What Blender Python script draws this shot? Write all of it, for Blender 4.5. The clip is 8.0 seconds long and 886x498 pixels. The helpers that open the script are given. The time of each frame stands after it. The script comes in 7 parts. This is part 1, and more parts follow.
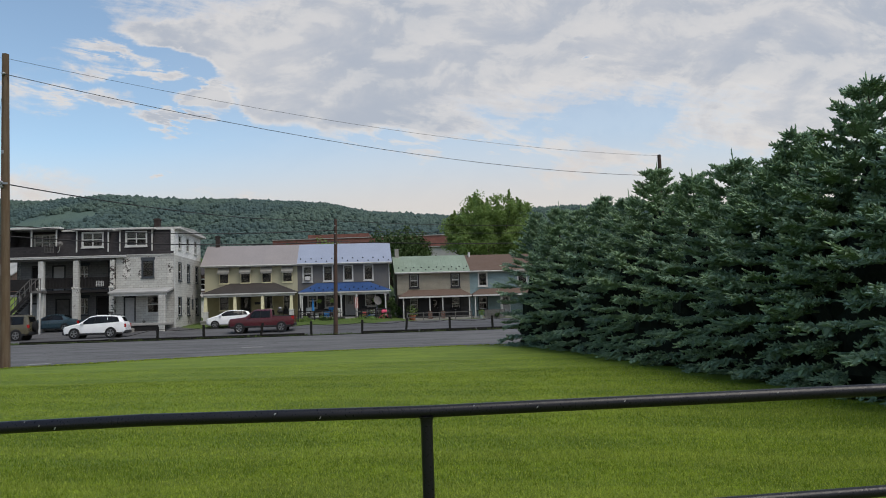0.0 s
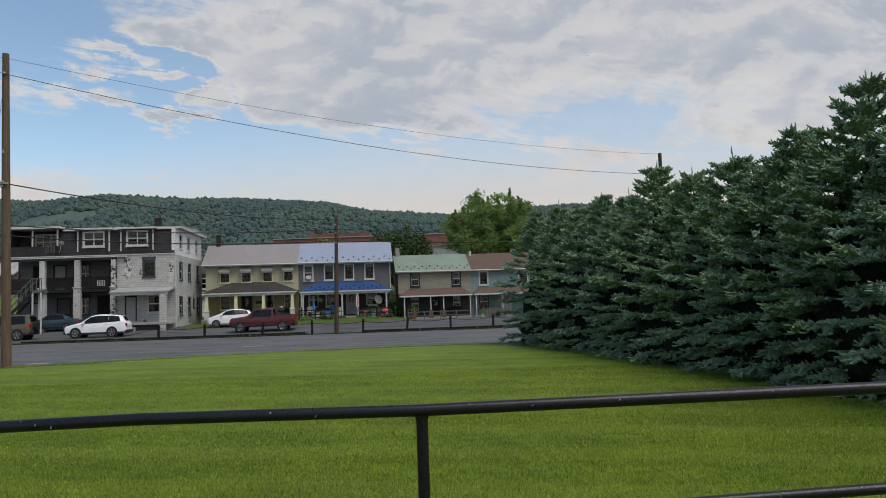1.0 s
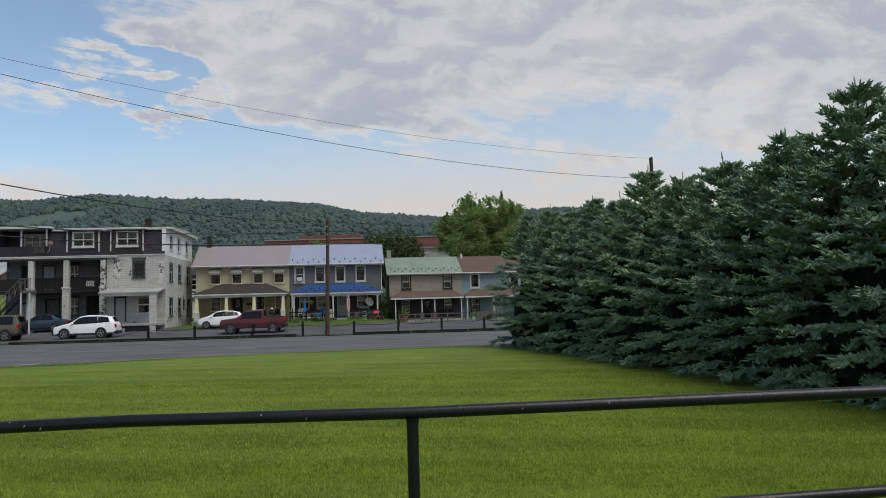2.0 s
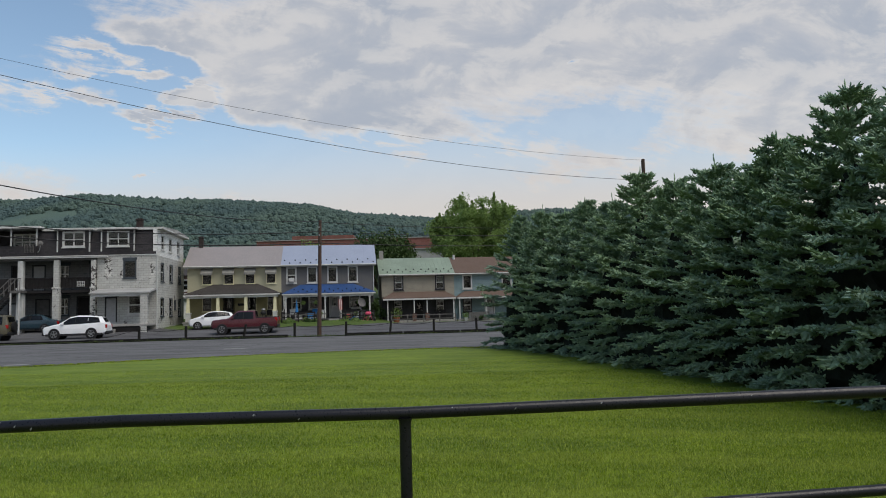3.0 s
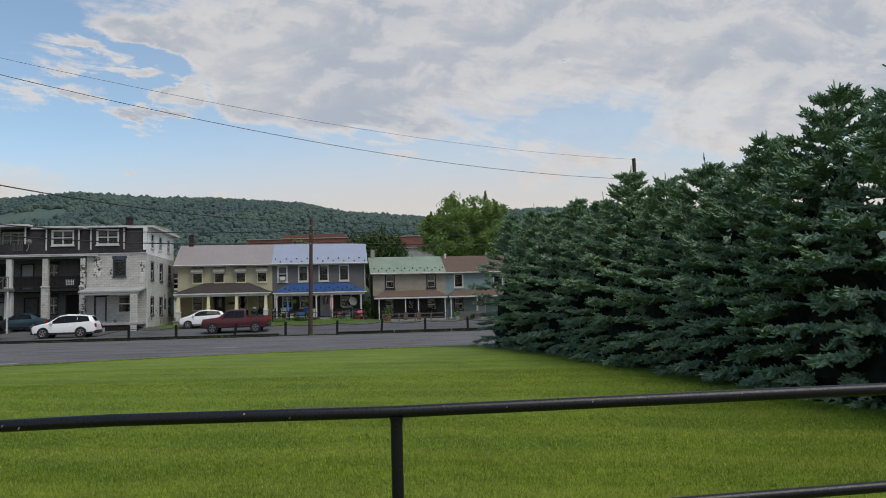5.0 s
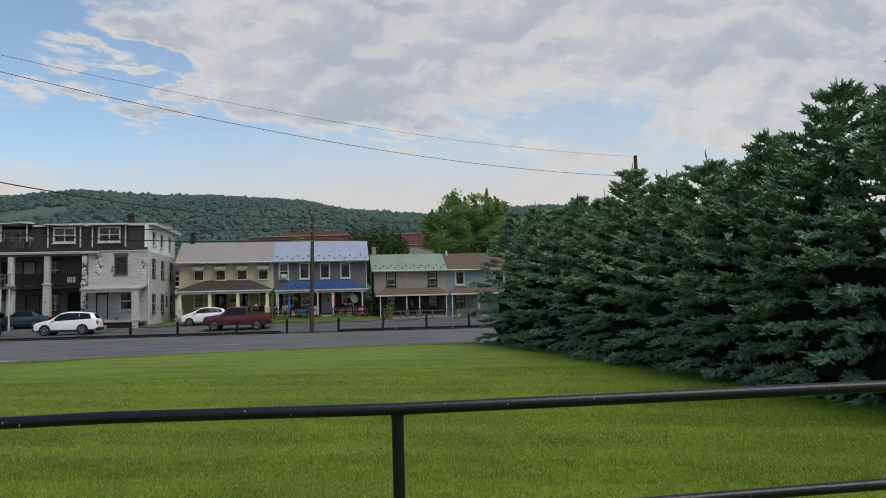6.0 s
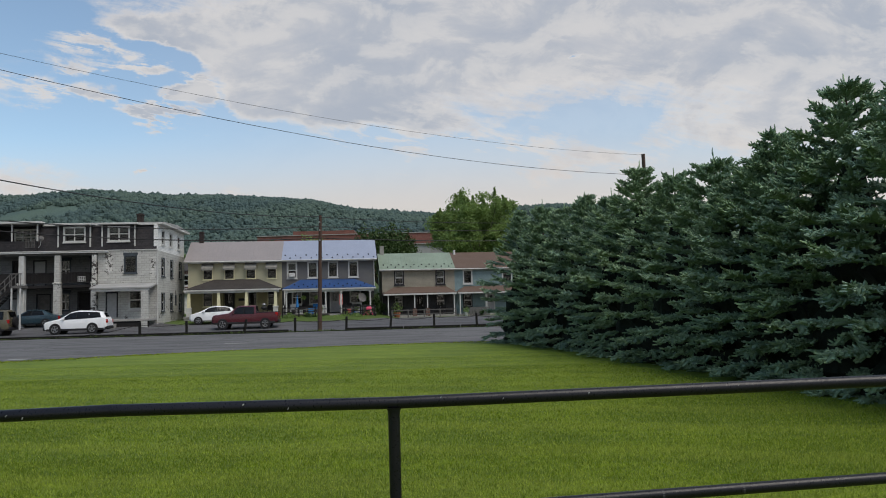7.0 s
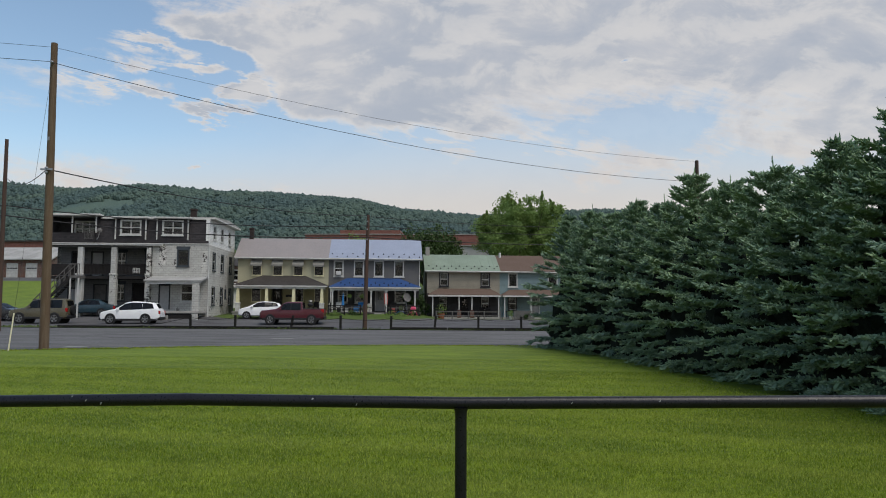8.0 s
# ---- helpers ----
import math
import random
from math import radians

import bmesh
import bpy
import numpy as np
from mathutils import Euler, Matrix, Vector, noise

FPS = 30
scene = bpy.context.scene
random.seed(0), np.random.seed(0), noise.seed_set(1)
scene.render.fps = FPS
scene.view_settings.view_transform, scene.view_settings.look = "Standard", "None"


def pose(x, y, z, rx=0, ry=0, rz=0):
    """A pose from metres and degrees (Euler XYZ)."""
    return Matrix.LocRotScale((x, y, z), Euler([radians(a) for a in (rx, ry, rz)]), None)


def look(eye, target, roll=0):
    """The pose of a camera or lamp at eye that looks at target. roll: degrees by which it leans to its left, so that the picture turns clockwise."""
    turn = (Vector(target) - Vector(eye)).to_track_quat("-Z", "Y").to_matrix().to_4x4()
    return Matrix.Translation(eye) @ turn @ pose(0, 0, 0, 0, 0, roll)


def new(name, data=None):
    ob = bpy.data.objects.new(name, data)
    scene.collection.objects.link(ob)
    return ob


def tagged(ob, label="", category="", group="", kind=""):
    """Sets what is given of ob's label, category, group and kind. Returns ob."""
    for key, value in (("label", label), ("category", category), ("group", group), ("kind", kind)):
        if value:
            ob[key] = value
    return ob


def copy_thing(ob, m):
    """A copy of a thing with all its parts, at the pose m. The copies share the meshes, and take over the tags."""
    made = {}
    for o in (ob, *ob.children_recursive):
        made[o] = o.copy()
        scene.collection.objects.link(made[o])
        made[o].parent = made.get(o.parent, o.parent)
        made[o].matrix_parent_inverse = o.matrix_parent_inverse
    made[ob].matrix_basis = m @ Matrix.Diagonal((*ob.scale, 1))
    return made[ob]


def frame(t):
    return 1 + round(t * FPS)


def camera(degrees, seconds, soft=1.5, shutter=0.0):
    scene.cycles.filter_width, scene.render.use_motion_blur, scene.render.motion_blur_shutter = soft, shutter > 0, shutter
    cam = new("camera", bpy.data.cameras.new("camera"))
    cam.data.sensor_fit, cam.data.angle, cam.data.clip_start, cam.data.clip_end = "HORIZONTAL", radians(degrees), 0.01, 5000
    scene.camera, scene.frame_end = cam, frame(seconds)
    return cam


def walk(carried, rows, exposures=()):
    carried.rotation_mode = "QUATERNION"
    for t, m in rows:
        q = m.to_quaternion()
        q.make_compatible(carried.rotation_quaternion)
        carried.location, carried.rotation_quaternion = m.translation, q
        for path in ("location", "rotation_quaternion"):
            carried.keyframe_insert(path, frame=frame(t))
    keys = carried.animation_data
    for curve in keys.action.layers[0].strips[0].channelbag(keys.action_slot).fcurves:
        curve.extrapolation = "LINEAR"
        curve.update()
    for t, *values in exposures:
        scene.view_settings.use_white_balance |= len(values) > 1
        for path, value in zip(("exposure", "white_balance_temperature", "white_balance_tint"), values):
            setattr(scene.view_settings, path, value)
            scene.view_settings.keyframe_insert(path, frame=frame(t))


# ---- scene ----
cam = camera(63.1, 8.0, 1.0)
PATH = [
    (0, (0.036, 0.016, 1.478), (0.038, 2.009, 1.643), -1.9),
    (0.5, (0.044, 0.007, 1.48), (0.036, 2.001, 1.642), -1.9),
    (1, (0.059, 0.014, 1.477), (0.058, 2.008, 1.639), -2.0),
    (1.5, (0.06, 0.007, 1.48), (0.072, 2.0, 1.645), -1.9),
    (3, (0.056, -0.003, 1.477), (0.1, 1.989, 1.647), -1.6),
    (3.5, (0.057, 0.001, 1.477), (0.114, 1.993, 1.646), -1.8),
    (4, (0.054, 0.004, 1.478), (0.118, 1.996, 1.648), -1.7),
    (4.5, (0.055, 0.0, 1.477), (0.123, 1.992, 1.646), -1.6),
    (6, (0.056, 0.013, 1.474), (0.12, 2.006, 1.633), -1.6),
    (6.5, (0.068, 0.005, 1.471), (0.123, 1.998, 1.628), -1.7),
    (7, (0.103, -0.015, 1.457), (0.144, 1.978, 1.614), -1.6),
    (7.5, (0.103, -0.038, 1.448), (0.112, 1.956, 1.602), -1.0),
    (8, (0.0, -0.011, 1.453), (-0.083, 1.981, 1.617), 0.3),
]
walk(cam, [(t, look(eye, target, roll)) for t, eye, target, roll in PATH], [(0, -0.02), (1.0, -0.12), (3.5, -0.10), (8, -0.09)])

# ---------------------------------------------------------------- world and sun
SUN_EL, SUN_AZ = radians(60), radians(134)      # compass direction the light comes from, clockwise from +y


class Nodes:
    """Small helper that strings shader nodes together."""

    def __init__(self, tree, keep=False):
        self.t = tree
        if not keep:
            tree.nodes.clear()

    def node(self, kind, **sets):
        n = self.t.nodes.new(kind)
        for k, v in sets.items():
            if k == "operation":
                n.operation = v
            elif k == "blend_type":
                n.blend_type = v
            elif k == "data_type":
                n.data_type = v
            elif k == "noise_dimensions":
                n.noise_dimensions = v
        return n

    def plug(self, sock, value):
        if isinstance(value, bpy.types.NodeSocket):
            self.t.links.new(value, sock)
        elif isinstance(value, (tuple, list)) and sock.type == "RGBA" and len(value) == 3:
            sock.default_value = (*value, 1)
        else:
            sock.default_value = value

    def math(self, op, a, b=0.0, c=0.0):
        n = self.node("ShaderNodeMath", operation=op)
        for s, v in zip(n.inputs, (a, b, c)):
            self.plug(s, v)
        return n.outputs[0]

    def mix(self, fac, a, b, blend="MIX"):
        n = self.node("ShaderNodeMixRGB", blend_type=blend)
        for s, v in zip(n.inputs, (fac, a, b)):
            self.plug(s, v)
        return n.outputs[0]

    def ramp(self, x, lo, hi, out_lo=0.0, out_hi=1.0):
        n = self.node("ShaderNodeMapRange")
        n.interpolation_type = "SMOOTHSTEP"
        for s, v in zip(n.inputs, (x, lo, hi, out_lo, out_hi)):
            self.plug(s, v)
        return n.outputs[0]

    def noise(self, vec, scale, detail=3.0, rough=0.5, distort=0.0):
        n = self.node("ShaderNodeTexNoise")
        if vec is not None:
            self.plug(n.inputs["Vector"], vec)
        n.inputs["Scale"].default_value = scale
        n.inputs["Detail"].default_value = detail
        n.inputs["Roughness"].default_value = rough
        n.inputs["Distortion"].default_value = distort
        return n.outputs[0]

    def xyz(self, x=0.0, y=0.0, z=0.0):
        n = self.node("ShaderNodeCombineXYZ")
        for s, v in zip(n.inputs, (x, y, z)):
            self.plug(s, v)
        return n.outputs[0]

    def split(self, vec):
        n = self.node("ShaderNodeSeparateXYZ")
        self.plug(n.inputs[0], vec)
        return n.outputs


world = bpy.data.worlds.new("evening_sky")
scene.world = world
world.use_nodes = True
W = Nodes(world.node_tree)
sky = W.node("ShaderNodeTexSky")
sky.sky_type = "NISHITA"
sky.sun_disc = False
sky.sun_elevation, sky.sun_rotation = SUN_EL, SUN_AZ
sky.air_density, sky.dust_density, sky.ozone_density = 1.0, 0.6, 1.5
direction = W.node("ShaderNodeTexCoord").outputs["Generated"]
dx, dy, dz = W.split(direction)
ahead = W.math("MAXIMUM", W.math("ABSOLUTE", dy), 0.15)
su, sv = W.math("DIVIDE", dx, ahead), W.math("DIVIDE", dz, ahead)
flat = W.xyz(su, W.math("MULTIPLY", sv, 1.9), 0.37)
warp_u = W.math("MULTIPLY", W.math("SUBTRACT", W.noise(flat, 9.0, 5.0, 0.62), 0.5), 0.15)
warp_v = W.math("MULTIPLY", W.math("SUBTRACT", W.noise(W.xyz(su, sv, 3.1), 11.0, 5.0, 0.62), 0.5), 0.070)
cu, cv = W.math("ADD", su, warp_u), W.math("ADD", sv, warp_v)


def cloud_bank(u0, v0, wu, wv, tilt, amount):
    """One soft bank: centre (across, up), half size, tilt of its long axis, weight."""
    across = W.math("SUBTRACT", cu, u0)
    up = W.math("SUBTRACT", W.math("SUBTRACT", cv, v0), W.math("MULTIPLY", across, tilt))
    a = W.math("POWER", W.math("ABSOLUTE", W.math("DIVIDE", across, wu)), 2.0)
    b = W.math("POWER", W.math("ABSOLUTE", W.math("DIVIDE", up, wv)), 2.0)
    return W.math("MULTIPLY", W.math("EXPONENT", W.math("MULTIPLY", W.math("ADD", a, b), -1.0)), amount)


GREAT_BANKS = (
    (-0.16, 0.352, 0.17, 0.066, 0.0, 1.15), (0.06, 0.345, 0.20, 0.072, 0.0, 1.05), (0.15, 0.430, 0.55, 0.055, 0.0, 1.1),
    (0.47, 0.350, 0.22, 0.060, 0.0, 1.1), (0.46, 0.246, 0.17, 0.040, 0.05, 0.75), (-0.19, 0.285, 0.11, 0.024, -0.1, 0.8),
    (-0.02, 0.262, 0.13, 0.024, -0.1, 0.7), (-0.39, 0.407, 0.10, 0.022, -0.22, 0.95), (-0.29, 0.380, 0.08, 0.030, -0.2, 0.8),
    (0.208, 0.190, 0.11, 0.018, 0.0, 0.6), (-0.62, 0.200, 0.16, 0.028, -0.1, 0.5), (0.85, 0.38, 0.35, 0.16, 0.0, 0.9),
)
SMALL_BANKS = (
    (-0.482, 0.378, 0.060, 0.021, -0.15, 0.72), (-0.497, 0.345, 0.042, 0.008, -0.1, 0.55), (-0.401, 0.347, 0.048, 0.012, 0.05, 0.62),
    (-0.500, 0.316, 0.115, 0.011, -0.19, 0.80), (-0.532, 0.298, 0.032, 0.006, -0.1, 0.5), (-0.372, 0.284, 0.055, 0.022, 0.25, 1.3),
    (-0.330, 0.318, 0.028, 0.026, 0.4, 1.0), (-0.370, 0.2015, 0.014, 0.005, 0.0, 1.4), (-0.02, 0.228, 0.22, 0.018, -0.05, 0.45),
)
BLUE_GAPS = (
    (0.255, 0.262, 0.075, 0.022, 0.0, -0.7), (0.223, 0.350, 0.012, 0.005, 0.0, -0.9), (-0.373, 0.373, 0.060, 0.012, -0.25, -0.75),
    (-0.335, 0.345, 0.030, 0.014, 0.2, -0.6), (-0.290, 0.291, 0.018, 0.028, 0.6, -0.6), (-0.60, 0.425, 0.16, 0.040, 0.0, -0.8),
    (-0.545, 0.255, 0.16, 0.028, 0.0, -0.6), (-0.266, 0.218, 0.22, 0.030, 0.0, -0.40),
    (-0.445, 0.362, 0.075, 0.007, -0.15, -0.6), (-0.435, 0.332, 0.085, 0.008, -0.1, -0.7), (-0.44, 0.295, 0.035, 0.010, 0.0, -0.6),
)
ragged = W.noise(flat, 6.0, 8.0, 0.68, 0.4)
density = W.math("MULTIPLY", W.math("SUBTRACT", ragged, 0.49), 1.4)
streaks = W.noise(W.xyz(su, W.math("ADD", W.math("MULTIPLY", sv, 4.5), W.math("MULTIPLY", su, 0.9)), 8.3), 9.0, 7.0, 0.66, 0.3)
density = W.math("ADD", density, W.math("MULTIPLY", W.math("SUBTRACT", streaks, 0.49), 1.3))
for bank in GREAT_BANKS + BLUE_GAPS:
    density = W.math("ADD", density, cloud_bank(*bank))
combed = W.ramp(streaks, 0.40, 0.58, 0.10, 1.25)
for bank in SMALL_BANKS:
    density = W.math("ADD", density, W.math("MULTIPLY", cloud_bank(*bank), combed))
cover = W.ramp(density, 0.00, 0.78)
core = W.ramp(density, 0.45, 1.10)
tall = W.math("MULTIPLY", sv, 1.7)
billow = W.noise(W.xyz(su, tall, 1.7), 8.0, 7.0, 0.60, 0.35)
billow_above = W.noise(W.xyz(W.math("ADD", su, -0.012), W.math("ADD", tall, 0.034), 1.7), 8.0, 7.0, 0.60, 0.35)
relief = W.ramp(W.math("SUBTRACT", billow, billow_above), -0.14, 0.14)      # tops of the billows catch the light
hollow = W.ramp(billow, 0.70, 0.30)
shade = W.mix(W.math("MULTIPLY", core, W.math("ADD", 0.40, W.math("MULTIPLY", hollow, 0.60))), (0.76, 0.725, 0.70), (0.45, 0.485, 0.55))
shade = W.mix(W.math("MULTIPLY", W.ramp(relief, 0.35, 1.0), 0.34), shade, (0.80, 0.765, 0.73))
shade = W.mix(W.math("MULTIPLY", W.ramp(relief, 0.65, 0.0), 0.20), shade, (0.46, 0.49, 0.57))
low = W.ramp(sv, 0.26, 0.14)
shade = W.mix(W.math("MULTIPLY", low, 0.6), shade, (0.76, 0.66, 0.58))
clear = W.mix(1.0, sky.outputs[0], (0.185, 0.182, 0.166), "MULTIPLY")
clear = W.mix(W.math("MULTIPLY", low, 0.75), clear, (0.63, 0.62, 0.63))
clear = W.mix(W.math("MULTIPLY", W.ramp(sv, 0.20, 0.12), 0.5), clear, (0.74, 0.65, 0.57))
shade = W.mix(1.0, shade, W.ramp(dz, 0.35, 0.95, 1.0, 1.4), "MULTIPLY")      # an overcast sky is brightest overhead
veil = W.ramp(su, -0.55, 0.10, 0.0, 0.30)
whole = W.mix(W.math("MAXIMUM", W.math("MULTIPLY", cover, 0.92), veil), clear, shade)
bg = W.node("ShaderNodeBackground")
W.plug(bg.inputs[0], whole)
bg.inputs[1].default_value = 1.0
W.t.links.new(bg.outputs[0], W.node("ShaderNodeOutputWorld").inputs[0])

sun = new("sun", bpy.data.lights.new("sun", "SUN"))
sun.data.energy, sun.data.angle, sun.data.color = 2.75, radians(40), (1.0, 0.93, 0.84)
sun.matrix_world = look((math.sin(SUN_AZ) * math.cos(SUN_EL) * 80, math.cos(SUN_AZ) * math.cos(SUN_EL) * 80, math.sin(SUN_EL) * 80), (0, 0, 0))


# ---------------------------------------------------------------- materials
def material(name, color, rough=0.7, vary=0.25, scale=3.0, fine=40.0, bump=0.15, metal=0.0, other=None, random_tint=0.0, island=0.0, spec=0.22, stretch=(1, 1, 1)):
    """Colour mottled at two scales (towards `other`), with a fine bump."""
    m = bpy.data.materials.new(name)
    m.use_nodes = True
    n = Nodes(m.node_tree)
    co = n.node("ShaderNodeTexCoord").outputs["Object"]
    if stretch != (1, 1, 1):
        mp = n.node("ShaderNodeMapping")
        n.plug(mp.inputs[0], co)
        mp.inputs["Scale"].default_value = stretch
        co = mp.outputs[0]
    big = n.ramp(n.noise(co, scale, 4.0, 0.6), 0.35, 0.68)
    small = n.noise(co, fine, 3.0, 0.6)
    other = other or tuple(c * 0.55 for c in color)
    c = n.mix(n.math("MULTIPLY", big, vary * 1.6), color, other)
    c = n.mix(n.ramp(small, 0.3, 0.75, 0.0, vary), c, tuple(v * 0.6 for v in color))
    if random_tint:
        r = n.node("ShaderNodeObjectInfo").outputs["Random"]
        c = n.mix(n.math("MULTIPLY", r, random_tint), c, other)
    if island:
        r = n.node("ShaderNodeNewGeometry").outputs["Random Per Island"]
        c = n.mix(n.math("MULTIPLY", r, island), c, other)
    b = n.node("ShaderNodeBsdfPrincipled")
    n.plug(b.inputs["Base Color"], c)
    n.plug(b.inputs["Roughness"], n.ramp(small, 0.2, 0.8, max(rough - 0.12, 0.03), min(rough + 0.12, 1)))
    b.inputs["Metallic"].default_value = metal
    b.inputs["Specular IOR Level"].default_value = spec
    if bump:
        bp = n.node("ShaderNodeBump")
        bp.inputs["Strength"].default_value = bump
        bp.inputs["Distance"].default_value = 0.02
        n.plug(bp.inputs["Height"], n.math("ADD", small, n.math("MULTIPLY", big, 0.5)))
        n.plug(b.inputs["Normal"], bp.outputs[0])
    n.t.links.new(b.outputs[0], n.node("ShaderNodeOutputMaterial").inputs[0])
    return m


def coursed(name, color, joint, width, height, mortar=0.012, vary=0.3, rough=0.8, bump=0.5, stain=None):
    """Brick, block or lap siding in object space, laid on upright walls that run along x or y."""
    m = bpy.data.materials.new(name)
    m.use_nodes = True
    n = Nodes(m.node_tree)
    co = n.node("ShaderNodeTexCoord").outputs["Object"]
    x, y, z = n.split(co)
    t = n.node("ShaderNodeTexBrick")
    n.plug(t.inputs["Vector"], n.xyz(n.math("ADD", x, y), z, 0.0))
    n.plug(t.inputs["Color1"], color)
    n.plug(t.inputs["Color2"], tuple(c * (1 - vary) for c in color))
    n.plug(t.inputs["Mortar"], joint)
    t.inputs["Scale"].default_value = 1.0
    t.inputs["Brick Width"].default_value = width
    t.inputs["Row Height"].default_value = height
    t.inputs["Mortar Size"].default_value = mortar
    t.inputs["Mortar Smooth"].default_value = 0.3
    big = n.ramp(n.noise(co, 0.9, 5.0, 0.65), 0.42, 0.72)
    fine = n.noise(co, 22.0, 4.0, 0.65)
    c = n.mix(n.math("MULTIPLY", big, 0.35), t.outputs[0], stain or tuple(v * 0.5 for v in color))
    c = n.mix(n.ramp(fine, 0.45, 0.8, 0.0, 0.35), c, tuple(v * 0.45 for v in color))
    b = n.node("ShaderNodeBsdfPrincipled")
    n.plug(b.inputs["Base Color"], c)
    b.inputs["Roughness"].default_value = rough
    b.inputs["Specular IOR Level"].default_value = 0.2
    bp = n.node("ShaderNodeBump")
    bp.inputs["Strength"].default_value = bump
    bp.inputs["Distance"].default_value = 0.015
    n.plug(bp.inputs["Height"], n.math("SUBTRACT", n.math("MULTIPLY", fine, 0.4), t.outputs[1]))
    n.plug(b.inputs["Normal"], bp.outputs[0])
    n.t.links.new(b.outputs[0], n.node("ShaderNodeOutputMaterial").inputs[0])
    return m


def flaking(name, paint, under, scale=1.3, amount=0.5, **kw):
    """Old paint that has come off in patches with ragged edges."""
    m = coursed(name, paint, tuple(c * 0.62 for c in paint), kw.get("width", 0.42), kw.get("height", 0.2), 0.016, 0.16)
    n = Nodes(m.node_tree, True)
    b = next(k for k in n.t.nodes if k.type == "BSDF_PRINCIPLED")
    old = b.inputs["Base Color"].links[0].from_socket
    co = n.node("ShaderNodeTexCoord").outputs["Object"]
    a = n.noise(co, scale, 6.0, 0.75, 0.3)
    f = n.ramp(a, 0.66 - 0.14 * amount, 0.70 - 0.14 * amount)
    n.plug(b.inputs["Base Color"], n.mix(f, old, under))
    return m


def glass_material(name, color=(0.02, 0.024, 0.028), rough=0.06):
    m = bpy.data.materials.new(name)
    m.use_nodes = True
    b = m.node_tree.nodes["Principled BSDF"]
    b.inputs["Base Color"].default_value = (*color, 1)
    b.inputs["Roughness"].default_value = rough
    b.inputs["IOR"].default_value = 1.5
    return m


def foliage(name, color, other, rough=0.65, island=0.7, tint=0.4, clump=1.2, spec=0.25, speck=0.0, glow_through=0.0):
    """Leaves or needles: each one of its own shade, clumps drifting between two greens, a little light let through."""
    m = bpy.data.materials.new(name)
    m.use_nodes = True
    n = Nodes(m.node_tree)
    co = n.node("ShaderNodeTexCoord").outputs["Object"]
    g = n.node("ShaderNodeNewGeometry")
    info = n.node("ShaderNodeObjectInfo")
    c = n.mix(n.math("MULTIPLY", n.ramp(n.noise(co, clump, 3.0, 0.6), 0.35, 0.65), 0.8), color, other)
    c = n.mix(n.math("MULTIPLY", info.outputs["Random"], tint), c, other)
    c = n.mix(n.math("MULTIPLY", g.outputs["Random Per Island"], island), c, tuple(v * 0.45 for v in color))
    b = n.node("ShaderNodeBsdfPrincipled")
    if speck:
        s = n.noise(co, speck, 4.0, 0.7)
        c = n.mix(n.ramp(s, 0.42, 0.62, 0.0, 0.28), c, tuple(v * 0.4 for v in color))
        bp = n.node("ShaderNodeBump")
        bp.inputs["Strength"].default_value = 0.6
        bp.inputs["Distance"].default_value = 1.0 / speck
        n.plug(bp.inputs["Height"], s)
        n.plug(b.inputs["Normal"], bp.outputs[0])
    n.plug(b.inputs["Base Color"], c)
    b.inputs["Roughness"].default_value = rough
    b.inputs["Specular IOR Level"].default_value = spec
    shader = b.outputs[0]
    if glow_through:
        tl, mx = n.node("ShaderNodeBsdfTranslucent"), n.node("ShaderNodeMixShader")
        n.plug(tl.inputs[0], c)
        mx.inputs[0].default_value = glow_through
        n.t.links.new(b.outputs[0], mx.inputs[1])
        n.t.links.new(tl.outputs[0], mx.inputs[2])
        shader = mx.outputs[0]
    n.t.links.new(shader, n.node("ShaderNodeOutputMaterial").inputs[0])
    return m


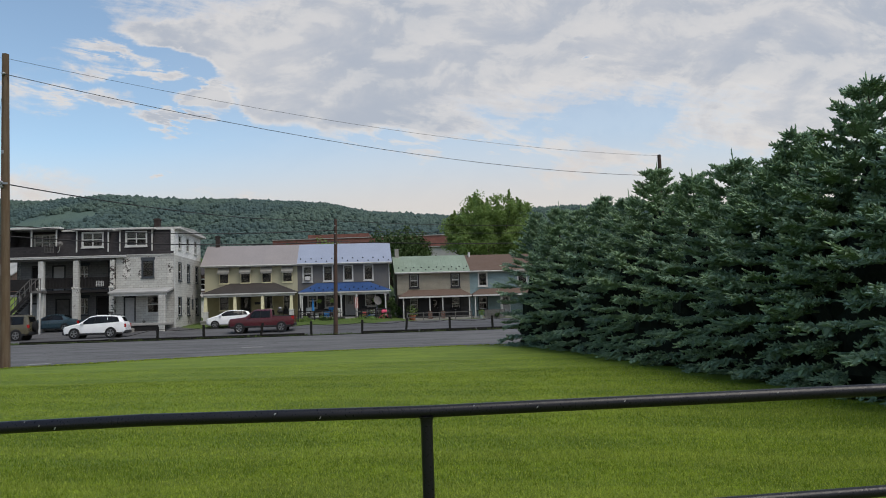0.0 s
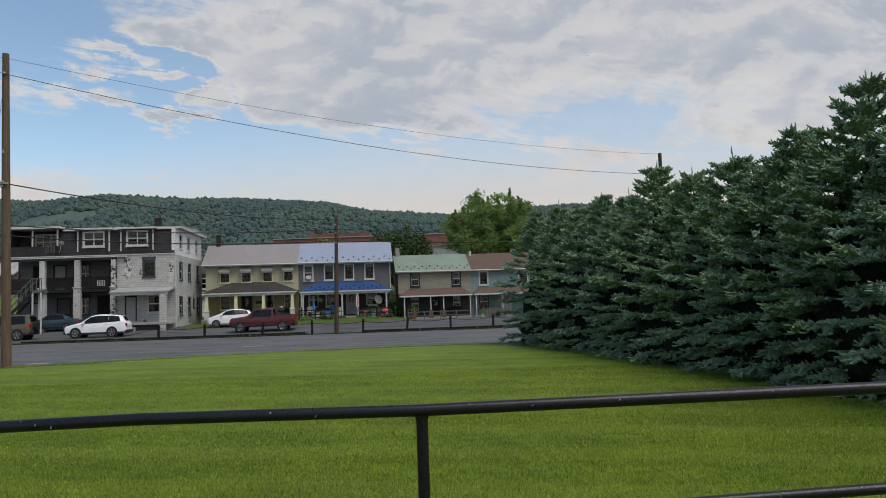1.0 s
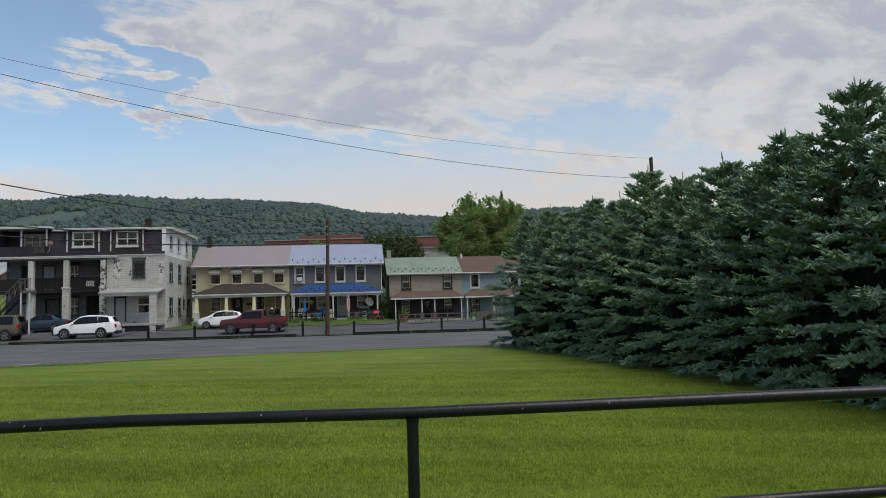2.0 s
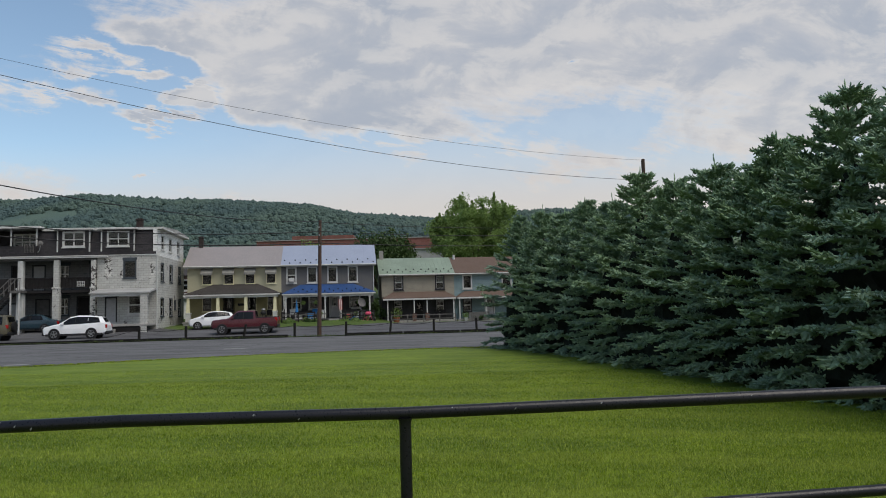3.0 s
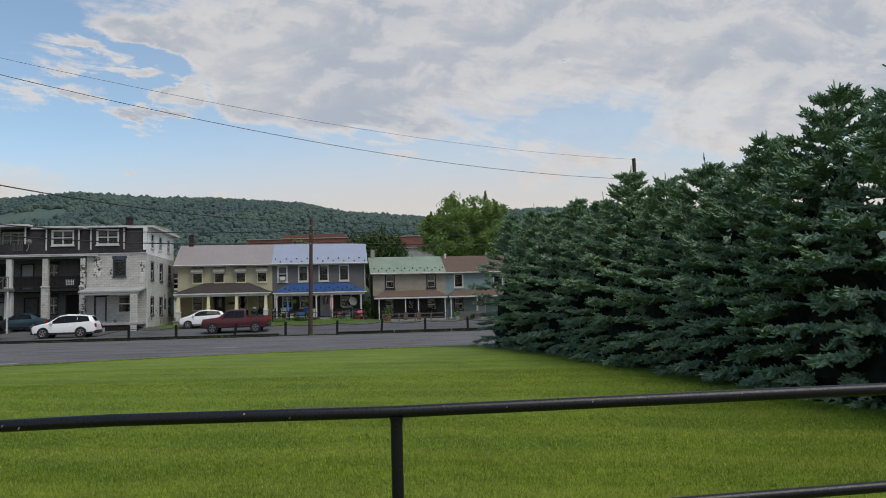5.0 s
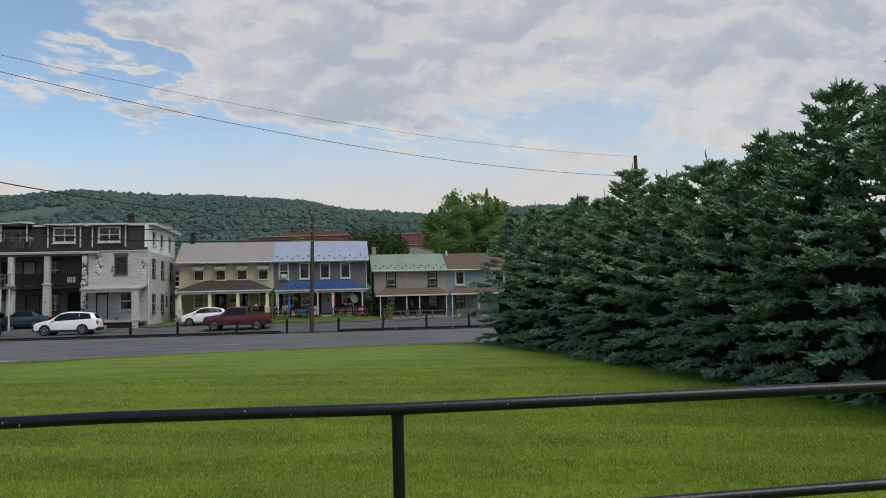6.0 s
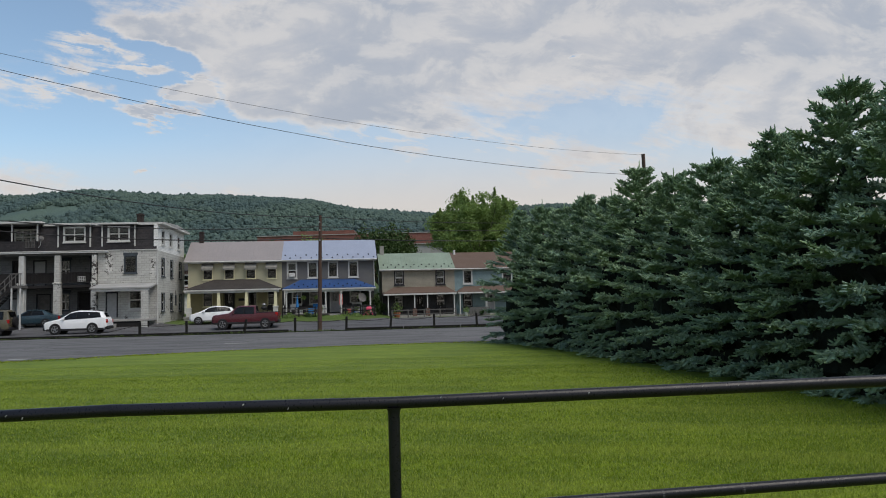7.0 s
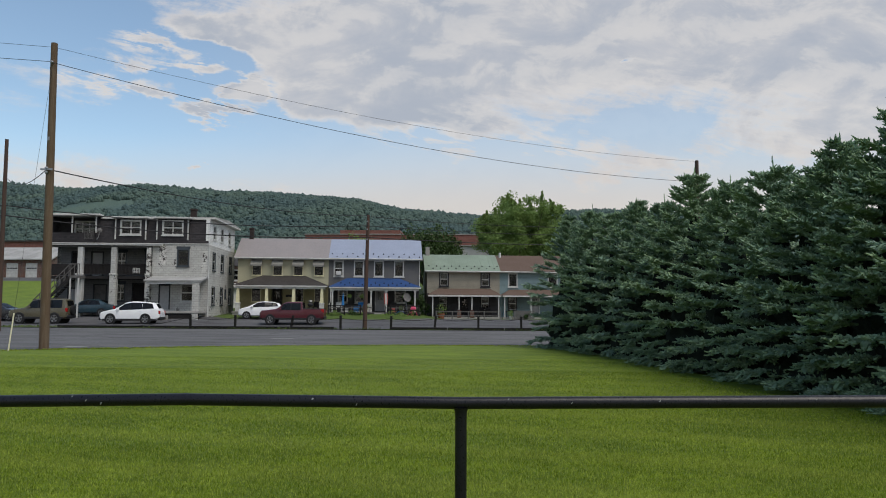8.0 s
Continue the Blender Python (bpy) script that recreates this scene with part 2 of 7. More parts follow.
def grass_material(name, dark, light, dry, patch=0.35, relief=0.35):
    m = bpy.data.materials.new(name)
    m.use_nodes = True
    n = Nodes(m.node_tree)
    g = n.node("ShaderNodeNewGeometry")
    pos = g.outputs["Position"]
    x, y, z = n.split(pos)
    lanes = n.math("SINE", n.math("ADD", n.math("MULTIPLY", n.math("ADD", y, n.math("MULTIPLY", x, 0.22)), 4.1), n.math("MULTIPLY", n.noise(pos, 0.35, 3.0), 5.0)))
    big = n.ramp(n.noise(pos, patch, 5.0, 0.6, 0.6), 0.36, 0.66)
    mid = n.ramp(n.noise(n.xyz(n.math("MULTIPLY", x, 0.4), y, 0.0), 2.2, 5.0, 0.65), 0.34, 0.7)
    fine = n.noise(pos, 60.0, 3.0, 0.7)
    c = n.mix(n.math("MULTIPLY", big, 0.8), light, dark)
    c = n.mix(n.math("MULTIPLY", mid, 0.5), c, dark)
    streak = n.ramp(n.noise(n.xyz(n.math("MULTIPLY", x, 0.30), y, 0.0), 8.0, 6.0, 0.7), 0.42, 0.64)
    c = n.mix(n.math("MULTIPLY", streak, 0.65), c, tuple(v * 0.62 for v in dark))
    tuft = n.ramp(n.noise(pos, 26.0, 4.0, 0.7), 0.40, 0.64)
    c = n.mix(n.math("MULTIPLY", tuft, 0.6), c, tuple(v * 0.5 for v in dark))
    c = n.mix(n.ramp(lanes, -0.2, 1.0, 0.0, 0.16), c, dry)
    c = n.mix(n.ramp(fine, 0.40, 0.70, 0.0, 0.6), c, tuple(v * 0.5 for v in dark))
    c = n.mix(n.math("MULTIPLY", n.ramp(g.outputs["Random Per Island"], 0.5, 1.0), 0.6), c, dry)
    c = n.mix(n.math("MULTIPLY", n.ramp(g.outputs["Random Per Island"], 0.4, 0.0), 0.5), c, tuple(v * 0.5 for v in dark))
    b = n.node("ShaderNodeBsdfPrincipled")
    n.plug(b.inputs["Base Color"], c)
    b.inputs["Roughness"].default_value = 0.75
    b.inputs["Specular IOR Level"].default_value = 0.2
    bp = n.node("ShaderNodeBump")
    bp.inputs["Strength"].default_value = relief
    bp.inputs["Distance"].default_value = 0.02
    n.plug(bp.inputs["Height"], n.math("ADD", fine, n.math("MULTIPLY", mid, 1.5)))
    shader = b.outputs[0]
    if relief:
        n.plug(b.inputs["Normal"], bp.outputs[0])
    else:
        tl, mx = n.node("ShaderNodeBsdfTranslucent"), n.node("ShaderNodeMixShader")
        n.plug(tl.inputs[0], c)
        mx.inputs[0].default_value = 0.5
        n.t.links.new(b.outputs[0], mx.inputs[1])
        n.t.links.new(tl.outputs[0], mx.inputs[2])
        shader = mx.outputs[0]
    n.t.links.new(shader, n.node("ShaderNodeOutputMaterial").inputs[0])
    return m


def asphalt_material(name, color):
    m = bpy.data.materials.new(name)
    m.use_nodes = True
    n = Nodes(m.node_tree)
    pos = n.node("ShaderNodeNewGeometry").outputs["Position"]
    x, y, z = n.split(pos)
    big = n.ramp(n.noise(n.xyz(n.math("MULTIPLY", x, 0.25), y, 0.0), 0.8, 5.0, 0.6), 0.38, 0.66)
    fine = n.noise(pos, 45.0, 3.0, 0.7)
    v = n.node("ShaderNodeTexVoronoi")
    v.feature = "DISTANCE_TO_EDGE"
    v.inputs["Scale"].default_value = 0.33
    n.plug(v.inputs["Vector"], n.xyz(n.math("ADD", n.math("MULTIPLY", x, 0.5), n.noise(pos, 1.5, 4.0)), n.math("ADD", y, n.noise(pos, 1.1, 4.0)), 0.0))
    crack = n.ramp(v.outputs[0], 0.0, 0.014, 1.0, 0.0)
    c = n.mix(big, color, tuple(k * 0.5 for k in color))
    c = n.mix(n.ramp(fine, 0.4, 0.8, 0.0, 0.45), c, tuple(k * 1.5 for k in color))
    c = n.mix(n.math("MULTIPLY", crack, 0.75), c, tuple(k * 0.25 for k in color))
    b = n.node("ShaderNodeBsdfPrincipled")
    n.plug(b.inputs["Base Color"], c)
    b.inputs["Roughness"].default_value = 0.85
    b.inputs["Specular IOR Level"].default_value = 0.3
    bp = n.node("ShaderNodeBump")
    bp.inputs["Strength"].default_value = 0.4
    bp.inputs["Distance"].default_value = 0.02
    n.plug(bp.inputs["Height"], n.math("SUBTRACT", fine, crack))
    n.plug(b.inputs["Normal"], bp.outputs[0])
    n.t.links.new(b.outputs[0], n.node("ShaderNodeOutputMaterial").inputs[0])
    return m


GRASS = grass_material("mown_grass", (0.085, 0.140, 0.010), (0.185, 0.262, 0.018), (0.26, 0.30, 0.036))
BLADE = grass_material("grass_blade", (0.125, 0.205, 0.012), (0.310, 0.425, 0.026), (0.52, 0.58, 0.12), 0.35, 0.0)
ROUGH_GRASS = grass_material("rough_grass", (0.055, 0.095, 0.018), (0.09, 0.145, 0.026), (0.14, 0.16, 0.06), 0.6)
ASPHALT = asphalt_material("asphalt", (0.108, 0.107, 0.108))
LOT = asphalt_material("lot_asphalt", (0.085, 0.085, 0.09))
BLACK_PAINT = material("black_paint", (0.006, 0.006, 0.009), 0.34, 0.3, 9.0, 120.0, 0.05, other=(0.011, 0.011, 0.014), spec=0.28)
WORN = material("worn_black_paint", (0.06, 0.06, 0.062), 0.6, 0.4)
CHIP = material("worn_chip", (0.32, 0.33, 0.34), 0.55, 0.3)
POLE_WOOD = material("pole_wood", (0.105, 0.070, 0.044), 0.85, 0.5, 2.0, 30.0, 0.5, other=(0.15, 0.115, 0.08), stretch=(6, 6, 0.6))
POLE_DARK = material("creosote_wood", (0.062, 0.046, 0.038), 0.85, 0.5, 2.0, 30.0, 0.5, other=(0.09, 0.045, 0.03), stretch=(6, 6, 0.6))
WIRE = material("wire_sheath", (0.02, 0.02, 0.022), 0.6, 0.1, bump=0.0)
STEEL = material("galvanised_steel", (0.35, 0.36, 0.38), 0.45, 0.2, metal=0.8)
NEEDLE = foliage("spruce_needles", (0.150, 0.232, 0.188), (0.172, 0.255, 0.130), clump=0.9, tint=0.8, spec=0.18, island=0.45)
SHOOT = foliage("spruce_shoots", (0.240, 0.342, 0.285), (0.258, 0.365, 0.185), clump=0.9, island=0.45, tint=0.8, spec=0.18)
BARK = material("bark", (0.09, 0.07, 0.055), 0.9, 0.5, 4.0, 25.0, 0.7)
# Far woods are tinted bluish and dull: distance haze put into the leaf colour.
HAZED_WOODS = foliage("far_woods", (0.068, 0.106, 0.104), (0.094, 0.136, 0.104), 0.9, 0.4, 0.0, 0.012, 0.1, 0.45)
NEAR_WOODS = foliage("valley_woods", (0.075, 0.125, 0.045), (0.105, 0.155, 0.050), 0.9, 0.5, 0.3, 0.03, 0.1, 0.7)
MAPLE = foliage("maple_leaves", (0.240, 0.345, 0.105), (0.180, 0.272, 0.080), 0.55, 0.35, 0.2, 0.25, glow_through=0.55)
DARK_LEAF = foliage("dark_leaves", (0.055, 0.095, 0.026), (0.042, 0.078, 0.026), 0.6, 0.55, 0.2, 0.25, glow_through=0.3)


# ---------------------------------------------------------------- building helpers
def mesh_from(name, verts, faces, mats, smooth=False, index=None):
    """A mesh from arrays of points and triangles or quads."""
    me = bpy.data.meshes.new(name)
    verts, faces = np.asarray(verts, dtype=np.float32), np.asarray(faces, dtype=np.int32)
    k = faces.shape[1]
    me.vertices.add(len(verts))
    me.vertices.foreach_set("co", verts.ravel())
    me.loops.add(faces.size)
    me.loops.foreach_set("vertex_index", faces.ravel())
    me.polygons.add(len(faces))
    me.polygons.foreach_set("loop_start", np.arange(0, faces.size, k, dtype=np.int32))
    if index is not None:
        me.polygons.foreach_set("material_index", np.asarray(index, dtype=np.int32))
    me.polygons.foreach_set("use_smooth", np.full(len(faces), smooth))
    for m in mats if isinstance(mats, (list, tuple)) else [mats]:
        me.materials.append(m)
    me.update(calc_edges=True)
    return me


def part(name, bm, mat, parent, label="", smooth=False):
    """Links a bmesh as ONE mesh object under a thing or a part."""
    me = bpy.data.meshes.new(name)
    bmesh.ops.recalc_face_normals(bm, faces=bm.faces)
    bm.to_mesh(me)
    bm.free()
    me.materials.append(mat)
    if smooth:
        for p in me.polygons:
            p.use_smooth = True
        me.set_sharp_from_angle(angle=radians(32))
    ob = new(name, me)
    ob.parent = parent
    if label:
        ob["label"] = label
    return ob


def thing(name, m, label, category, group="", kind=""):
    ob = new(name)
    ob.matrix_world = m
    return tagged(ob, label, category, group, kind)


def solid(name, bm, mat, m, label, category, group="", kind="", smooth=False):
    ob = part(name, bm, mat, None, "", smooth)
    ob.matrix_world = m
    return tagged(ob, label, category, group, kind)


def box(x0, x1, y0, y1, z0, z1, bm=None, bevel=0.0):
    """A block between two corners, its edges rounded by bevel."""
    bm = bm or bmesh.new()
    made = bmesh.ops.create_cube(bm, size=1.0)["verts"]
    for v in made:
        v.co = Vector((x0 + (v.co.x + 0.5) * (x1 - x0), y0 + (v.co.y + 0.5) * (y1 - y0), z0 + (v.co.z + 0.5) * (z1 - z0)))
    if bevel:
        es = list({e for v in made for e in v.link_edges})
        bmesh.ops.bevel(bm, geom=es, offset=bevel, segments=1, affect="EDGES")
    return bm


def tube(points, radius, sides=8, bm=None, caps=True):
    """A pipe along points; radius is one number or one per point."""
    bm = bm or bmesh.new()
    pts = [Vector(p) for p in points]
    rad = radius if isinstance(radius, (list, tuple)) else [radius] * len(pts)
    rings = []
    for i, p in enumerate(pts):
        d = (pts[min(i + 1, len(pts) - 1)] - pts[max(i - 1, 0)]).normalized()
        a = d.cross(Vector((0, 0, 1)) if abs(d.z) < 0.9 else Vector((1, 0, 0))).normalized()
        b = d.cross(a)
        rings.append([bm.verts.new(p + (a * math.cos(2 * math.pi * k / sides) + b * math.sin(2 * math.pi * k / sides)) * rad[i]) for k in range(sides)])
    for r, s in zip(rings, rings[1:]):
        for k in range(sides):
            bm.faces.new((r[k], r[(k + 1) % sides], s[(k + 1) % sides], s[k]))
    if caps:
        bm.faces.new(rings[0][::-1])
        bm.faces.new(rings[-1])
    return bm


def prism(outline, y0, y1, bm=None, axis="y"):
    """An outline in (x, z) drawn out from y0 to y1 (or an outline in (y, z) drawn out along x)."""
    bm = bm or bmesh.new()
    def at(p, d):
        return Vector((p[0], d, p[1])) if axis == "y" else Vector((d, p[0], p[1]))
    a = [bm.verts.new(at(p, y0)) for p in outline]
    b = [bm.verts.new(at(p, y1)) for p in outline]
    n = len(outline)
    bm.faces.new(a)
    bm.faces.new(b[::-1])
    for i in range(n):
        bm.faces.new((a[i], a[(i + 1) % n], b[(i + 1) % n], b[i]))
    return bm


# ---------------------------------------------------------------- ground
FENCE_Y = 49.6
LEFT = ((-30, 0.0), (48.8, 0.0), (50.5, 0.04), (53, 0.10), (56, 0.16), (58, 0.32), (60.5, 0.72), (66, 0.8), (75, 1.2), (90, 2.6), (112, 5.3), (120, 6.3), (140, 7.0), (260, 14), (420, 22), (2600, 30))
MIDDLE = ((-30, 0.0), (50, 0.0), (57, 0.02), (60, 0.30), (62.0, 0.46), (63.2, 0.52), (64.6, 0.95), (75, 1.1), (90, 3.0), (120, 7.0), (140, 8.0), (260, 14), (420, 22), (2600, 30))
RIGHT = ((-30, 0.0), (50, 0.0), (57, 0.06), (62, 0.32), (66, 0.48), (69, 0.55), (75, 0.9), (90, 3.0), (120, 7.0), (140, 8.0), (260, 14), (420, 22), (2600, 30))


def height(x, y):
    """The lie of the land: flat to the lots, then rising to the houses and the valley side."""
    x, y = np.asarray(x, float), np.asarray(y, float)
    a, b, c = (np.interp(y, [p[0] for p in tab], [p[1] for p in tab]) for tab in (LEFT, MIDDLE, RIGHT))
    f = np.clip((x + 23.5) / 2.5, 0, 1)
    g = np.clip((x + 5.5) / 2.0, 0, 1)
    return (a * (1 - f) + b * f) * (1 - g) + c * g


def sheet(name, xs, ys, mat, lift, label, category, edge=None, kind="structure", bump=0.0):
    """A sheet of land over a grid; edge(x, y) may bend its grid lines."""
    gx, gy = np.meshgrid(xs, ys)
    if edge:
        gx, gy = edge(gx, gy)
    z = height(gx, gy) + lift
    if bump:
        z = z + bump * np.array([noise.noise((a * 0.22, b * 0.22, 0.0)) for a, b in zip(gx.ravel(), gy.ravel())]).reshape(gx.shape)
    n, k = gx.shape[1], gx.shape[0]
    i = np.arange((k - 1) * n).reshape(k - 1, n)[:, :-1].ravel()
    ob = new(name, mesh_from(name, np.stack((gx, gy, z), -1).reshape(-1, 3), np.stack((i, i + 1, i + n + 1, i + n), -1), mat, True))
    return tagged(ob, label, category, "", kind)


sheet("ground", np.concatenate((np.linspace(-2400, -120, 12), np.linspace(-100, 60, 65), np.linspace(80, 2400, 12))),
      np.concatenate((np.linspace(-1200, -40, 8), np.arange(-30, 140, 2.0), np.linspace(142, 2500, 30))), ROUGH_GRASS, -0.08,
      "rough green ground running back to the wooded valley side", "ground")


def lawn_end(x):
    """Where the lawn meets the road, curving in towards the tall pole."""
    x = np.asarray(x, float)
    return np.maximum(28.6 - 0.0187 * np.minimum(x - 1.4, 0) ** 2, 15.0) + 0.06 * np.sin(x * 1.7) + 0.04 * np.sin(x * 4.3 + 1)


def lawn_edge(gx, gy):
    return gx, -8 + (gy + 8) * (lawn_end(gx) + 8) / 35.6


sheet("lawn", np.linspace(-34, 26, 240), np.linspace(-8, 27.6, 110), GRASS, 0.0, "mown bright green lawn with faint mowing tracks", "lawn", lawn_edge, bump=0.02)
sheet("far_lawn", np.linspace(-120, -40, 41), np.linspace(67, 113.3, 24), GRASS, 0.03, "mown lawn rising to the garages", "lawn")
sheet("road", np.linspace(-140, 140, 141), np.linspace(11.0, FENCE_Y - 0.35, 26), ASPHALT, -0.04, "worn grey asphalt road with cracks and patches", "road")
sheet("verge", np.linspace(-140, 140, 281), np.linspace(FENCE_Y - 0.42, FENCE_Y + 0.35, 4), ROUGH_GRASS, 0.012, "narrow weedy verge under the low cable fence", "verge")
def lane_edge(gx, gy):
    f = (gy - FENCE_Y) / (62.0 - FENCE_Y)
    return gx, gy + f * 3.9 * np.clip((gx + 6) / 3, 0, 1) + 0.12 * f * np.sin(gx * 2.1) * (f > 0.98)


sheet("parking_lane", np.linspace(-60, 60, 121), np.linspace(FENCE_Y + 0.3, 62.0, 40), LOT, 0.004, "dark asphalt parking lane in front of the houses", "pavement", lane_edge)

# single blades over the near lawn, thinning out with distance
def grass_blades():
    rng = np.random.default_rng(4)
    out = []
    for y0, y1, per, h, w in ((3.3, 5.2, 11000, 0.038, 0.0034), (5.2, 7.5, 6500, 0.038, 0.0042), (7.5, 11.0, 3600, 0.036, 0.0055), (11.0, 17.0, 1300, 0.034, 0.008), (17.0, 21.0, 300, 0.030, 0.010)):
        x0, x1 = -0.74 * y1, min(0.70 * y1, 9.4)
        n = int((x1 - x0) * (y1 - y0) * per)
        x, y = rng.uniform(x0, x1, n), rng.uniform(y0, y1, n)
        keep = (np.abs(x) < 0.74 * y + 0.4) & (x < 7.4 - 0.172 * y) & (y < lawn_end(x) - 0.03)
        x, y = x[keep], y[keep]
        clump = np.array([noise.noise((a * 1.6, b * 1.6, 2.0)) for a, b in zip(x[::16], y[::16])])
        clump = np.repeat(clump, 16)[: len(x)]
        hh = h * rng.uniform(0.55, 1.3, len(x)) * (1 + 0.35 * clump)
        turn, lean, way = rng.uniform(0, 2 * np.pi, len(x)), rng.uniform(0.5, 1.9, len(x)), rng.uniform(0, 2 * np.pi, len(x))
        out.append((x, y, hh, np.full(len(x), w) * rng.uniform(0.6, 1.3, len(x)), turn, lean, way))
    x, y, h, w, turn, lean, way = (np.concatenate(c) for c in zip(*out))
    way = turn + np.pi / 2 * np.where(rng.random(len(x)) < 0.5, 1, -1) + rng.normal(0, 0.35, len(x))
    a = np.stack((x - np.cos(turn) * w, y - np.sin(turn) * w, np.zeros_like(x) - 0.02), -1)
    b = np.stack((x + np.cos(turn) * w, y + np.sin(turn) * w, np.zeros_like(x) - 0.02), -1)
    c = np.stack((x + np.cos(way) * lean * h, y + np.sin(way) * lean * h, h * np.clip(1.1 - 0.35 * lean, 0.35, 1.0)), -1)
    verts = np.stack((a, b, c), 1).reshape(-1, 3)
    ground_z = 0.02 * np.array([noise.noise((p * 0.22, q * 0.22, 0.0)) for p, q in zip(x[::1], y[::1])])
    verts[:, 2] += np.repeat(ground_z, 3)
    tagged(new("grass", mesh_from("grass", verts, np.arange(len(verts)).reshape(-1, 3), BLADE)), "short mown grass blades of the green lawn", "grass", "", "stuff")


grass_blades()

# ---------------------------------------------------------------- railing in front of the camera
railing = thing("railing", pose(-0.045, 2.8, 0), "black painted pipe railing with chipped paint, standing in the lawn", "railing")
TOP = ((-4.6, -0.0, 1.040), (-1.86, 0, 1.078), (-1.075, 0, 1.094), (0.0, 0, 1.091), (1.60, 0, 1.114), (4.6, 0, 1.150))
top_rail = part("top_rail", tube(TOP, 0.0235, 20), BLACK_PAINT, railing, smooth=True)
MID = ((-4.6, 0, 0.50), (0.0, 0, 0.672), (1.60, 0, 0.736), (4.6, 0, 0.855))
mid_rail = part("mid_rail", tube(MID, 0.0215, 20), BLACK_PAINT, railing, smooth=True)
for px in (-2.4, 0.0, 2.4):
    top_z = float(np.interp(px, [p[0] for p in TOP], [p[2] for p in TOP]))
    part("post", tube(((px, 0, -0.15), (px, 0, 0.4), (px, 0, top_z - 0.05), (px, 0, top_z - 0.03), (px, 0, top_z - 0.018)), [0.0225, 0.0225, 0.0225, 0.0245, 0.031], 20), BLACK_PAINT, railing, smooth=True)
for i, (rx, up) in enumerate(((-0.571, 30), (-1.46, 8), (-1.40, -25), (-0.40, -20), (0.18, 45), (0.75, 20), (1.19, 35), (1.33, 30), (-1.52, 55), (0.42, 5))):
    z = float(np.interp(rx, [p[0] for p in TOP], [p[2] for p in TOP]))
    a = radians(up)
    s = 0.0238
    chip = tube(((rx - 0.002, -s * math.cos(a) - 0.0002, z + s * math.sin(a) - 0.004), (rx + 0.003, -s * math.cos(a * 0.8) - 0.0004, z + s * math.sin(a * 0.8) + 0.003)), 0.0028 if i == 0 else 0.0013 + 0.0004 * (i % 3), 5)
    part("paint_chip", chip, CHIP, top_rail)
part("weld_ring", tube(((-1.086, 0, 1.0938), (-1.064, 0, 1.0942)), 0.0242, 20), BLACK_PAINT, top_rail, smooth=True)
for rx in (1.02, 1.33):
    z = float(np.interp(rx, [p[0] for p in MID], [p[2] for p in MID]))
    part("worn_band", tube(((rx - 0.004, 0, z - 0.0002), (rx + 0.004, 0, z)), 0.0217, 16), WORN, mid_rail)

# ---------------------------------------------------------------- spruce row
def twig_template(rng, needles=3):
    """A bottlebrush twig along +x, one long: a spindle of packed needles with some tips standing off."""
    v, f = [(0, 0, 0)], []
    for at, r in ((0.22, 0.24), (0.74, 0.19)):
        turn = rng.uniform(0, 2)
        v += [(at, r * math.cos(turn + 2.094 * k), r * math.sin(turn + 2.094 * k)) for k in range(3)]
    v.append((1.0, 0, 0))
    for k in range(3):
        a, b = 1 + k, 1 + (k + 1) % 3
        f += [(0, b, a), (a, b, b + 3), (a, b + 3, a + 3), (7, a + 3, b + 3)]
    for k in range(needles):
        s, a = 0.15 + 0.75 * k / needles, 2.4 * k + rng.uniform(-0.5, 0.5)
        out = rng.uniform(0.36, 0.50) * (1.0 - 0.35 * s)
        side = np.array((0.0, -np.sin(a), np.cos(a))) * 0.045
        base = np.array((s, 0, 0))
        tip = base + np.array((out * 0.9, np.cos(a) * out, np.sin(a) * out))
        i = len(v)
        v += [tuple(base + side + (0.05, 0, 0)), tuple(base - side - (0.05, 0, 0)), tuple(tip)]
        f.append((i, i + 1, i + 2))
    return np.array(v), np.array(f)


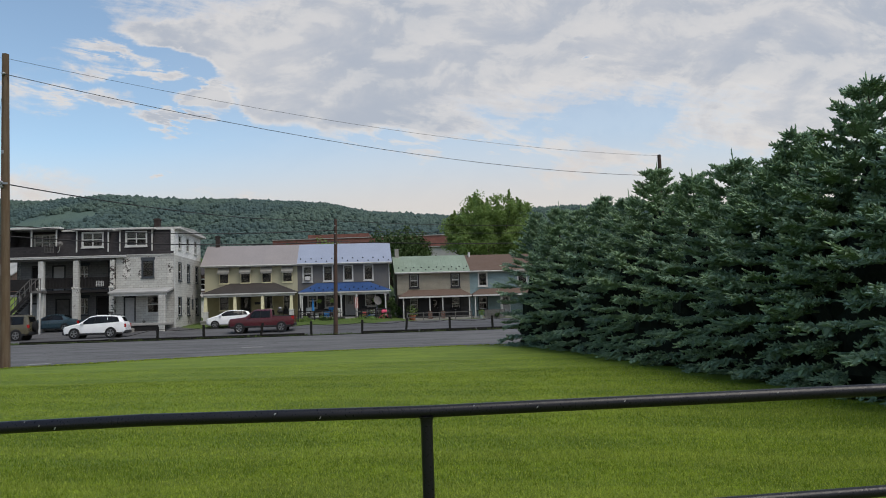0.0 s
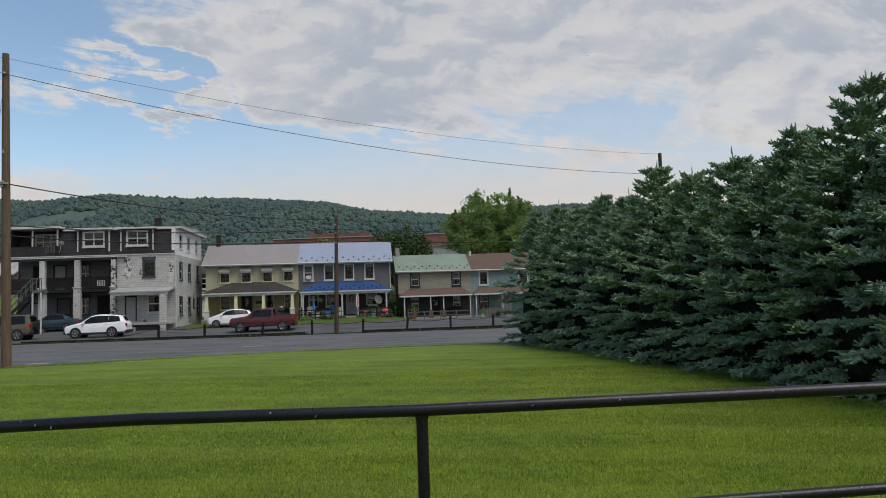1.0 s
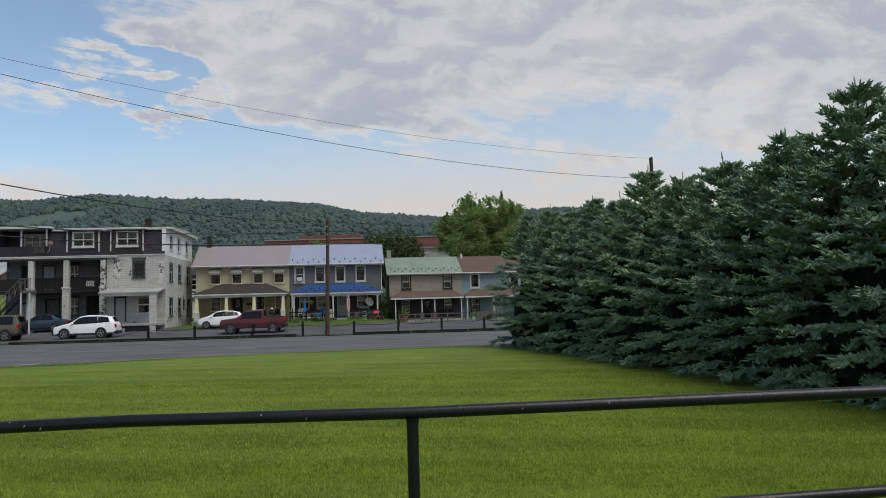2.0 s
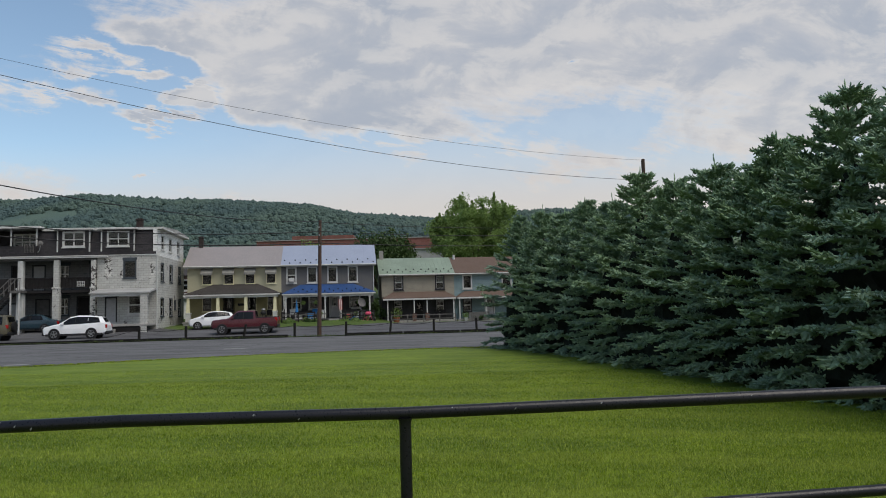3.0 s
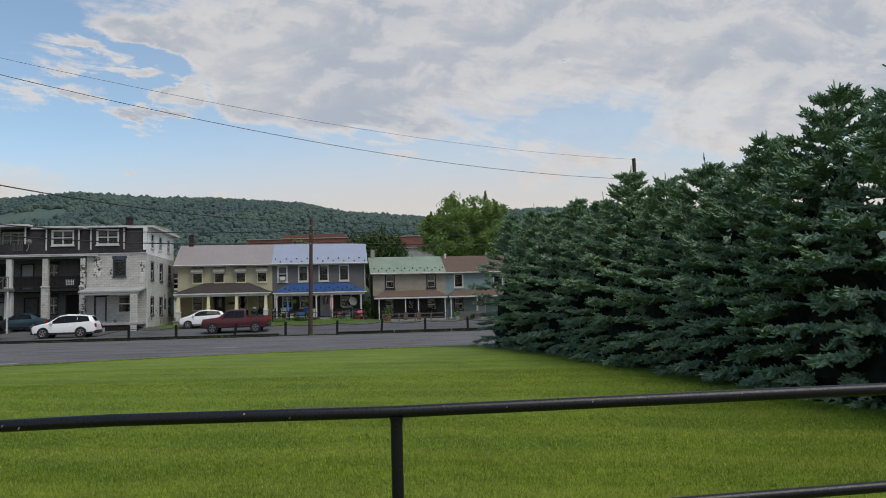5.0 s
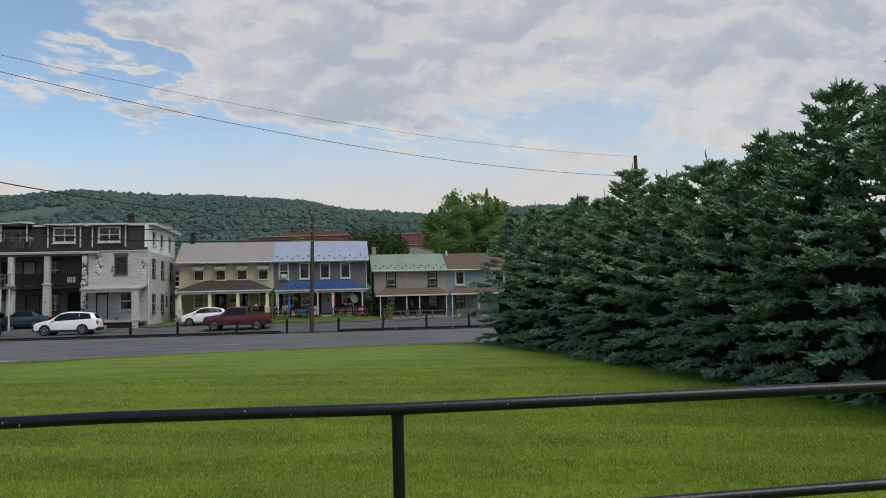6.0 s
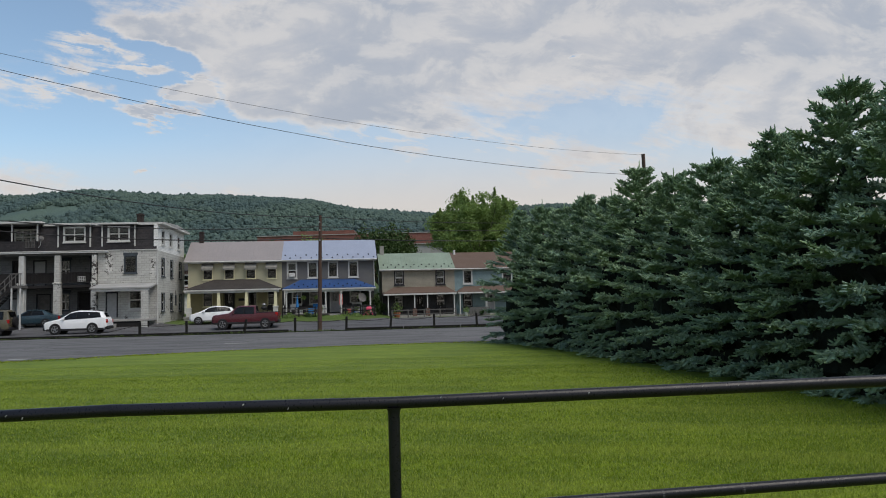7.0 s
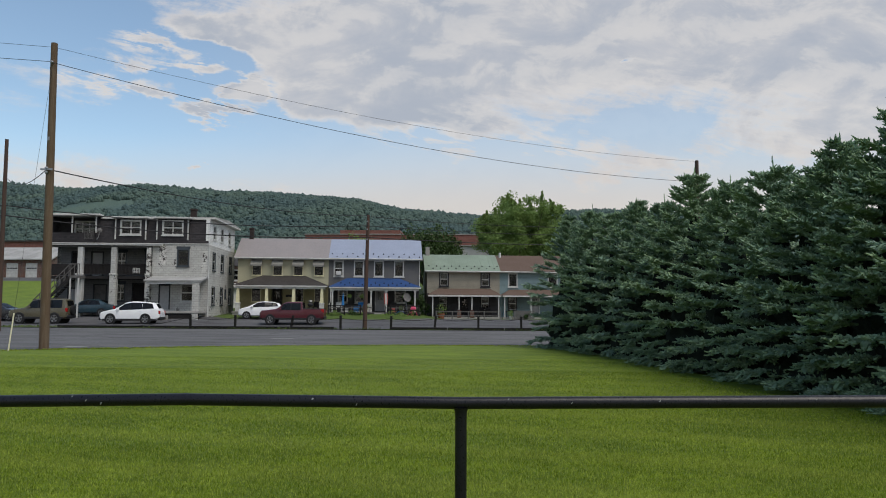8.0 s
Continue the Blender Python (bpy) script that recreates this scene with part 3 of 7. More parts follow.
def spruce_meshes(seed, tall, wide):
    """Old needles and new growth of one spruce: whorls of boughs, each a hand of dense plumes bristling with twigs."""
    rng = np.random.default_rng(seed)
    temps = [twig_template(rng) for _ in range(4)]
    base, way, size, young = [], [], [], []
    cv, cf = [], []

    def twig(p, w, s, y):
        base.append(p); way.append(w / np.linalg.norm(w)); size.append(s); young.append(y)

    def plume(root, d, length, wide_at, bow, twigs):
        """A flattened tapering body of packed needles along d, twigs standing off its back and sides."""
        side = np.cross(d, (0, 0, 1.0)); side /= np.linalg.norm(side)
        up = np.cross(side, d)
        rings, sides = 4, 5
        first = len(cv)

        def at(t):
            w = wide_at * max(0.10, math.sin(math.pi * (0.16 + 0.70 * t))) ** 0.9
            return root + d * length * t + np.array((0, 0, bow * (t * t - 0.6 * t))), w

        for r in range(rings):
            c, w = at(r / (rings - 1))
            for k in range(sides):
                a = 2 * math.pi * k / sides
                cv.append(c + (side * math.cos(a) * w + up * math.sin(a) * w * 0.50) * rng.uniform(0.72, 1.12))
        for r in range(rings - 1):
            for k in range(sides):
                p, q = first + r * sides + k, first + r * sides + (k + 1) % sides
                cf.append((p, q, q + sides)); cf.append((p, q + sides, p + sides))
        for _ in range(twigs):
            t, a = rng.uniform(0.05, 1.0), rng.uniform(-0.9, math.pi + 0.9)
            c, w = at(t)
            n = side * math.cos(a) + up * math.sin(a) * 0.45
            # new growth, kept to the plume's upper side to paint a lit top too
            twig(c + (side * math.cos(a) * w + up * math.sin(a) * w * 0.5) * 0.85, n * rng.uniform(0.45, 1.0) + rng.normal(0, 0.25, 3) + d * rng.uniform(0.45, 0.9), rng.uniform(0.060, 0.110), math.sin(a) > -0.1 and rng.random() < 0.7)
        c, w = at(1.0)
        twig(c - d * 0.03, d + up * 0.2, 0.15, True)

    z, turn = 0.12, 0.0
    while z < tall - 0.25:
        h = z / tall
        reach = wide * min(1.0, 1.75 * (1 - h)) ** 0.80 * (0.84 + 0.16 * min(1, h / 0.16))
        count = max(6, int(5.6 + 4.4 * (1 - h)))
        turn += 0.9 + rng.uniform(0, 0.5)
        for k in range(count):
            az = turn + 6.283 * k / count + rng.uniform(-0.2, 0.2)
            ln = max(0.22, reach * rng.uniform(0.80, 1.08))
            slope = 0.85 * h - 0.22 + rng.uniform(-0.10, 0.10)
            d = np.array((math.cos(az), math.sin(az), slope)); d /= np.linalg.norm(d)
            side = np.array((-math.sin(az), math.cos(az), 0.0))
            z0 = z + rng.uniform(-0.09, 0.09)
            root = np.array((0, 0, z0))
            body = min(ln * 0.75, 0.42 + 0.25 * ln)
            fat = min(0.085 + 0.045 * ln, 0.15)
            start = root + d * (ln - body)
            start[2] = max(start[2], 0.07)
            plume(start, d, body, fat * 0.56, rng.uniform(-0.02, 0.10) * ln, 26)
            for f, sg in ((0.08, -1), (0.18, 1), (0.34, -1), (0.46, 1), (0.60, -1), (0.72, 1)):
                fd = d + side * sg * rng.uniform(0.55, 0.95) + np.array((0, 0, rng.uniform(-0.28, 0.06)))
                fd /= np.linalg.norm(fd)
                fr = start + d * body * f
                fr[2] = max(fr[2], 0.08)
                plume(fr, fd, min(0.40, 0.14 + 0.22 * ln) * rng.uniform(0.6, 1.1) * (1.1 - 0.5 * f), fat * 0.42, rng.uniform(-0.10, 0.03) * ln, 14)
        z += 0.20 + 0.14 * (1 - h) + rng.uniform(-0.03, 0.04)
    for k in range(34):
        a, t = rng.uniform(0, 6.28), rng.random()
        twig(np.array((0, 0, tall - 0.62 + 0.5 * t)), np.array((math.cos(a) * 0.9, math.sin(a) * 0.9, 0.35 + 0.5 * t)), rng.uniform(0.18, 0.32) * (1.15 - 0.6 * t), True)
    for k in range(6):
        twig(np.array((rng.uniform(-0.02, 0.02), rng.uniform(-0.02, 0.02), tall - 0.60 + 0.11 * k)), np.array((0.05, 0.02, 1.0)), 0.2, True)
    base, way, size, young = np.array(base), np.array(way), np.array(size), np.array(young)
    ref = np.where(np.abs(way[:, 2:3]) > 0.9, np.array((1.0, 0, 0)), np.array((0, 0, 1.0)))
    s1 = np.cross(way, ref); s1 /= np.linalg.norm(s1, axis=1, keepdims=True)
    s2 = np.cross(way, s1)
    out = []
    for want in (False, True):
        vs, fs, at = ([], [], 0) if want else ([np.array(cv)], [np.array(cf)], len(cv))
        for ti, (tv, tf) in enumerate(temps):
            pick = np.where((young == want) & (np.arange(len(base)) % 4 == ti))[0]
            L = size[pick][:, None, None]
            thick = 0.078
            P = base[pick][:, None, :] + tv[None, :, 0:1] * L * way[pick][:, None, :] + tv[None, :, 1:2] * thick * s1[pick][:, None, :] + tv[None, :, 2:3] * thick * s2[pick][:, None, :]
            P = P.reshape(-1, 3)
            vs.append(P); fs.append((tf[None] + (np.arange(len(pick)) * len(tv))[:, None, None]).reshape(-1, 3) + at); at += len(P)
        out.append((np.concatenate(vs), np.concatenate(fs)))
    return out


# Near-black fill: dead inner twigs with the shade between boughs in the colour.
SHADED_INNER = material("shaded_inner_twigs", (0.020, 0.026, 0.020), 0.95, 0.5, 5.0, 40.0, 0.8, spec=0.05)


def spruce(seed, tall, wide):
    tree = thing("spruce_tree", pose(0, 0, 0), "dense blue-green spruce with branches down to the lawn", "spruce tree", "row of spruces beside the lawn")
    part("trunk", tube(((0, 0, -0.1), (0.01, 0, tall * 0.5), (0, 0, tall - 0.2)), [0.11, 0.07, 0.012], 8), BARK, tree)
    # cone added inside the boughs so the gaps between them come out dark
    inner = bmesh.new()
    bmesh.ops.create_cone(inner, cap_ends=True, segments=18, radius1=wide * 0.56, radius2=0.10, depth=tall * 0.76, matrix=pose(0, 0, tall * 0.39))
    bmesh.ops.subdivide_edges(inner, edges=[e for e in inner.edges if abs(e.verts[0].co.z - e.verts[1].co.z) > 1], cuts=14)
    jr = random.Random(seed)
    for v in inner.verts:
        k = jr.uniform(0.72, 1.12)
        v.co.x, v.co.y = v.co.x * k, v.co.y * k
    part("inner_mass", inner, SHADED_INNER, tree, "dark inner cone for dead twigs and the shade between boughs")
    (ov, of), (yv, yf) = spruce_meshes(seed, tall, wide)
    for name, v, f, m in (("foliage", ov, of, NEEDLE), ("new_growth", yv, yf, SHOOT)):
        ob = new(name, mesh_from(name, v, f, m))
        ob.parent = tree
        if name == "new_growth":
            ob["label"] = "pale new growth"
    return tree


SPRUCES = [spruce(11, 4.55, 1.95), spruce(23, 4.50, 1.85), spruce(37, 4.60, 2.0)]
# place beside and along the lawn, top height, spread
ROW = ((3.70, 27.6, 5.0, 0.87), (4.25, 25.7, 5.05, 0.86), (4.72, 24.1, 4.7, 0.86), (5.1, 22.5, 4.8, 0.88), (5.5, 20.8, 4.65, 0.88), (5.8, 19.0, 5.05, 0.90),
       (6.08, 17.1, 4.5, 0.90), (6.33, 15.3, 4.58, 0.90), (6.55, 14.2, 4.15, 0.86), (6.66, 13.2, 4.55, 0.90), (6.84, 12.2, 4.2, 0.86), (6.92, 11.3, 4.90, 0.92), (7.1, 9.7, 4.8, 0.90), (7.4, 8.0, 4.9, 0.92))
for i, (sx, sy, top, spread) in enumerate(ROW):
    m = pose(sx, sy, 0, 0, 0, 137 * i)
    src = SPRUCES[i % 3]
    tree = src if i < 3 else copy_thing(src, m)
    k = top / (4.55, 4.50, 4.60)[i % 3]
    tree.matrix_world = m @ Matrix.Diagonal((spread, spread, k, 1))

# ---------------------------------------------------------------- wooded hill and far trees
def ridge(u):
    return np.interp(u, (-1.2, -0.9, -0.68, -0.60, -0.548, -0.457, -0.392, -0.286, -0.221, -0.157, -0.101, -0.03, 0.01, 0.166, 0.205, 0.5, 1.2),
                     (0.15, 0.165, 0.178, 0.169, 0.165, 0.173, 0.166, 0.162, 0.156, 0.150, 0.137, 0.132, 0.129, 0.136, 0.134, 0.12, 0.10))


def hill_height(x, y):
    """The valley side: from its foot at 380 m up to the ridge at 880 m."""
    u = x / y
    crest = ridge(u * (y / 880) ** 0.3) * 880 - 3
    f = np.clip((y - 380) / 500, 0, 1)
    g = f * f * (3 - 2 * f)
    return 18 + (crest - 18) * (0.35 * f + 0.65 * g) + 4 * np.sin(x * 0.021 + y * 0.013) * np.sin(np.pi * f)


def hill_land():
    xs, ys = np.linspace(-1150, 1000, 130), np.concatenate((np.linspace(378, 885, 60), np.linspace(900, 1500, 8)))
    gx, gy = np.meshgrid(xs, ys)
    z = np.where(gy > 885, hill_height(gx, np.full_like(gx, 880.0)) - (gy - 885) * 0.12, hill_height(gx, np.minimum(gy, 880)))
    n, k = gx.shape[1], gx.shape[0]
    i = np.arange((k - 1) * n).reshape(k - 1, n)[:, :-1].ravel()
    tagged(new("hill", mesh_from("hill", np.stack((gx, gy, z), -1).reshape(-1, 3), np.stack((i, i + 1, i + n + 1, i + n), -1), HAZED_WOODS, True)), "long wooded hill across the valley", "hill", "", "structure")


hill_land()


def crowns(name, places, sizes, mat, label, seed):
    """Many ragged tree crowns as one body of woods."""
    rng = np.random.default_rng(seed)
    bm = bmesh.new()
    bmesh.ops.create_icosphere(bm, subdivisions=1, radius=1.0)
    bv = np.array([v.co[:] for v in bm.verts]); bf = np.array([[v.index for v in f.verts] for f in bm.faces])
    bm.free()
    vs, fs = [], []
    for i, (p, s) in enumerate(zip(places, sizes)):
        k = rng.uniform(0.72, 1.22, (len(bv), 1)) * bv * s * np.array((1, 1, rng.uniform(0.9, 1.35)))
        vs.append(k + p); fs.append(bf + i * len(bv))
    tagged(new(name, mesh_from(name, np.concatenate(vs), np.concatenate(fs), mat)), label, "trees", "", "stuff")


def far_woods():
    rng = np.random.default_rng(8)
    places, sizes = [], []
    while len(places) < 19000:
        y = 400 + 490 * rng.random() ** 0.75
        x = rng.uniform(-0.80, 0.42) * y
        u, f = x / y, (y - 380) / 500
        if 0.50 < f < 0.60 and -0.62 < u < -0.34 and noise.noise((x * 0.012, y * 0.004, 5.0)) > -0.1:
            continue
        s = rng.uniform(1.5, 3.2)
        places.append((x, y, float(hill_height(np.array(x), np.array(min(y, 880)))) + s * 0.5)); sizes.append(s)
    for k in range(900):
        u = rng.uniform(-0.80, 0.42)
        s = rng.uniform(1.6, 4.2)
        places.append((u * 882, 882 + rng.uniform(-6, 6), float(hill_height(np.array(u * 880), np.array(880.0))) + s * 0.7)); sizes.append(s)
    crowns("far_woods", places, sizes, HAZED_WOODS, "dense green woods covering the far hill", 9)
    places, sizes = [], []
    for k in range(520):
        y = rng.uniform(190, 370)
        x = rng.uniform(-0.78, 0.4) * y
        s = rng.uniform(1.8, 4.0)
        z = float(height(x, y)) + s * 0.8
        places.append((x, y, z)); sizes.append(s)
        places.append((x + rng.uniform(-2, 2), y, z + s * 0.8)); sizes.append(s * 0.75)
    crowns("valley_trees", places, sizes, NEAR_WOODS, "lighter green trees along the valley floor", 10)


far_woods()


def leafy_tree(name, x, y, z0, z1, spread, mat, label, seed, leaves=7000, leaf=0.16, shoots=0):
    """Trunk, forking limbs and a crown of separate leaves gathered in clumps, with gaps."""
    rng = np.random.default_rng(seed)
    base = float(height(x, y))
    tree = thing(name, pose(x, y, base), label, "tree")
    z0, z1 = z0 - base, z1 - base
    part("trunk", tube(((0, 0, -0.2), (0.1, 0, z0 * 0.5), (0, 0.1, z0 + 1)), [0.38, 0.30, 0.2], 9), BARK, tree)
    ends = []
    mid = (z0 + z1) / 2
    for k in range(110):
        a, e = rng.uniform(0, 6.28), math.asin(rng.uniform(-0.55, 0.99))
        r = rng.uniform(0.80, 1.0)
        flare = math.cos(e) ** 0.75
        end = np.array((math.cos(a) * flare * spread * r, math.sin(a) * flare * spread * r * 0.8, mid + math.sin(e) * (z1 - mid) * r))
        ends.append(end)
        if k % 7 == 0:
            part("limb", tube(((0, 0, z0 * 0.8), tuple(end * np.array((0.45, 0.45, 0)) + np.array((0, 0, (z0 + end[2]) / 2))), tuple(end)), [0.13, 0.07, 0.02], 5), BARK, tree)
    clumps = []
    for e in ends:
        for j in range(6):
            f = rng.uniform(0.55, 1.05)
            clumps.append(((np.array((e[0] * f, e[1] * f, mid + (e[2] - mid) * f)) + rng.normal(0, 0.45, 3)), rng.uniform(0.6, 1.15)))
    n = leaves
    ci = rng.integers(0, len(clumps), n)
    c = np.array([k[0] for k in clumps])[ci]; s = np.array([k[1] for k in clumps])[ci]
    d = rng.normal(0, 1, (n, 3)); d /= np.linalg.norm(d, axis=1, keepdims=True)
    p = c + d * (s * rng.random(n) ** 0.45)[:, None] * np.array((1.0, 1.0, 0.75))
    if shoots:
        top = np.array([e for e in ends if e[2] > mid])
        si = rng.integers(0, len(top), shoots)
        t = rng.random(shoots)
        lean = np.repeat(rng.normal(0, 0.25, (len(top), 3)), 1, 0)[si]
        p = np.concatenate((p, top[si] + (lean + np.array((0, 0, 1.0))) * (t * 0.9)[:, None] + rng.normal(0, 0.14, (shoots, 3)) * (1.2 - t)[:, None]))
        n += shoots
    a1 = rng.normal(0, 1, (n, 3)); a1 /= np.linalg.norm(a1, axis=1, keepdims=True)
    a2 = np.cross(a1, rng.normal(0, 1, (n, 3))); a2 /= np.linalg.norm(a2, axis=1, keepdims=True)
    L = (leaf * rng.uniform(0.6, 1.3, n))[:, None]
    v = np.stack((p - a1 * L, p + a2 * L * 0.6, p + a1 * L, p - a2 * L * 0.6), 1).reshape(-1, 3)
    ob = new("crown", mesh_from("crown", v, np.arange(len(v)).reshape(-1, 4), mat))
    ob.parent = tree
    return tree


leafy_tree("maple_tree", 7.2, 95, 5.0, 16.0, 6.9, MAPLE, "tall light green leafy tree with upright shoots behind the houses", 5, 62000, 0.14, 11000)
leafy_tree("shade_tree", -5.9, 93, 4.0, 11.7, 4.6, DARK_LEAF, "dark green leafy tree behind the slate-blue roof", 6, 12000, 0.20)
leafy_tree("shade_tree", -18.5, 118, 7.0, 12.9, 3.2, MAPLE, "light green tree behind the grey metal roof", 7, 6000, 0.20)
leafy_tree("shade_tree", -25.5, 120, 7.0, 12.6, 3.4, DARK_LEAF, "green tree between the white building and the roofs", 17, 6000, 0.20)

# ---------------------------------------------------------------- utility poles and wires
def pole(x, y, x1, y1, top, r0, r1, mat, label):
    z = float(height(x, y))
    p = thing("utility_pole", pose(x, y, z), label, "utility pole", "poles along the road")
    part("shaft", tube(((0, 0, -0.3), ((x1 - x) * 0.5, (y1 - y) * 0.5, (top - z) * 0.5), (x1 - x, y1 - y, top - z)), [r0, (r0 + r1) / 2, r1], 14), mat, p, smooth=True)
    return p


p1 = pole(-14.85, 24.6, -15.02, 24.6, 10.86, 0.165, 0.11, POLE_WOOD, "tall weathered brown wooden utility pole at the lawn's edge")
for z in (10.12, 6.30, 6.15):
    part("insulator", tube(((-0.14, -0.10, z), (-0.14, -0.17, z), (-0.14, -0.22, z)), [0.05, 0.06, 0.03], 8), STEEL, p1)
part("bracket", box(-0.34, 0.08, -0.20, -0.15, 6.22, 6.28), STEEL, p1)
part("tag_plate", box(-0.16, -0.09, -0.15, -0.14, 7.3, 7.42), STEEL, p1)
p2 = pole(-7.46, 49.75, -7.30, 49.75, 7.93, 0.155, 0.105, POLE_DARK, "dark brown wooden utility pole behind the cable fence")
for z in (7.45, 6.9, 6.2):
    part("insulator", tube(((0.12, -0.1, z), (0.12, -0.2, z)), 0.05, 8), STEEL, p2)
p3 = pole(-28.2, 42.0, -28.3, 42.0, 11.55, 0.15, 0.10, POLE_DARK, "dark wooden utility pole standing past the tall one")
p4 = pole(13.0, 42.0, 13.0, 42.0, 10.1, 0.13, 0.105, POLE_DARK, "dark wooden pole top rising behind the spruces")


def wire(a, b, sag, r, label="thin black overhead wire between poles"):
    a, b = Vector(a), Vector(b)
    pts = [a.lerp(b, i / 18) - Vector((0, 0, sag * 4 * (i / 18) * (1 - i / 18))) for i in range(19)]
    solid("overhead_wire", tube(pts, r, 5), WIRE, pose(0, 0, 0), label, "wire", "overhead wires")


wire((-15.0, 24.55, 10.70), (13.0, 42.0, 10.05), 0.66, 0.007)
wire((-15.0, 24.4, 10.10), (13.0, 42.0, 8.85), 0.78, 0.012)
wire((-15.0, 24.55, 10.70), (-40, 14.5, 11.6), 0.5, 0.007)
wire((-15.0, 24.4, 10.12), (-40, 14.5, 11.0), 0.5, 0.010)
wire((-14.95, 24.4, 6.25), (-7.35, 49.6, 7.85), 0.42, 0.022)
wire((-14.95, 24.4, 6.25), (-28.2, 42.0, 9.2), 0.5, 0.016)
wire((-28.2, 42.0, 7.5), (-7.35, 49.65, 7.15), 0.45, 0.030)
wire((-28.2, 42.0, 6.9), (-7.4, 49.65, 6.35), 0.45, 0.036)
wire((-28.2, 42.0, 7.5), (-52, 33.5, 7.9), 0.45, 0.024)
wire((-28.2, 42.0, 6.9), (-52, 33.5, 7.3), 0.45, 0.030)
wire((-7.3, 49.65, 7.8), (22, 58, 8.3), 0.55, 0.020)
wire((-7.3, 49.65, 7.15), (22, 58, 7.6), 0.45, 0.020)
wire((-7.3, 49.65, 6.35), (22, 58, 6.8), 0.40, 0.030)
solid("guy_wire", tube(((-15.0, 24.5, 9.9), (-15.1, 23.85, 4.95), (-15.2, 23.2, 0.0)), 0.005, 5), WIRE, pose(0, 0, 0), "thin steel guy wire anchoring the tall pole", "wire")
solid("guy_guard", tube(((-15.175, 23.36, 1.22), (-15.188, 23.28, 0.6), (-15.2, 23.2, -0.05)), 0.024, 8), material("yellowed_plastic", (0.62, 0.58, 0.42), 0.6), pose(0, 0, 0), "pale yellow plastic guard on the guy wire", "guy guard")

# ---------------------------------------------------------------- houses
def window_glass(name):
    m = bpy.data.materials.new(name)
    m.use_nodes = True
    n = Nodes(m.node_tree)
    f = n.node("ShaderNodeFresnel")
    f.inputs[0].default_value = 1.45
    tr, gl, mx = n.node("ShaderNodeBsdfTransparent"), n.node("ShaderNodeBsdfGlossy"), n.node("ShaderNodeMixShader")
    tr.inputs[0].default_value = (0.55, 0.58, 0.58, 1)
    gl.inputs["Roughness"].default_value = 0.04
    n.plug(mx.inputs[0], f.outputs[0])
    n.t.links.new(tr.outputs[0], mx.inputs[1])
    n.t.links.new(gl.outputs[0], mx.inputs[2])
    n.t.links.new(mx.outputs[0], n.node("ShaderNodeOutputMaterial").inputs[0])
    return m


PANE = window_glass("window_glass")
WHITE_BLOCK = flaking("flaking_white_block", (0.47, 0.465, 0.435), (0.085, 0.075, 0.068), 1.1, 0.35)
# White block again, darkened: the shade of the recessed porch is in the colour.
SHADED_BLOCK = flaking("shaded_white_block", (0.17, 0.17, 0.17), (0.06, 0.075, 0.075), 1.4, 0.30)
FLAKED = flaking("badly_flaked_block", (0.60, 0.59, 0.55), (0.06, 0.053, 0.05), 2.2, 1.05)
WHITE_SIDING = coursed("white_siding", (0.72, 0.72, 0.70), (0.45, 0.45, 0.44), 40.0, 0.13, 0.012, 0.04)
WHITE_TRIM = material("white_trim", (0.54, 0.54, 0.52), 0.6, 0.40, 2.0, 30.0, 0.1, other=(0.36, 0.35, 0.33))
DARK_SHINGLE = coursed("dark_shingle", (0.040, 0.037, 0.040), (0.018, 0.017, 0.018), 0.3, 0.14, 0.012, 0.4, stain=(0.06, 0.055, 0.055))
DARK_WOOD = material("dark_stained_wood", (0.022, 0.020, 0.020), 0.8, 0.4, 3.0, 40.0, 0.3)
GREY_WOOD = material("grey_weathered_wood", (0.13, 0.125, 0.12), 0.85, 0.4, 3.0, 40.0, 0.3)
STONE_LINTEL = material("slate_painted_stone", (0.055, 0.065, 0.075), 0.8, 0.3)
CREAM_STUCCO = material("cream_stucco", (0.40, 0.38, 0.265), 0.9, 0.22, 0.7, 25.0, 0.25, other=(0.42, 0.40, 0.28))
YELLOW_STUCCO = material("yellow_stucco", (0.31, 0.28, 0.155), 0.9, 0.25, 0.9, 25.0, 0.25)
CREAM_POST = material("cream_post", (0.66, 0.62, 0.40), 0.7, 0.2)
GREY_STUCCO = material("grey_stucco", (0.128, 0.124, 0.120), 0.9, 0.35, 1.4, 25.0, 0.3, other=(0.10, 0.10, 0.11))
GREY_METAL = material("grey_metal_roof", (0.225, 0.208, 0.208), 0.7, 0.25, 0.6, 9.0, 0.03, other=(0.27, 0.245, 0.24))
BLUE_METAL = material("pale_blue_metal_roof", (0.235, 0.268, 0.345), 0.55, 0.2, 0.6, 9.0, 0.03, other=(0.29, 0.33, 0.43))
DEEP_BLUE = material("deep_blue_metal_roof", (0.026, 0.065, 0.18), 0.42, 0.25, 0.8, 12.0, 0.03)
GREEN_METAL = material("sage_metal_roof", (0.165, 0.21, 0.16), 0.5, 0.25, 0.6, 9.0, 0.03, other=(0.26, 0.33, 0.26))
BROWN_SHINGLE = material("brown_shingle", (0.105, 0.072, 0.055), 0.9, 0.4, 1.2, 18.0, 0.4, other=(0.12, 0.085, 0.07))
DARK_ROOF = material("dark_brown_porch_roof", (0.045, 0.040, 0.037), 0.75, 0.35, 0.9, 14.0, 0.2)
TAN_SIDING = coursed("tan_siding", (0.30, 0.275, 0.22), (0.19, 0.175, 0.14), 40.0, 0.115, 0.012, 0.06)
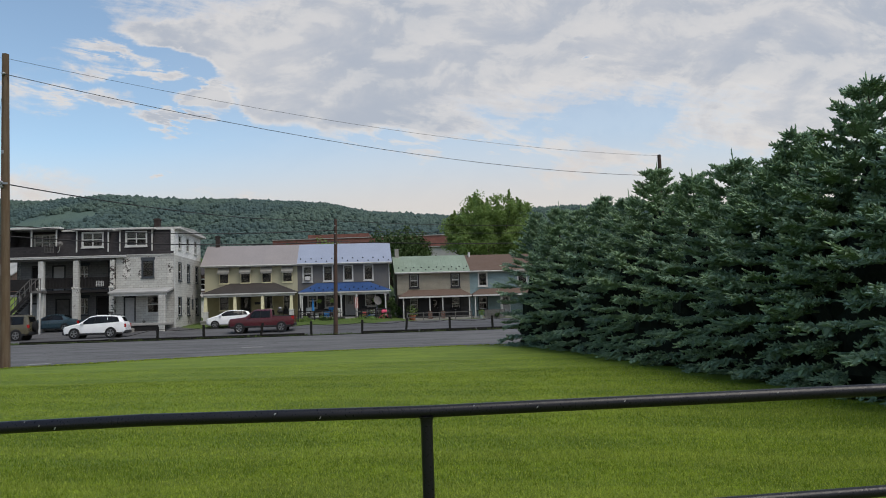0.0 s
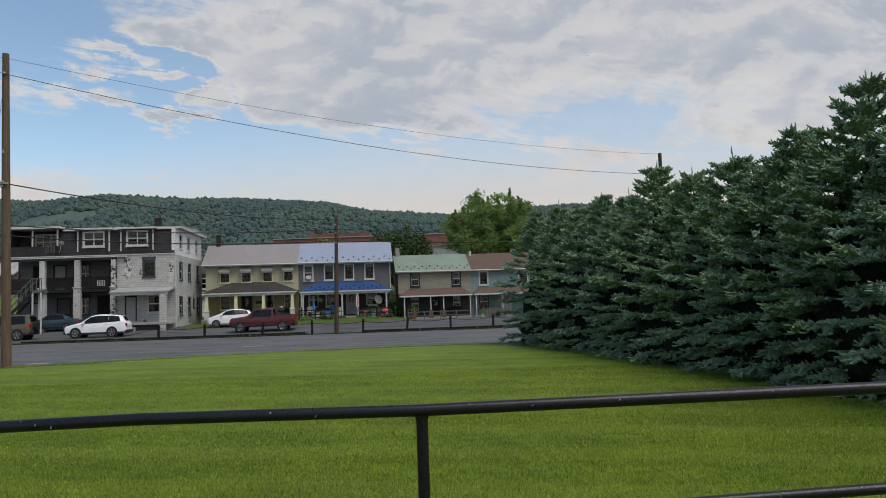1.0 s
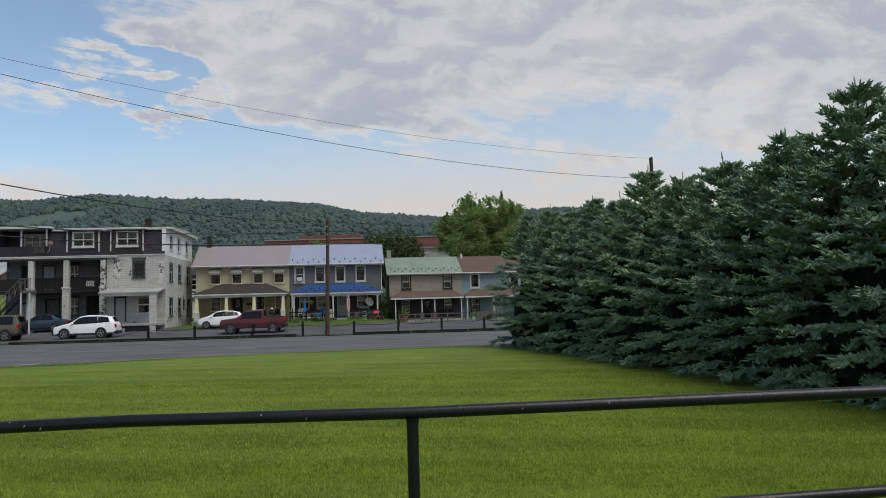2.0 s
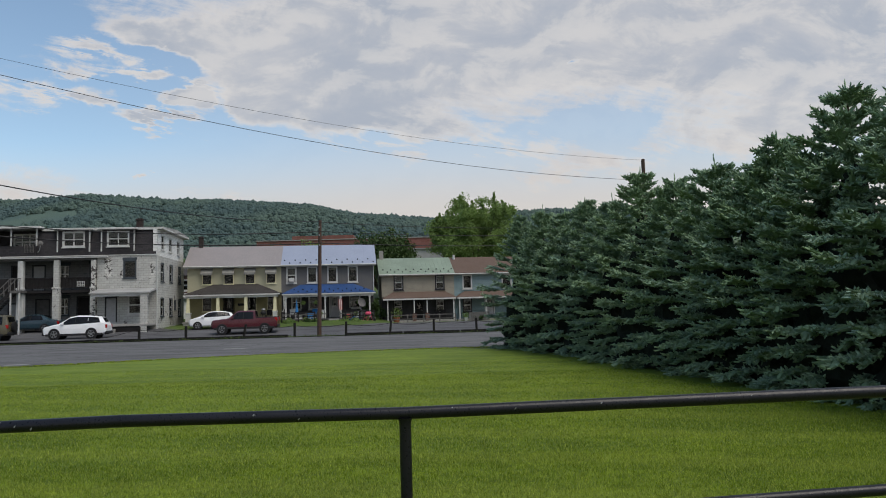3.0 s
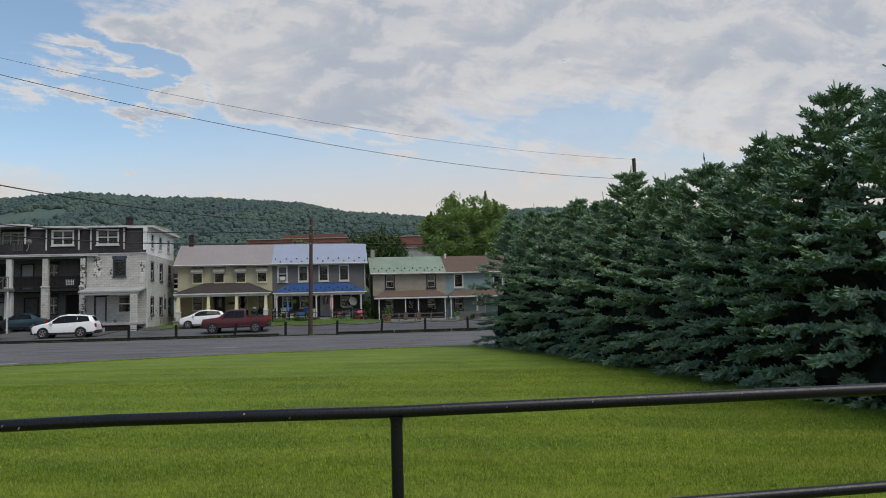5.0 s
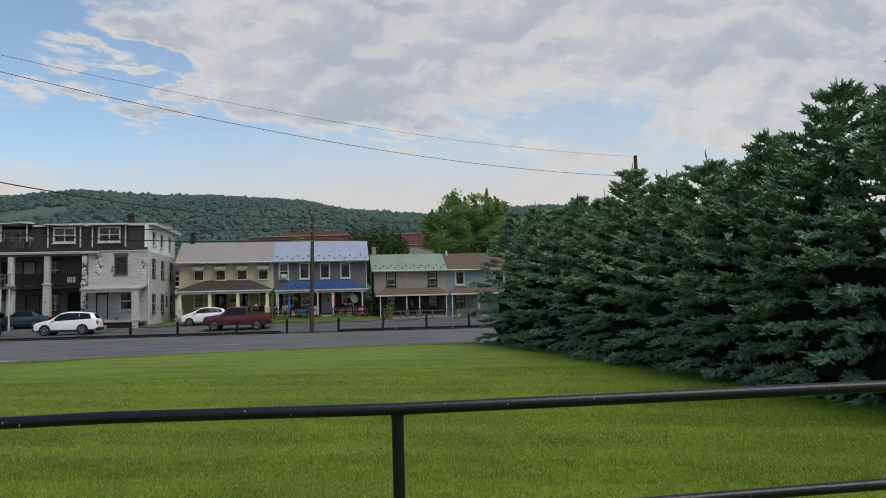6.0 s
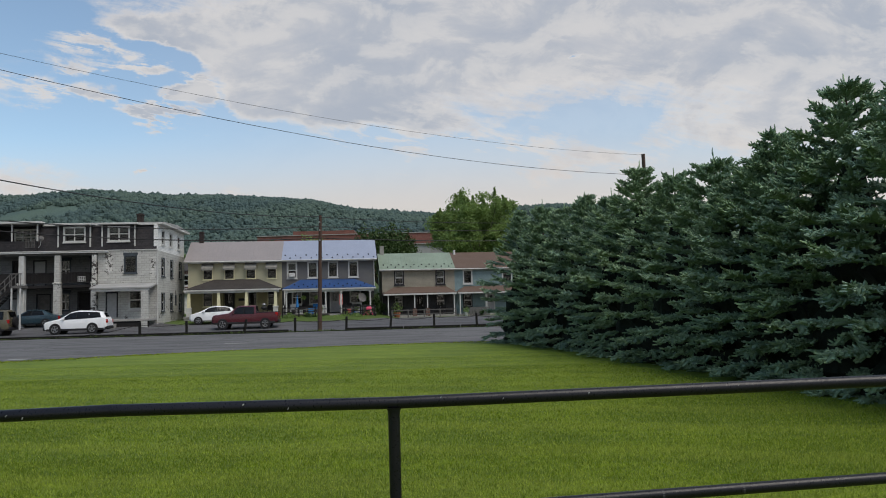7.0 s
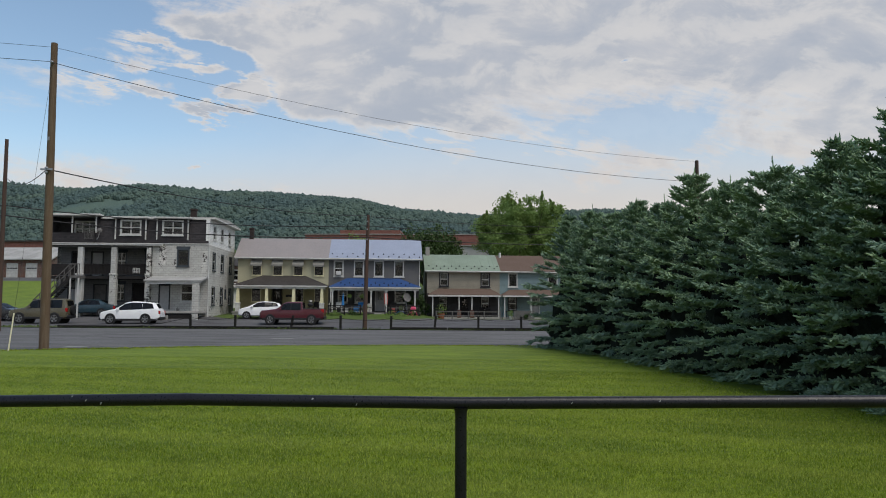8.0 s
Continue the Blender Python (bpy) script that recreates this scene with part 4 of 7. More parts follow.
AQUA_SIDING = coursed("aqua_siding", (0.20, 0.275, 0.285), (0.12, 0.165, 0.17), 40.0, 0.115, 0.012, 0.06)
RED_BRICK = coursed("red_brick", (0.150, 0.062, 0.048), (0.18, 0.2, 0.17), 0.22, 0.075, 0.010, 0.35)
FAR_BRICK = coursed("far_red_brick", (0.205, 0.085, 0.068), (0.2, 0.12, 0.10), 0.6, 0.22, 0.02, 0.25)
CHIMNEY_BRICK = coursed("sooty_chimney_brick", (0.040, 0.028, 0.026), (0.05, 0.045, 0.04), 0.22, 0.075, 0.010, 0.5)
CONCRETE = material("concrete", (0.33, 0.32, 0.30), 0.9, 0.35, 1.0, 30.0, 0.3)
# Dark grey that carries the shade under the two porches.
PORCH_SHADE_GREY = material("porch_shade_grey", (0.050, 0.050, 0.052), 0.9, 0.35, 1.4, 25.0, 0.3)
BLIND = material("off_white_blind", (0.62, 0.60, 0.55), 0.8, 0.15)
DARK_TRIM = material("near_black_trim", (0.022, 0.022, 0.025), 0.6, 0.2)
GREY_DOOR = material("pale_grey_door", (0.34, 0.34, 0.34), 0.5, 0.15)
ROOM = material("dim_room_plaster", (0.16, 0.15, 0.14), 0.9, 0.2)
FLAT_ROOF = material("pale_roof_coating", (0.34, 0.34, 0.33), 0.8, 0.4, 0.5)


def pierced(x0, x1, z0, z1, y0, y1, holes=(), axis="y"):
    """A wall slab from (x0, z0) to (x1, z1), y0 to y1 thick, with rectangular openings through it."""
    xs = sorted({x0, x1, *(v for h in holes for v in (h[0], h[1]) if x0 < v < x1)})
    zs = sorted({z0, z1, *(v for h in holes for v in (h[2], h[3]) if z0 < v < z1)})
    bm = bmesh.new()
    verts = {}

    def at(i, j, y):
        if (i, j, y) not in verts:
            verts[i, j, y] = bm.verts.new((xs[i], y, zs[j]) if axis == "y" else (y, xs[i], zs[j]))
        return verts[i, j, y]

    def full(i, j):
        if not (0 <= i < len(xs) - 1 and 0 <= j < len(zs) - 1):
            return False
        a, b = (xs[i] + xs[i + 1]) / 2, (zs[j] + zs[j + 1]) / 2
        return not any(h[0] < a < h[1] and h[2] < b < h[3] for h in holes)

    for i in range(len(xs) - 1):
        for j in range(len(zs) - 1):
            if not full(i, j):
                continue
            for y in (y0, y1):
                bm.faces.new((at(i, j, y), at(i + 1, j, y), at(i + 1, j + 1, y), at(i, j + 1, y)))
            for di, dj, p, q in ((-1, 0, (i, j), (i, j + 1)), (1, 0, (i + 1, j), (i + 1, j + 1)), (0, -1, (i, j), (i + 1, j)), (0, 1, (i, j + 1), (i + 1, j + 1))):
                if not full(i + di, j + dj):
                    bm.faces.new((at(*p, y0), at(*q, y0), at(*q, y1), at(*p, y1)))
    return bm


def window(house, x0, x1, z0, z1, y, trim, wide=0.09, sill=True, blind=0.0, mullions=0, axis="y", side=-1, sash=None, lintel=None):
    """A sash window in an opening of the wall face at y (side: the way that face looks): frame > panes, sashes, sill, blind."""
    def put(a0, a1, d0, d1, c0, c1, bm=None):
        d0, d1 = sorted((y + side * d0, y + side * d1))
        return box(a0, a1, d0, d1, c0, c1, bm) if axis == "y" else box(d0, d1, a0, a1, c0, c1, bm)
    bm = None
    for a0, a1, c0, c1 in ((x0 - wide, x0 + 0.01, z0 - wide, z1 + wide), (x1 - 0.01, x1 + wide, z0 - wide, z1 + wide), (x0 + 0.01, x1 - 0.01, z1 - 0.01, z1 + wide), (x0 + 0.01, x1 - 0.01, z0 - wide, z0 + 0.01)):
        bm = put(a0, a1, -0.08, 0.035, c0, c1, bm)
    frame_ob = part("window", bm, trim, house)
    zm = (z0 + z1) / 2
    sash = sash or trim
    for k, (c0, c1, d) in enumerate(((z0, zm, -0.05), (zm, z1, -0.025))):
        sb = None
        for a0, a1, e0, e1 in ((x0, x0 + 0.045, c0, c1), (x1 - 0.045, x1, c0, c1), (x0 + 0.045, x1 - 0.045, c0, c0 + 0.05), (x0 + 0.045, x1 - 0.045, c1 - 0.045, c1)):
            sb = put(a0, a1, d - 0.03, d, e0, e1, sb)
        for q in range(mullions):
            xm = x0 + (x1 - x0) * (q + 1) / (mullions + 1)
            sb = put(xm - 0.045, xm + 0.045, d - 0.03, d + 0.003, c0 + 0.05, c1 - 0.045, sb)
        part("sash", sb, sash, frame_ob)
        part("pane", put(x0 + 0.03, x1 - 0.03, d - 0.018, d - 0.012, c0 + 0.03, c1 - 0.03), PANE, frame_ob)
    if sill:
        part("sill", put(x0 - wide - 0.05, x1 + wide + 0.05, -0.06, 0.09, z0 - wide - 0.07, z0 - wide), trim, frame_ob)
    if lintel:
        part("lintel", put(x0 - 0.16, x1 + 0.16, -0.05, 0.03, z1 + wide, z1 + wide + 0.22), lintel, frame_ob)
    if blind:
        part("blind", put(x0 + 0.02, x1 - 0.02, -0.16, -0.13, z1 - (z1 - z0) * blind, z1), BLIND, frame_ob)
    return frame_ob


def door(house, x0, x1, z0, z1, y, trim, leaf_mat, glazed=False):
    bm = box(x0 - 0.1, x0, y - 0.03, y + 0.1, z0, z1 + 0.1)
    box(x1, x1 + 0.1, y - 0.03, y + 0.1, z0, z1 + 0.1, bm)
    box(x0, x1, y - 0.03, y + 0.1, z1, z1 + 0.1, bm)
    d = part("door", bm, trim, house)
    leaf = box(x0 + 0.01, x1 - 0.01, y + 0.03, y + 0.08, z0, z1 - 0.01)
    w, h = x1 - x0, z1 - z0
    for a in (0.14, 0.56):
        for b, c in ((0.08, 0.42), (0.50, 0.92)):
            box(x0 + w * a, x0 + w * (a + 0.30), y + 0.018, y + 0.031, z0 + h * b, z0 + h * c, leaf)
    part("door_leaf", leaf, leaf_mat, d)
    if glazed:
        part("pane", box(x0 + w * 0.2, x1 - w * 0.2, y + 0.008, y + 0.018, z0 + h * 0.52, z0 + h * 0.9), PANE, d)
    part("door_handle", tube(((x1 - 0.12, y + 0.03, z0 + h * 0.47), (x1 - 0.12, y - 0.03, z0 + h * 0.47)), 0.03, 8), STEEL, d)
    return d


def ribbed(x0, x1, y0, z0, y1, z1, thick=0.05):
    """A sloping roof sheet from its eave (y0, z0) up to its ridge (y1, z1)."""
    bm = bmesh.new()
    n = Vector((0, -(z1 - z0), y1 - y0)).normalized() * (1 if y1 > y0 else -1)
    def slab(a, b, lo, hi):
        pts = [Vector((x, y, z)) + n * o for o in (lo, hi) for x, y, z in ((a, y0, z0), (b, y0, z0), (b, y1, z1), (a, y1, z1))]
        v = [bm.verts.new(p) for p in pts]
        for f in ((0, 1, 2, 3), (4, 5, 6, 7), (0, 1, 5, 4), (1, 2, 6, 5), (2, 3, 7, 6), (3, 0, 4, 7)):
            bm.faces.new([v[k] for k in f])
    slab(x0, x1, -thick, 0)
    return bm


def ribs(roof, x0, x1, y0, z0, y1, z1, step, mat, rise=0.02):
    """The standing seams of a metal roof, one by one, on a shared mesh."""
    bm = ribbed(-0.018, 0.018, y0, z0 + rise, y1, z1 + rise, rise * 0.95)
    first, k = None, x0 + step / 2
    while k < x1 - 0.03:
        if first is None:
            first = part("seam", bm, mat, roof)
            ob = first
        else:
            ob = new("seam", first.data)
            ob.parent = roof
        ob.location.x = k
        k += step


def snow_guards(roof, x0, x1, y0, z0, y1, z1, rows, step, mat):
    """Small plates standing on a metal roof above its eave."""
    for r, f in enumerate(rows):
        y, z = y0 + (y1 - y0) * f, z0 + (z1 - z0) * f
        k = x0 + (0.3 if r % 2 else 0.3 + step / 2)
        while k < x1 - 0.15:
            part("snow_guard", box(k - 0.055, k + 0.055, y - 0.03, y + 0.03, z + 0.01, z + 0.12, None, 0.015), mat, roof)
            k += step


def hip_roof(x0, x1, p0, p1, y0, y1, z0, z1, drop=0.16, flat_left=False, flat_right=False):
    """A lean-to porch roof with hipped ends: eave at y0, z0, top edge from p0 to p1 at y1, z1."""
    bm = bmesh.new()
    e = [bm.verts.new(p) for p in ((x0, y0, z0), (x1, y0, z0), (x1, y1, z0), (x0, y1, z0))]
    t = [bm.verts.new(p) for p in ((p0, y1, z1), (p1, y1, z1))]
    b = [bm.verts.new(v.co - Vector((0, 0, 0.04))) for v in e]
    for f in ((e[0], e[1], t[1], t[0]), (e[1], e[2], t[1]), (e[3], e[0], t[0]), (b[0], b[1], b[2], b[3]), (e[0], e[1], b[1], b[0]), (e[1], e[2], b[2], b[1]), (e[2], e[3], b[3], b[2]), (e[3], e[0], b[0], b[3])):
        bm.faces.new(f)
    bm.faces.new((e[3], t[0], t[1], e[2]))
    return bm


def gable_shell(house, x0, x1, y0, y1, z0, eave, ridge_z, mats, base):
    """Side walls, back wall, gables, floors and dim rooms inside."""
    ym = (y0 + y1) / 2
    t = 0.28
    for xa, xb, m in ((x0, x0 + t, mats[0]), (x1 - t, x1, mats[1])):
        part("side_wall", prism(((y0 + t, z0), (y1, z0), (y1, eave), (ym, ridge_z - 0.12), (y0 + t, eave + 0.0)), xa, xb, axis="x"), m, house)
    part("back_wall", box(x0 + t, x1 - t, y1 - t, y1, z0, eave), mats[0], house)
    part("room_wall", box(x0 + t + 0.01, x1 - t - 0.01, y0 + 3.0, y0 + 3.1, z0 + 0.1, eave - 0.05), ROOM, house)
    part("upper_floor", box(x0 + t, x1 - t, y0 + t, y1 - t, (z0 + eave) / 2 - 0.1, (z0 + eave) / 2 + 0.1), ROOM, house)
    part("foundation", box(x0 - 0.03, x1 + 0.03, y0 - 0.03, y1 + 0.03, base, z0), CONCRETE, house)


# ---- white three-storey building
OA = (-22.71, 61.0)
apartments = thing("apartment_building", pose(OA[0], OA[1], 0.70, 0, 0, 5), "three-storey white block building with dark mansard and flaking paint", "building")
A = apartments
XL, XM, DEEP, REC = -13.7, -4.75, 9.2, 2.1
front_holes = [(-2.58, -1.72, 4.30, 5.62), (-4.02, -3.24, 0.55, 2.56), (-2.22, -1.24, 1.26, 2.66)]
part("front_wall", pierced(XM, 0.0, -0.6, 6.12, 0.0, 0.3, front_holes), WHITE_BLOCK, A)
rec_holes = [(-10.40, -9.40, 0.05, 2.62), (-8.45, -7.82, 1.32, 2.70), (-7.05, -5.95, 0.05, 2.75), (-12.60, -11.7, 0.05, 2.3), (-8.5, -7.8, 4.05, 5.5), (-6.05, -5.35, 4.3, 5.6), (-10.7, -9.8, 3.42, 5.5), (-12.4, -11.5, 3.42, 5.5)]
part("porch_wall", pierced(XL, XM, -0.6, 6.12, REC, REC + 0.3, rec_holes), SHADED_BLOCK, A)
part("return_wall", box(XM, XM + 0.3, 0.3, REC, -0.6, 6.12), SHADED_BLOCK, A)
side_holes = [(y, y + 0.85, z, z + 1.5) for z in (1.0, 4.0) for y in (1.3, 4.1, 7.1)] + [(y, y + 0.8, 6.75, 7.9) for y in (1.5, 4.0, 6.8)] + [(5.7, 6.1, 1.6, 2.4)]
part("side_wall", pierced(0.3, DEEP, -0.6, 6.12, -0.3, 0.0, side_holes, axis="x"), WHITE_BLOCK, A)
part("side_wall", pierced(0.45, DEEP, 6.12, 8.34, -0.3, -0.04, side_holes, axis="x"), WHITE_SIDING, A, "white lap siding")
part("side_wall", box(XL, XL + 0.3, REC, DEEP, -0.6, 8.3), WHITE_BLOCK, A)
part("back_wall", box(XL + 0.3, -0.3, DEEP - 0.3, DEEP, -0.6, 8.3), WHITE_BLOCK, A)
part("room_wall", box(XL + 0.4, -0.35, 5.2, 5.3, -0.5, 8.2), ROOM, A)
for z in (3.15, 6.15):
    part("storey_floor", box(XL + 0.3, -0.35, REC + 0.3, DEEP - 0.3, z - 0.2, z), ROOM, A)
part("foundation", box(XL, 0.04, REC - 0.05, DEEP + 0.05, -1.4, -0.6), CONCRETE, A)
for y in (1.3, 4.1, 7.1):
    for z in (1.0, 4.0):
        window(A, y, y + 0.85, z, z + 1.5, 0.0, STONE_LINTEL, 0.06, axis="x", side=1, sash=WHITE_TRIM, blind=0.25 if y > 3 else 0)
for y in (1.5, 4.0, 6.8):
    window(A, y, y + 0.8, 6.75, 7.9, -0.04, WHITE_TRIM, 0.08, axis="x", side=1, blind=0.3)
window(A, 5.7, 6.1, 1.6, 2.4, 0.0, STONE_LINTEL, 0.06, axis="x", side=1)
window(A, -2.58, -1.72, 4.30, 5.62, 0.0, STONE_LINTEL, 0.10, lintel=STONE_LINTEL, sash=DARK_TRIM, blind=0.12)
window(A, -2.22, -1.24, 1.26, 2.66, 0.0, WHITE_TRIM, 0.08, lintel=STONE_LINTEL, blind=0.15)
door(A, -4.02, -3.24, 0.55, 2.56, 0.0, DARK_TRIM, GREY_DOOR)
part("lintel", box(-4.25, -3.0, -0.03, 0.05, 2.66, 2.86), STONE_LINTEL, A)
for x0, x1, z0, z1, m in ((-10.40, -9.40, 0.05, 2.62, GREY_WOOD), (-7.05, -5.95, 0.05, 2.75, DARK_WOOD), (-12.60, -11.7, 0.05, 2.3, GREY_DOOR), (-10.7, -9.8, 3.42, 5.5, GREY_DOOR), (-12.4, -11.5, 3.42, 5.5, DARK_WOOD)):
    door(A, x0, x1, z0, z1, REC, DARK_TRIM, m)
for x0, x1, z0, z1 in ((-8.45, -7.82, 1.32, 2.70), (-8.5, -7.8, 4.05, 5.5), (-6.05, -5.35, 4.3, 5.6)):
    window(A, x0, x1, z0, z1, REC, STONE_LINTEL, 0.07, sash=WHITE_TRIM, lintel=STONE_LINTEL, mullions=1)
# mansard: leaning shingled face, cornice, dormers, the open balcony at its left end
BAL0, BAL1 = -13.2, -9.55
mans = []
for xa, xb in ((BAL1, -7.95), (-5.40, -4.45), (-1.82, -0.05)):
    mans.append((xa, xb))
for xa, xb in mans:
    part("mansard_face", prism(((0.0, 6.22), (0.25, 6.22), (0.72, 8.30), (0.47, 8.30)), xa, xb, axis="x"), DARK_SHINGLE, A)
part("mansard_face", prism(((-0.30, 6.12), (-0.02, 6.12), (-0.02, 8.3), (-0.30, 8.3)), 0.05, 0.3), WHITE_SIDING, A)
for dx0, dx1, wx0, wx1 in ((-7.95, -5.40, -7.46, -5.88), (-4.45, -1.82, -3.92, -2.32)):
    d = part("dormer", pierced(dx0, dx1, 6.22, 8.30, 0.02, 0.25, [(wx0, wx1, 6.98, 8.1)]), DARK_SHINGLE, A, "dark shingled dormer with white edges")
    for xe in (dx0, dx1):
        part("corner_board", box(xe - 0.05, xe + 0.05, -0.03, 0.06, 6.5, 8.30), WHITE_TRIM, d)
    part("cornice", box(dx0 - 0.28, dx1 + 0.28, -0.32, 0.6, 8.31, 8.46, None, 0.02), WHITE_TRIM, d)
    window(A, wx0, wx1, 6.98, 8.1, 0.02, WHITE_TRIM, 0.10, mullions=1, blind=0.35)
part("cornice", box(-9.35, -0.02, 0.30, 1.2, 8.30, 8.44, None, 0.02), WHITE_TRIM, A)
part("cornice", box(-0.1, 0.45, 0.3, DEEP + 0.3, 8.345, 8.47, None, 0.02), WHITE_TRIM, A)
part("roof", prism(((0.5, 8.46), (DEEP + 0.3, 8.46), (DEEP + 0.3, 8.56), (5.0, 8.78), (0.5, 8.56)), XL - 0.1, 0.42, axis="x"), FLAT_ROOF, A)
part("roof_edge", box(XL - 0.15, -9.2, -0.35, 0.5, 8.48, 8.66, None, 0.02), WHITE_TRIM, A)
part("balcony_wall", pierced(XL, BAL1, 6.2, 8.45, 1.5, 1.7, [(-12.0, -10.2, 6.95, 8.15)]), DARK_SHINGLE, A)
window(A, -12.0, -10.2, 6.95, 8.15, 1.5, WHITE_TRIM, 0.08, mullions=2, blind=0.7)
part("balcony_side", prism(((0.0, 6.22), (1.5, 6.22), (1.5, 8.45), (0.45, 8.45)), XL, XL + 0.15, axis="x"), DARK_SHINGLE, A)
part("balcony_side", box(BAL1 - 0.12, BAL1 - 0.003, 0.1, 1.5, 6.22, 8.45), DARK_SHINGLE, A)
part("mansard_end", prism(((XL - 0.30, 6.22), (XL + 0.10, 6.22), (XL + 0.50, 8.40), (XL + 0.35, 8.40)), 0.1, DEEP - 0.35), DARK_SHINGLE, A)
part("balcony_parapet", box(XL + 0.15, BAL1 - 0.12, 0.02, 0.12, 6.22, 7.05), DARK_SHINGLE, A)
for xe in (XL + 0.12, -11.6, -9.6):
    part("balcony_post", box(xe - 0.05, xe + 0.05, -0.02, 0.08, 7.05, 8.48), WHITE_TRIM, A)
lat = None
for k in range(7):
    lat = box(-10.55 + k * 0.12, -10.52 + k * 0.12, -0.03, 0.015, 6.5, 7.2, lat)
for k in range(6):
    lat = box(-10.55, -9.80, -0.045, -0.032, 6.52 + k * 0.12, 6.55 + k * 0.12, lat)
part("lattice_panel", lat, GREY_WOOD, A)
part("belt_course", box(XM + 0.9, 0.08, -0.06, -0.002, 6.13, 6.20), WHITE_TRIM, A)
part("gallery_roof", prism(((-0.36, 6.075), (-0.36, 6.10), (0.02, 6.20), (0.02, 6.075)), XL - 0.1, XM + 0.9, axis="x"), FLAT_ROOF, A)
# gallery over the porch: beam, columns, deck, balustrade
part("gallery_beam", box(XL, XM - 0.02, -0.10, 0.25, 5.80, 5.95, None, 0.02), GREY_WOOD, A)
part("gallery_fascia", box(XL - 0.1, XM + 0.9, -0.34, -0.09, 5.96, 6.07, None, 0.015), WHITE_TRIM, A)
part("gallery_ceiling", box(XL, XM - 0.02, 0.25, REC, 5.95, 6.1), GREY_WOOD, A)
part("gallery_deck", box(XL + 0.2, XM - 0.02, 0.05, REC - 0.01, 3.12, 3.36), DARK_WOOD, A)
for cx, z0, w, m in ((-10.72, -0.5, 0.26, WHITE_TRIM), (-7.92, -0.5, 0.27, WHITE_BLOCK), (-5.0, -0.5, 0.22, FLAKED)):
    col = box(cx - w, cx + w, -0.30, 0.22, z0, 3.5, None, 0.03)
    box(cx - w * 0.8, cx + w * 0.8, -0.24, 0.18, 3.5, 5.80, col, 0.02)
    box(cx - w * 1.15, cx + w * 1.15, -0.34, 0.26, 3.42, 3.56, col, 0.02)
    part("column", col, m, A)
for b0, b1 in ((-10.45, -8.2), (-7.65, -5.25)):
    part("balustrade_rail", box(b0, b1, 0.0, 0.09, 4.32, 4.40), DARK_WOOD, A)
    part("balustrade_rail", box(b0, b1, 0.0, 0.09, 3.48, 3.55), DARK_WOOD, A)
    part("balustrade_board", box(b0, b1, 0.065, 0.085, 3.56, 4.31), DARK_WOOD, A)
    k = b0 + 0.07
    while k < b1:
        part("baluster", box(k - 0.02, k + 0.02, 0.02, 0.06, 3.55, 4.32), DARK_WOOD, A)
        k += 0.115
part("balustrade_panel", box(XL + 0.2, -11.0, 0.02, 0.08, 3.4, 4.35), DARK_WOOD, A)
lat = None
for k in range(5):
    lat = box(-6.35 + k * 0.14, -6.31 + k * 0.14, -0.04, -0.002, 3.6, 4.05, lat)
for k in range(4):
    lat = box(-6.35, -5.75, -0.06, -0.042, 3.62 + k * 0.13, 3.65 + k * 0.13, lat)
part("lattice_panel", lat, WHITE_TRIM, A)
# outside stair
stair = part("stair", box(-11.1, -10.3, -1.1, 0.03, 3.14, 3.34), GREY_WOOD, A, "grey weathered wooden stair")
N_STEP = 15
for k in range(N_STEP):
    x, z = -11.1 - (k + 0.5) * 0.19, 3.24 - (k + 1) * 0.2
    part("step", box(x - 0.13, x + 0.13, -1.05, -0.1, z - 0.02, z + 0.025), GREY_WOOD, stair)
for y in (-1.1, -0.08):
    part("stringer", prism(((-11.1, 3.34), (-11.1, 3.02), (-14.0, -0.05), (-14.0, 0.27)), y, y + 0.05), DARK_WOOD, stair)
    part("handrail", prism(((-11.1, 4.36), (-11.1, 4.26), (-14.0, 1.2), (-14.0, 1.3)), y, y + 0.06), GREY_WOOD, stair)
    for k in range(0, N_STEP, 2):
        x, z = -11.1 - (k + 0.5) * 0.19, 3.24 - (k + 1) * 0.2
        part("baluster", box(x - 0.022, x + 0.022, y + 0.005, y + 0.045, z, z + 1.12), GREY_WOOD, stair)
part("landing_rail", box(-11.1, -10.3, -1.1, -1.04, 4.26, 4.34), GREY_WOOD, stair)
for x in (-11.05, -10.75, -10.5, -10.35):
    part("baluster", box(x - 0.022, x + 0.022, -1.1, -1.05, 3.34, 4.26), GREY_WOOD, stair)
for x in (-11.05, -10.38):
    part("stair_post", box(x - 0.05, x + 0.05, -1.1, -1.0, -0.4, 3.14), WHITE_TRIM, stair)
def bare_patch(x0, x1, z0, z1, seed):
    """A ragged run of wall where the paint has come away."""
    rr = random.Random(seed)
    left, right = [], []
    n = 14
    for k in range(n):
        z = z0 + (z1 - z0) * k / (n - 1)
        left.append((x0 + rr.uniform(0, 0.3) * (x1 - x0), z)); right.append((x1 - rr.uniform(0, 0.3) * (x1 - x0), z))
    return prism(left + right[::-1], -0.004, -0.001)


part("bare_patch", bare_patch(-4.3, -3.5, 4.3, 5.95, 2), FLAKED, A)
part("bare_patch", bare_patch(-0.62, -0.02, 3.7, 5.6, 3), FLAKED, A)
part("bare_patch", bare_patch(-2.95, -2.72, 4.2, 4.9, 4), FLAKED, A)
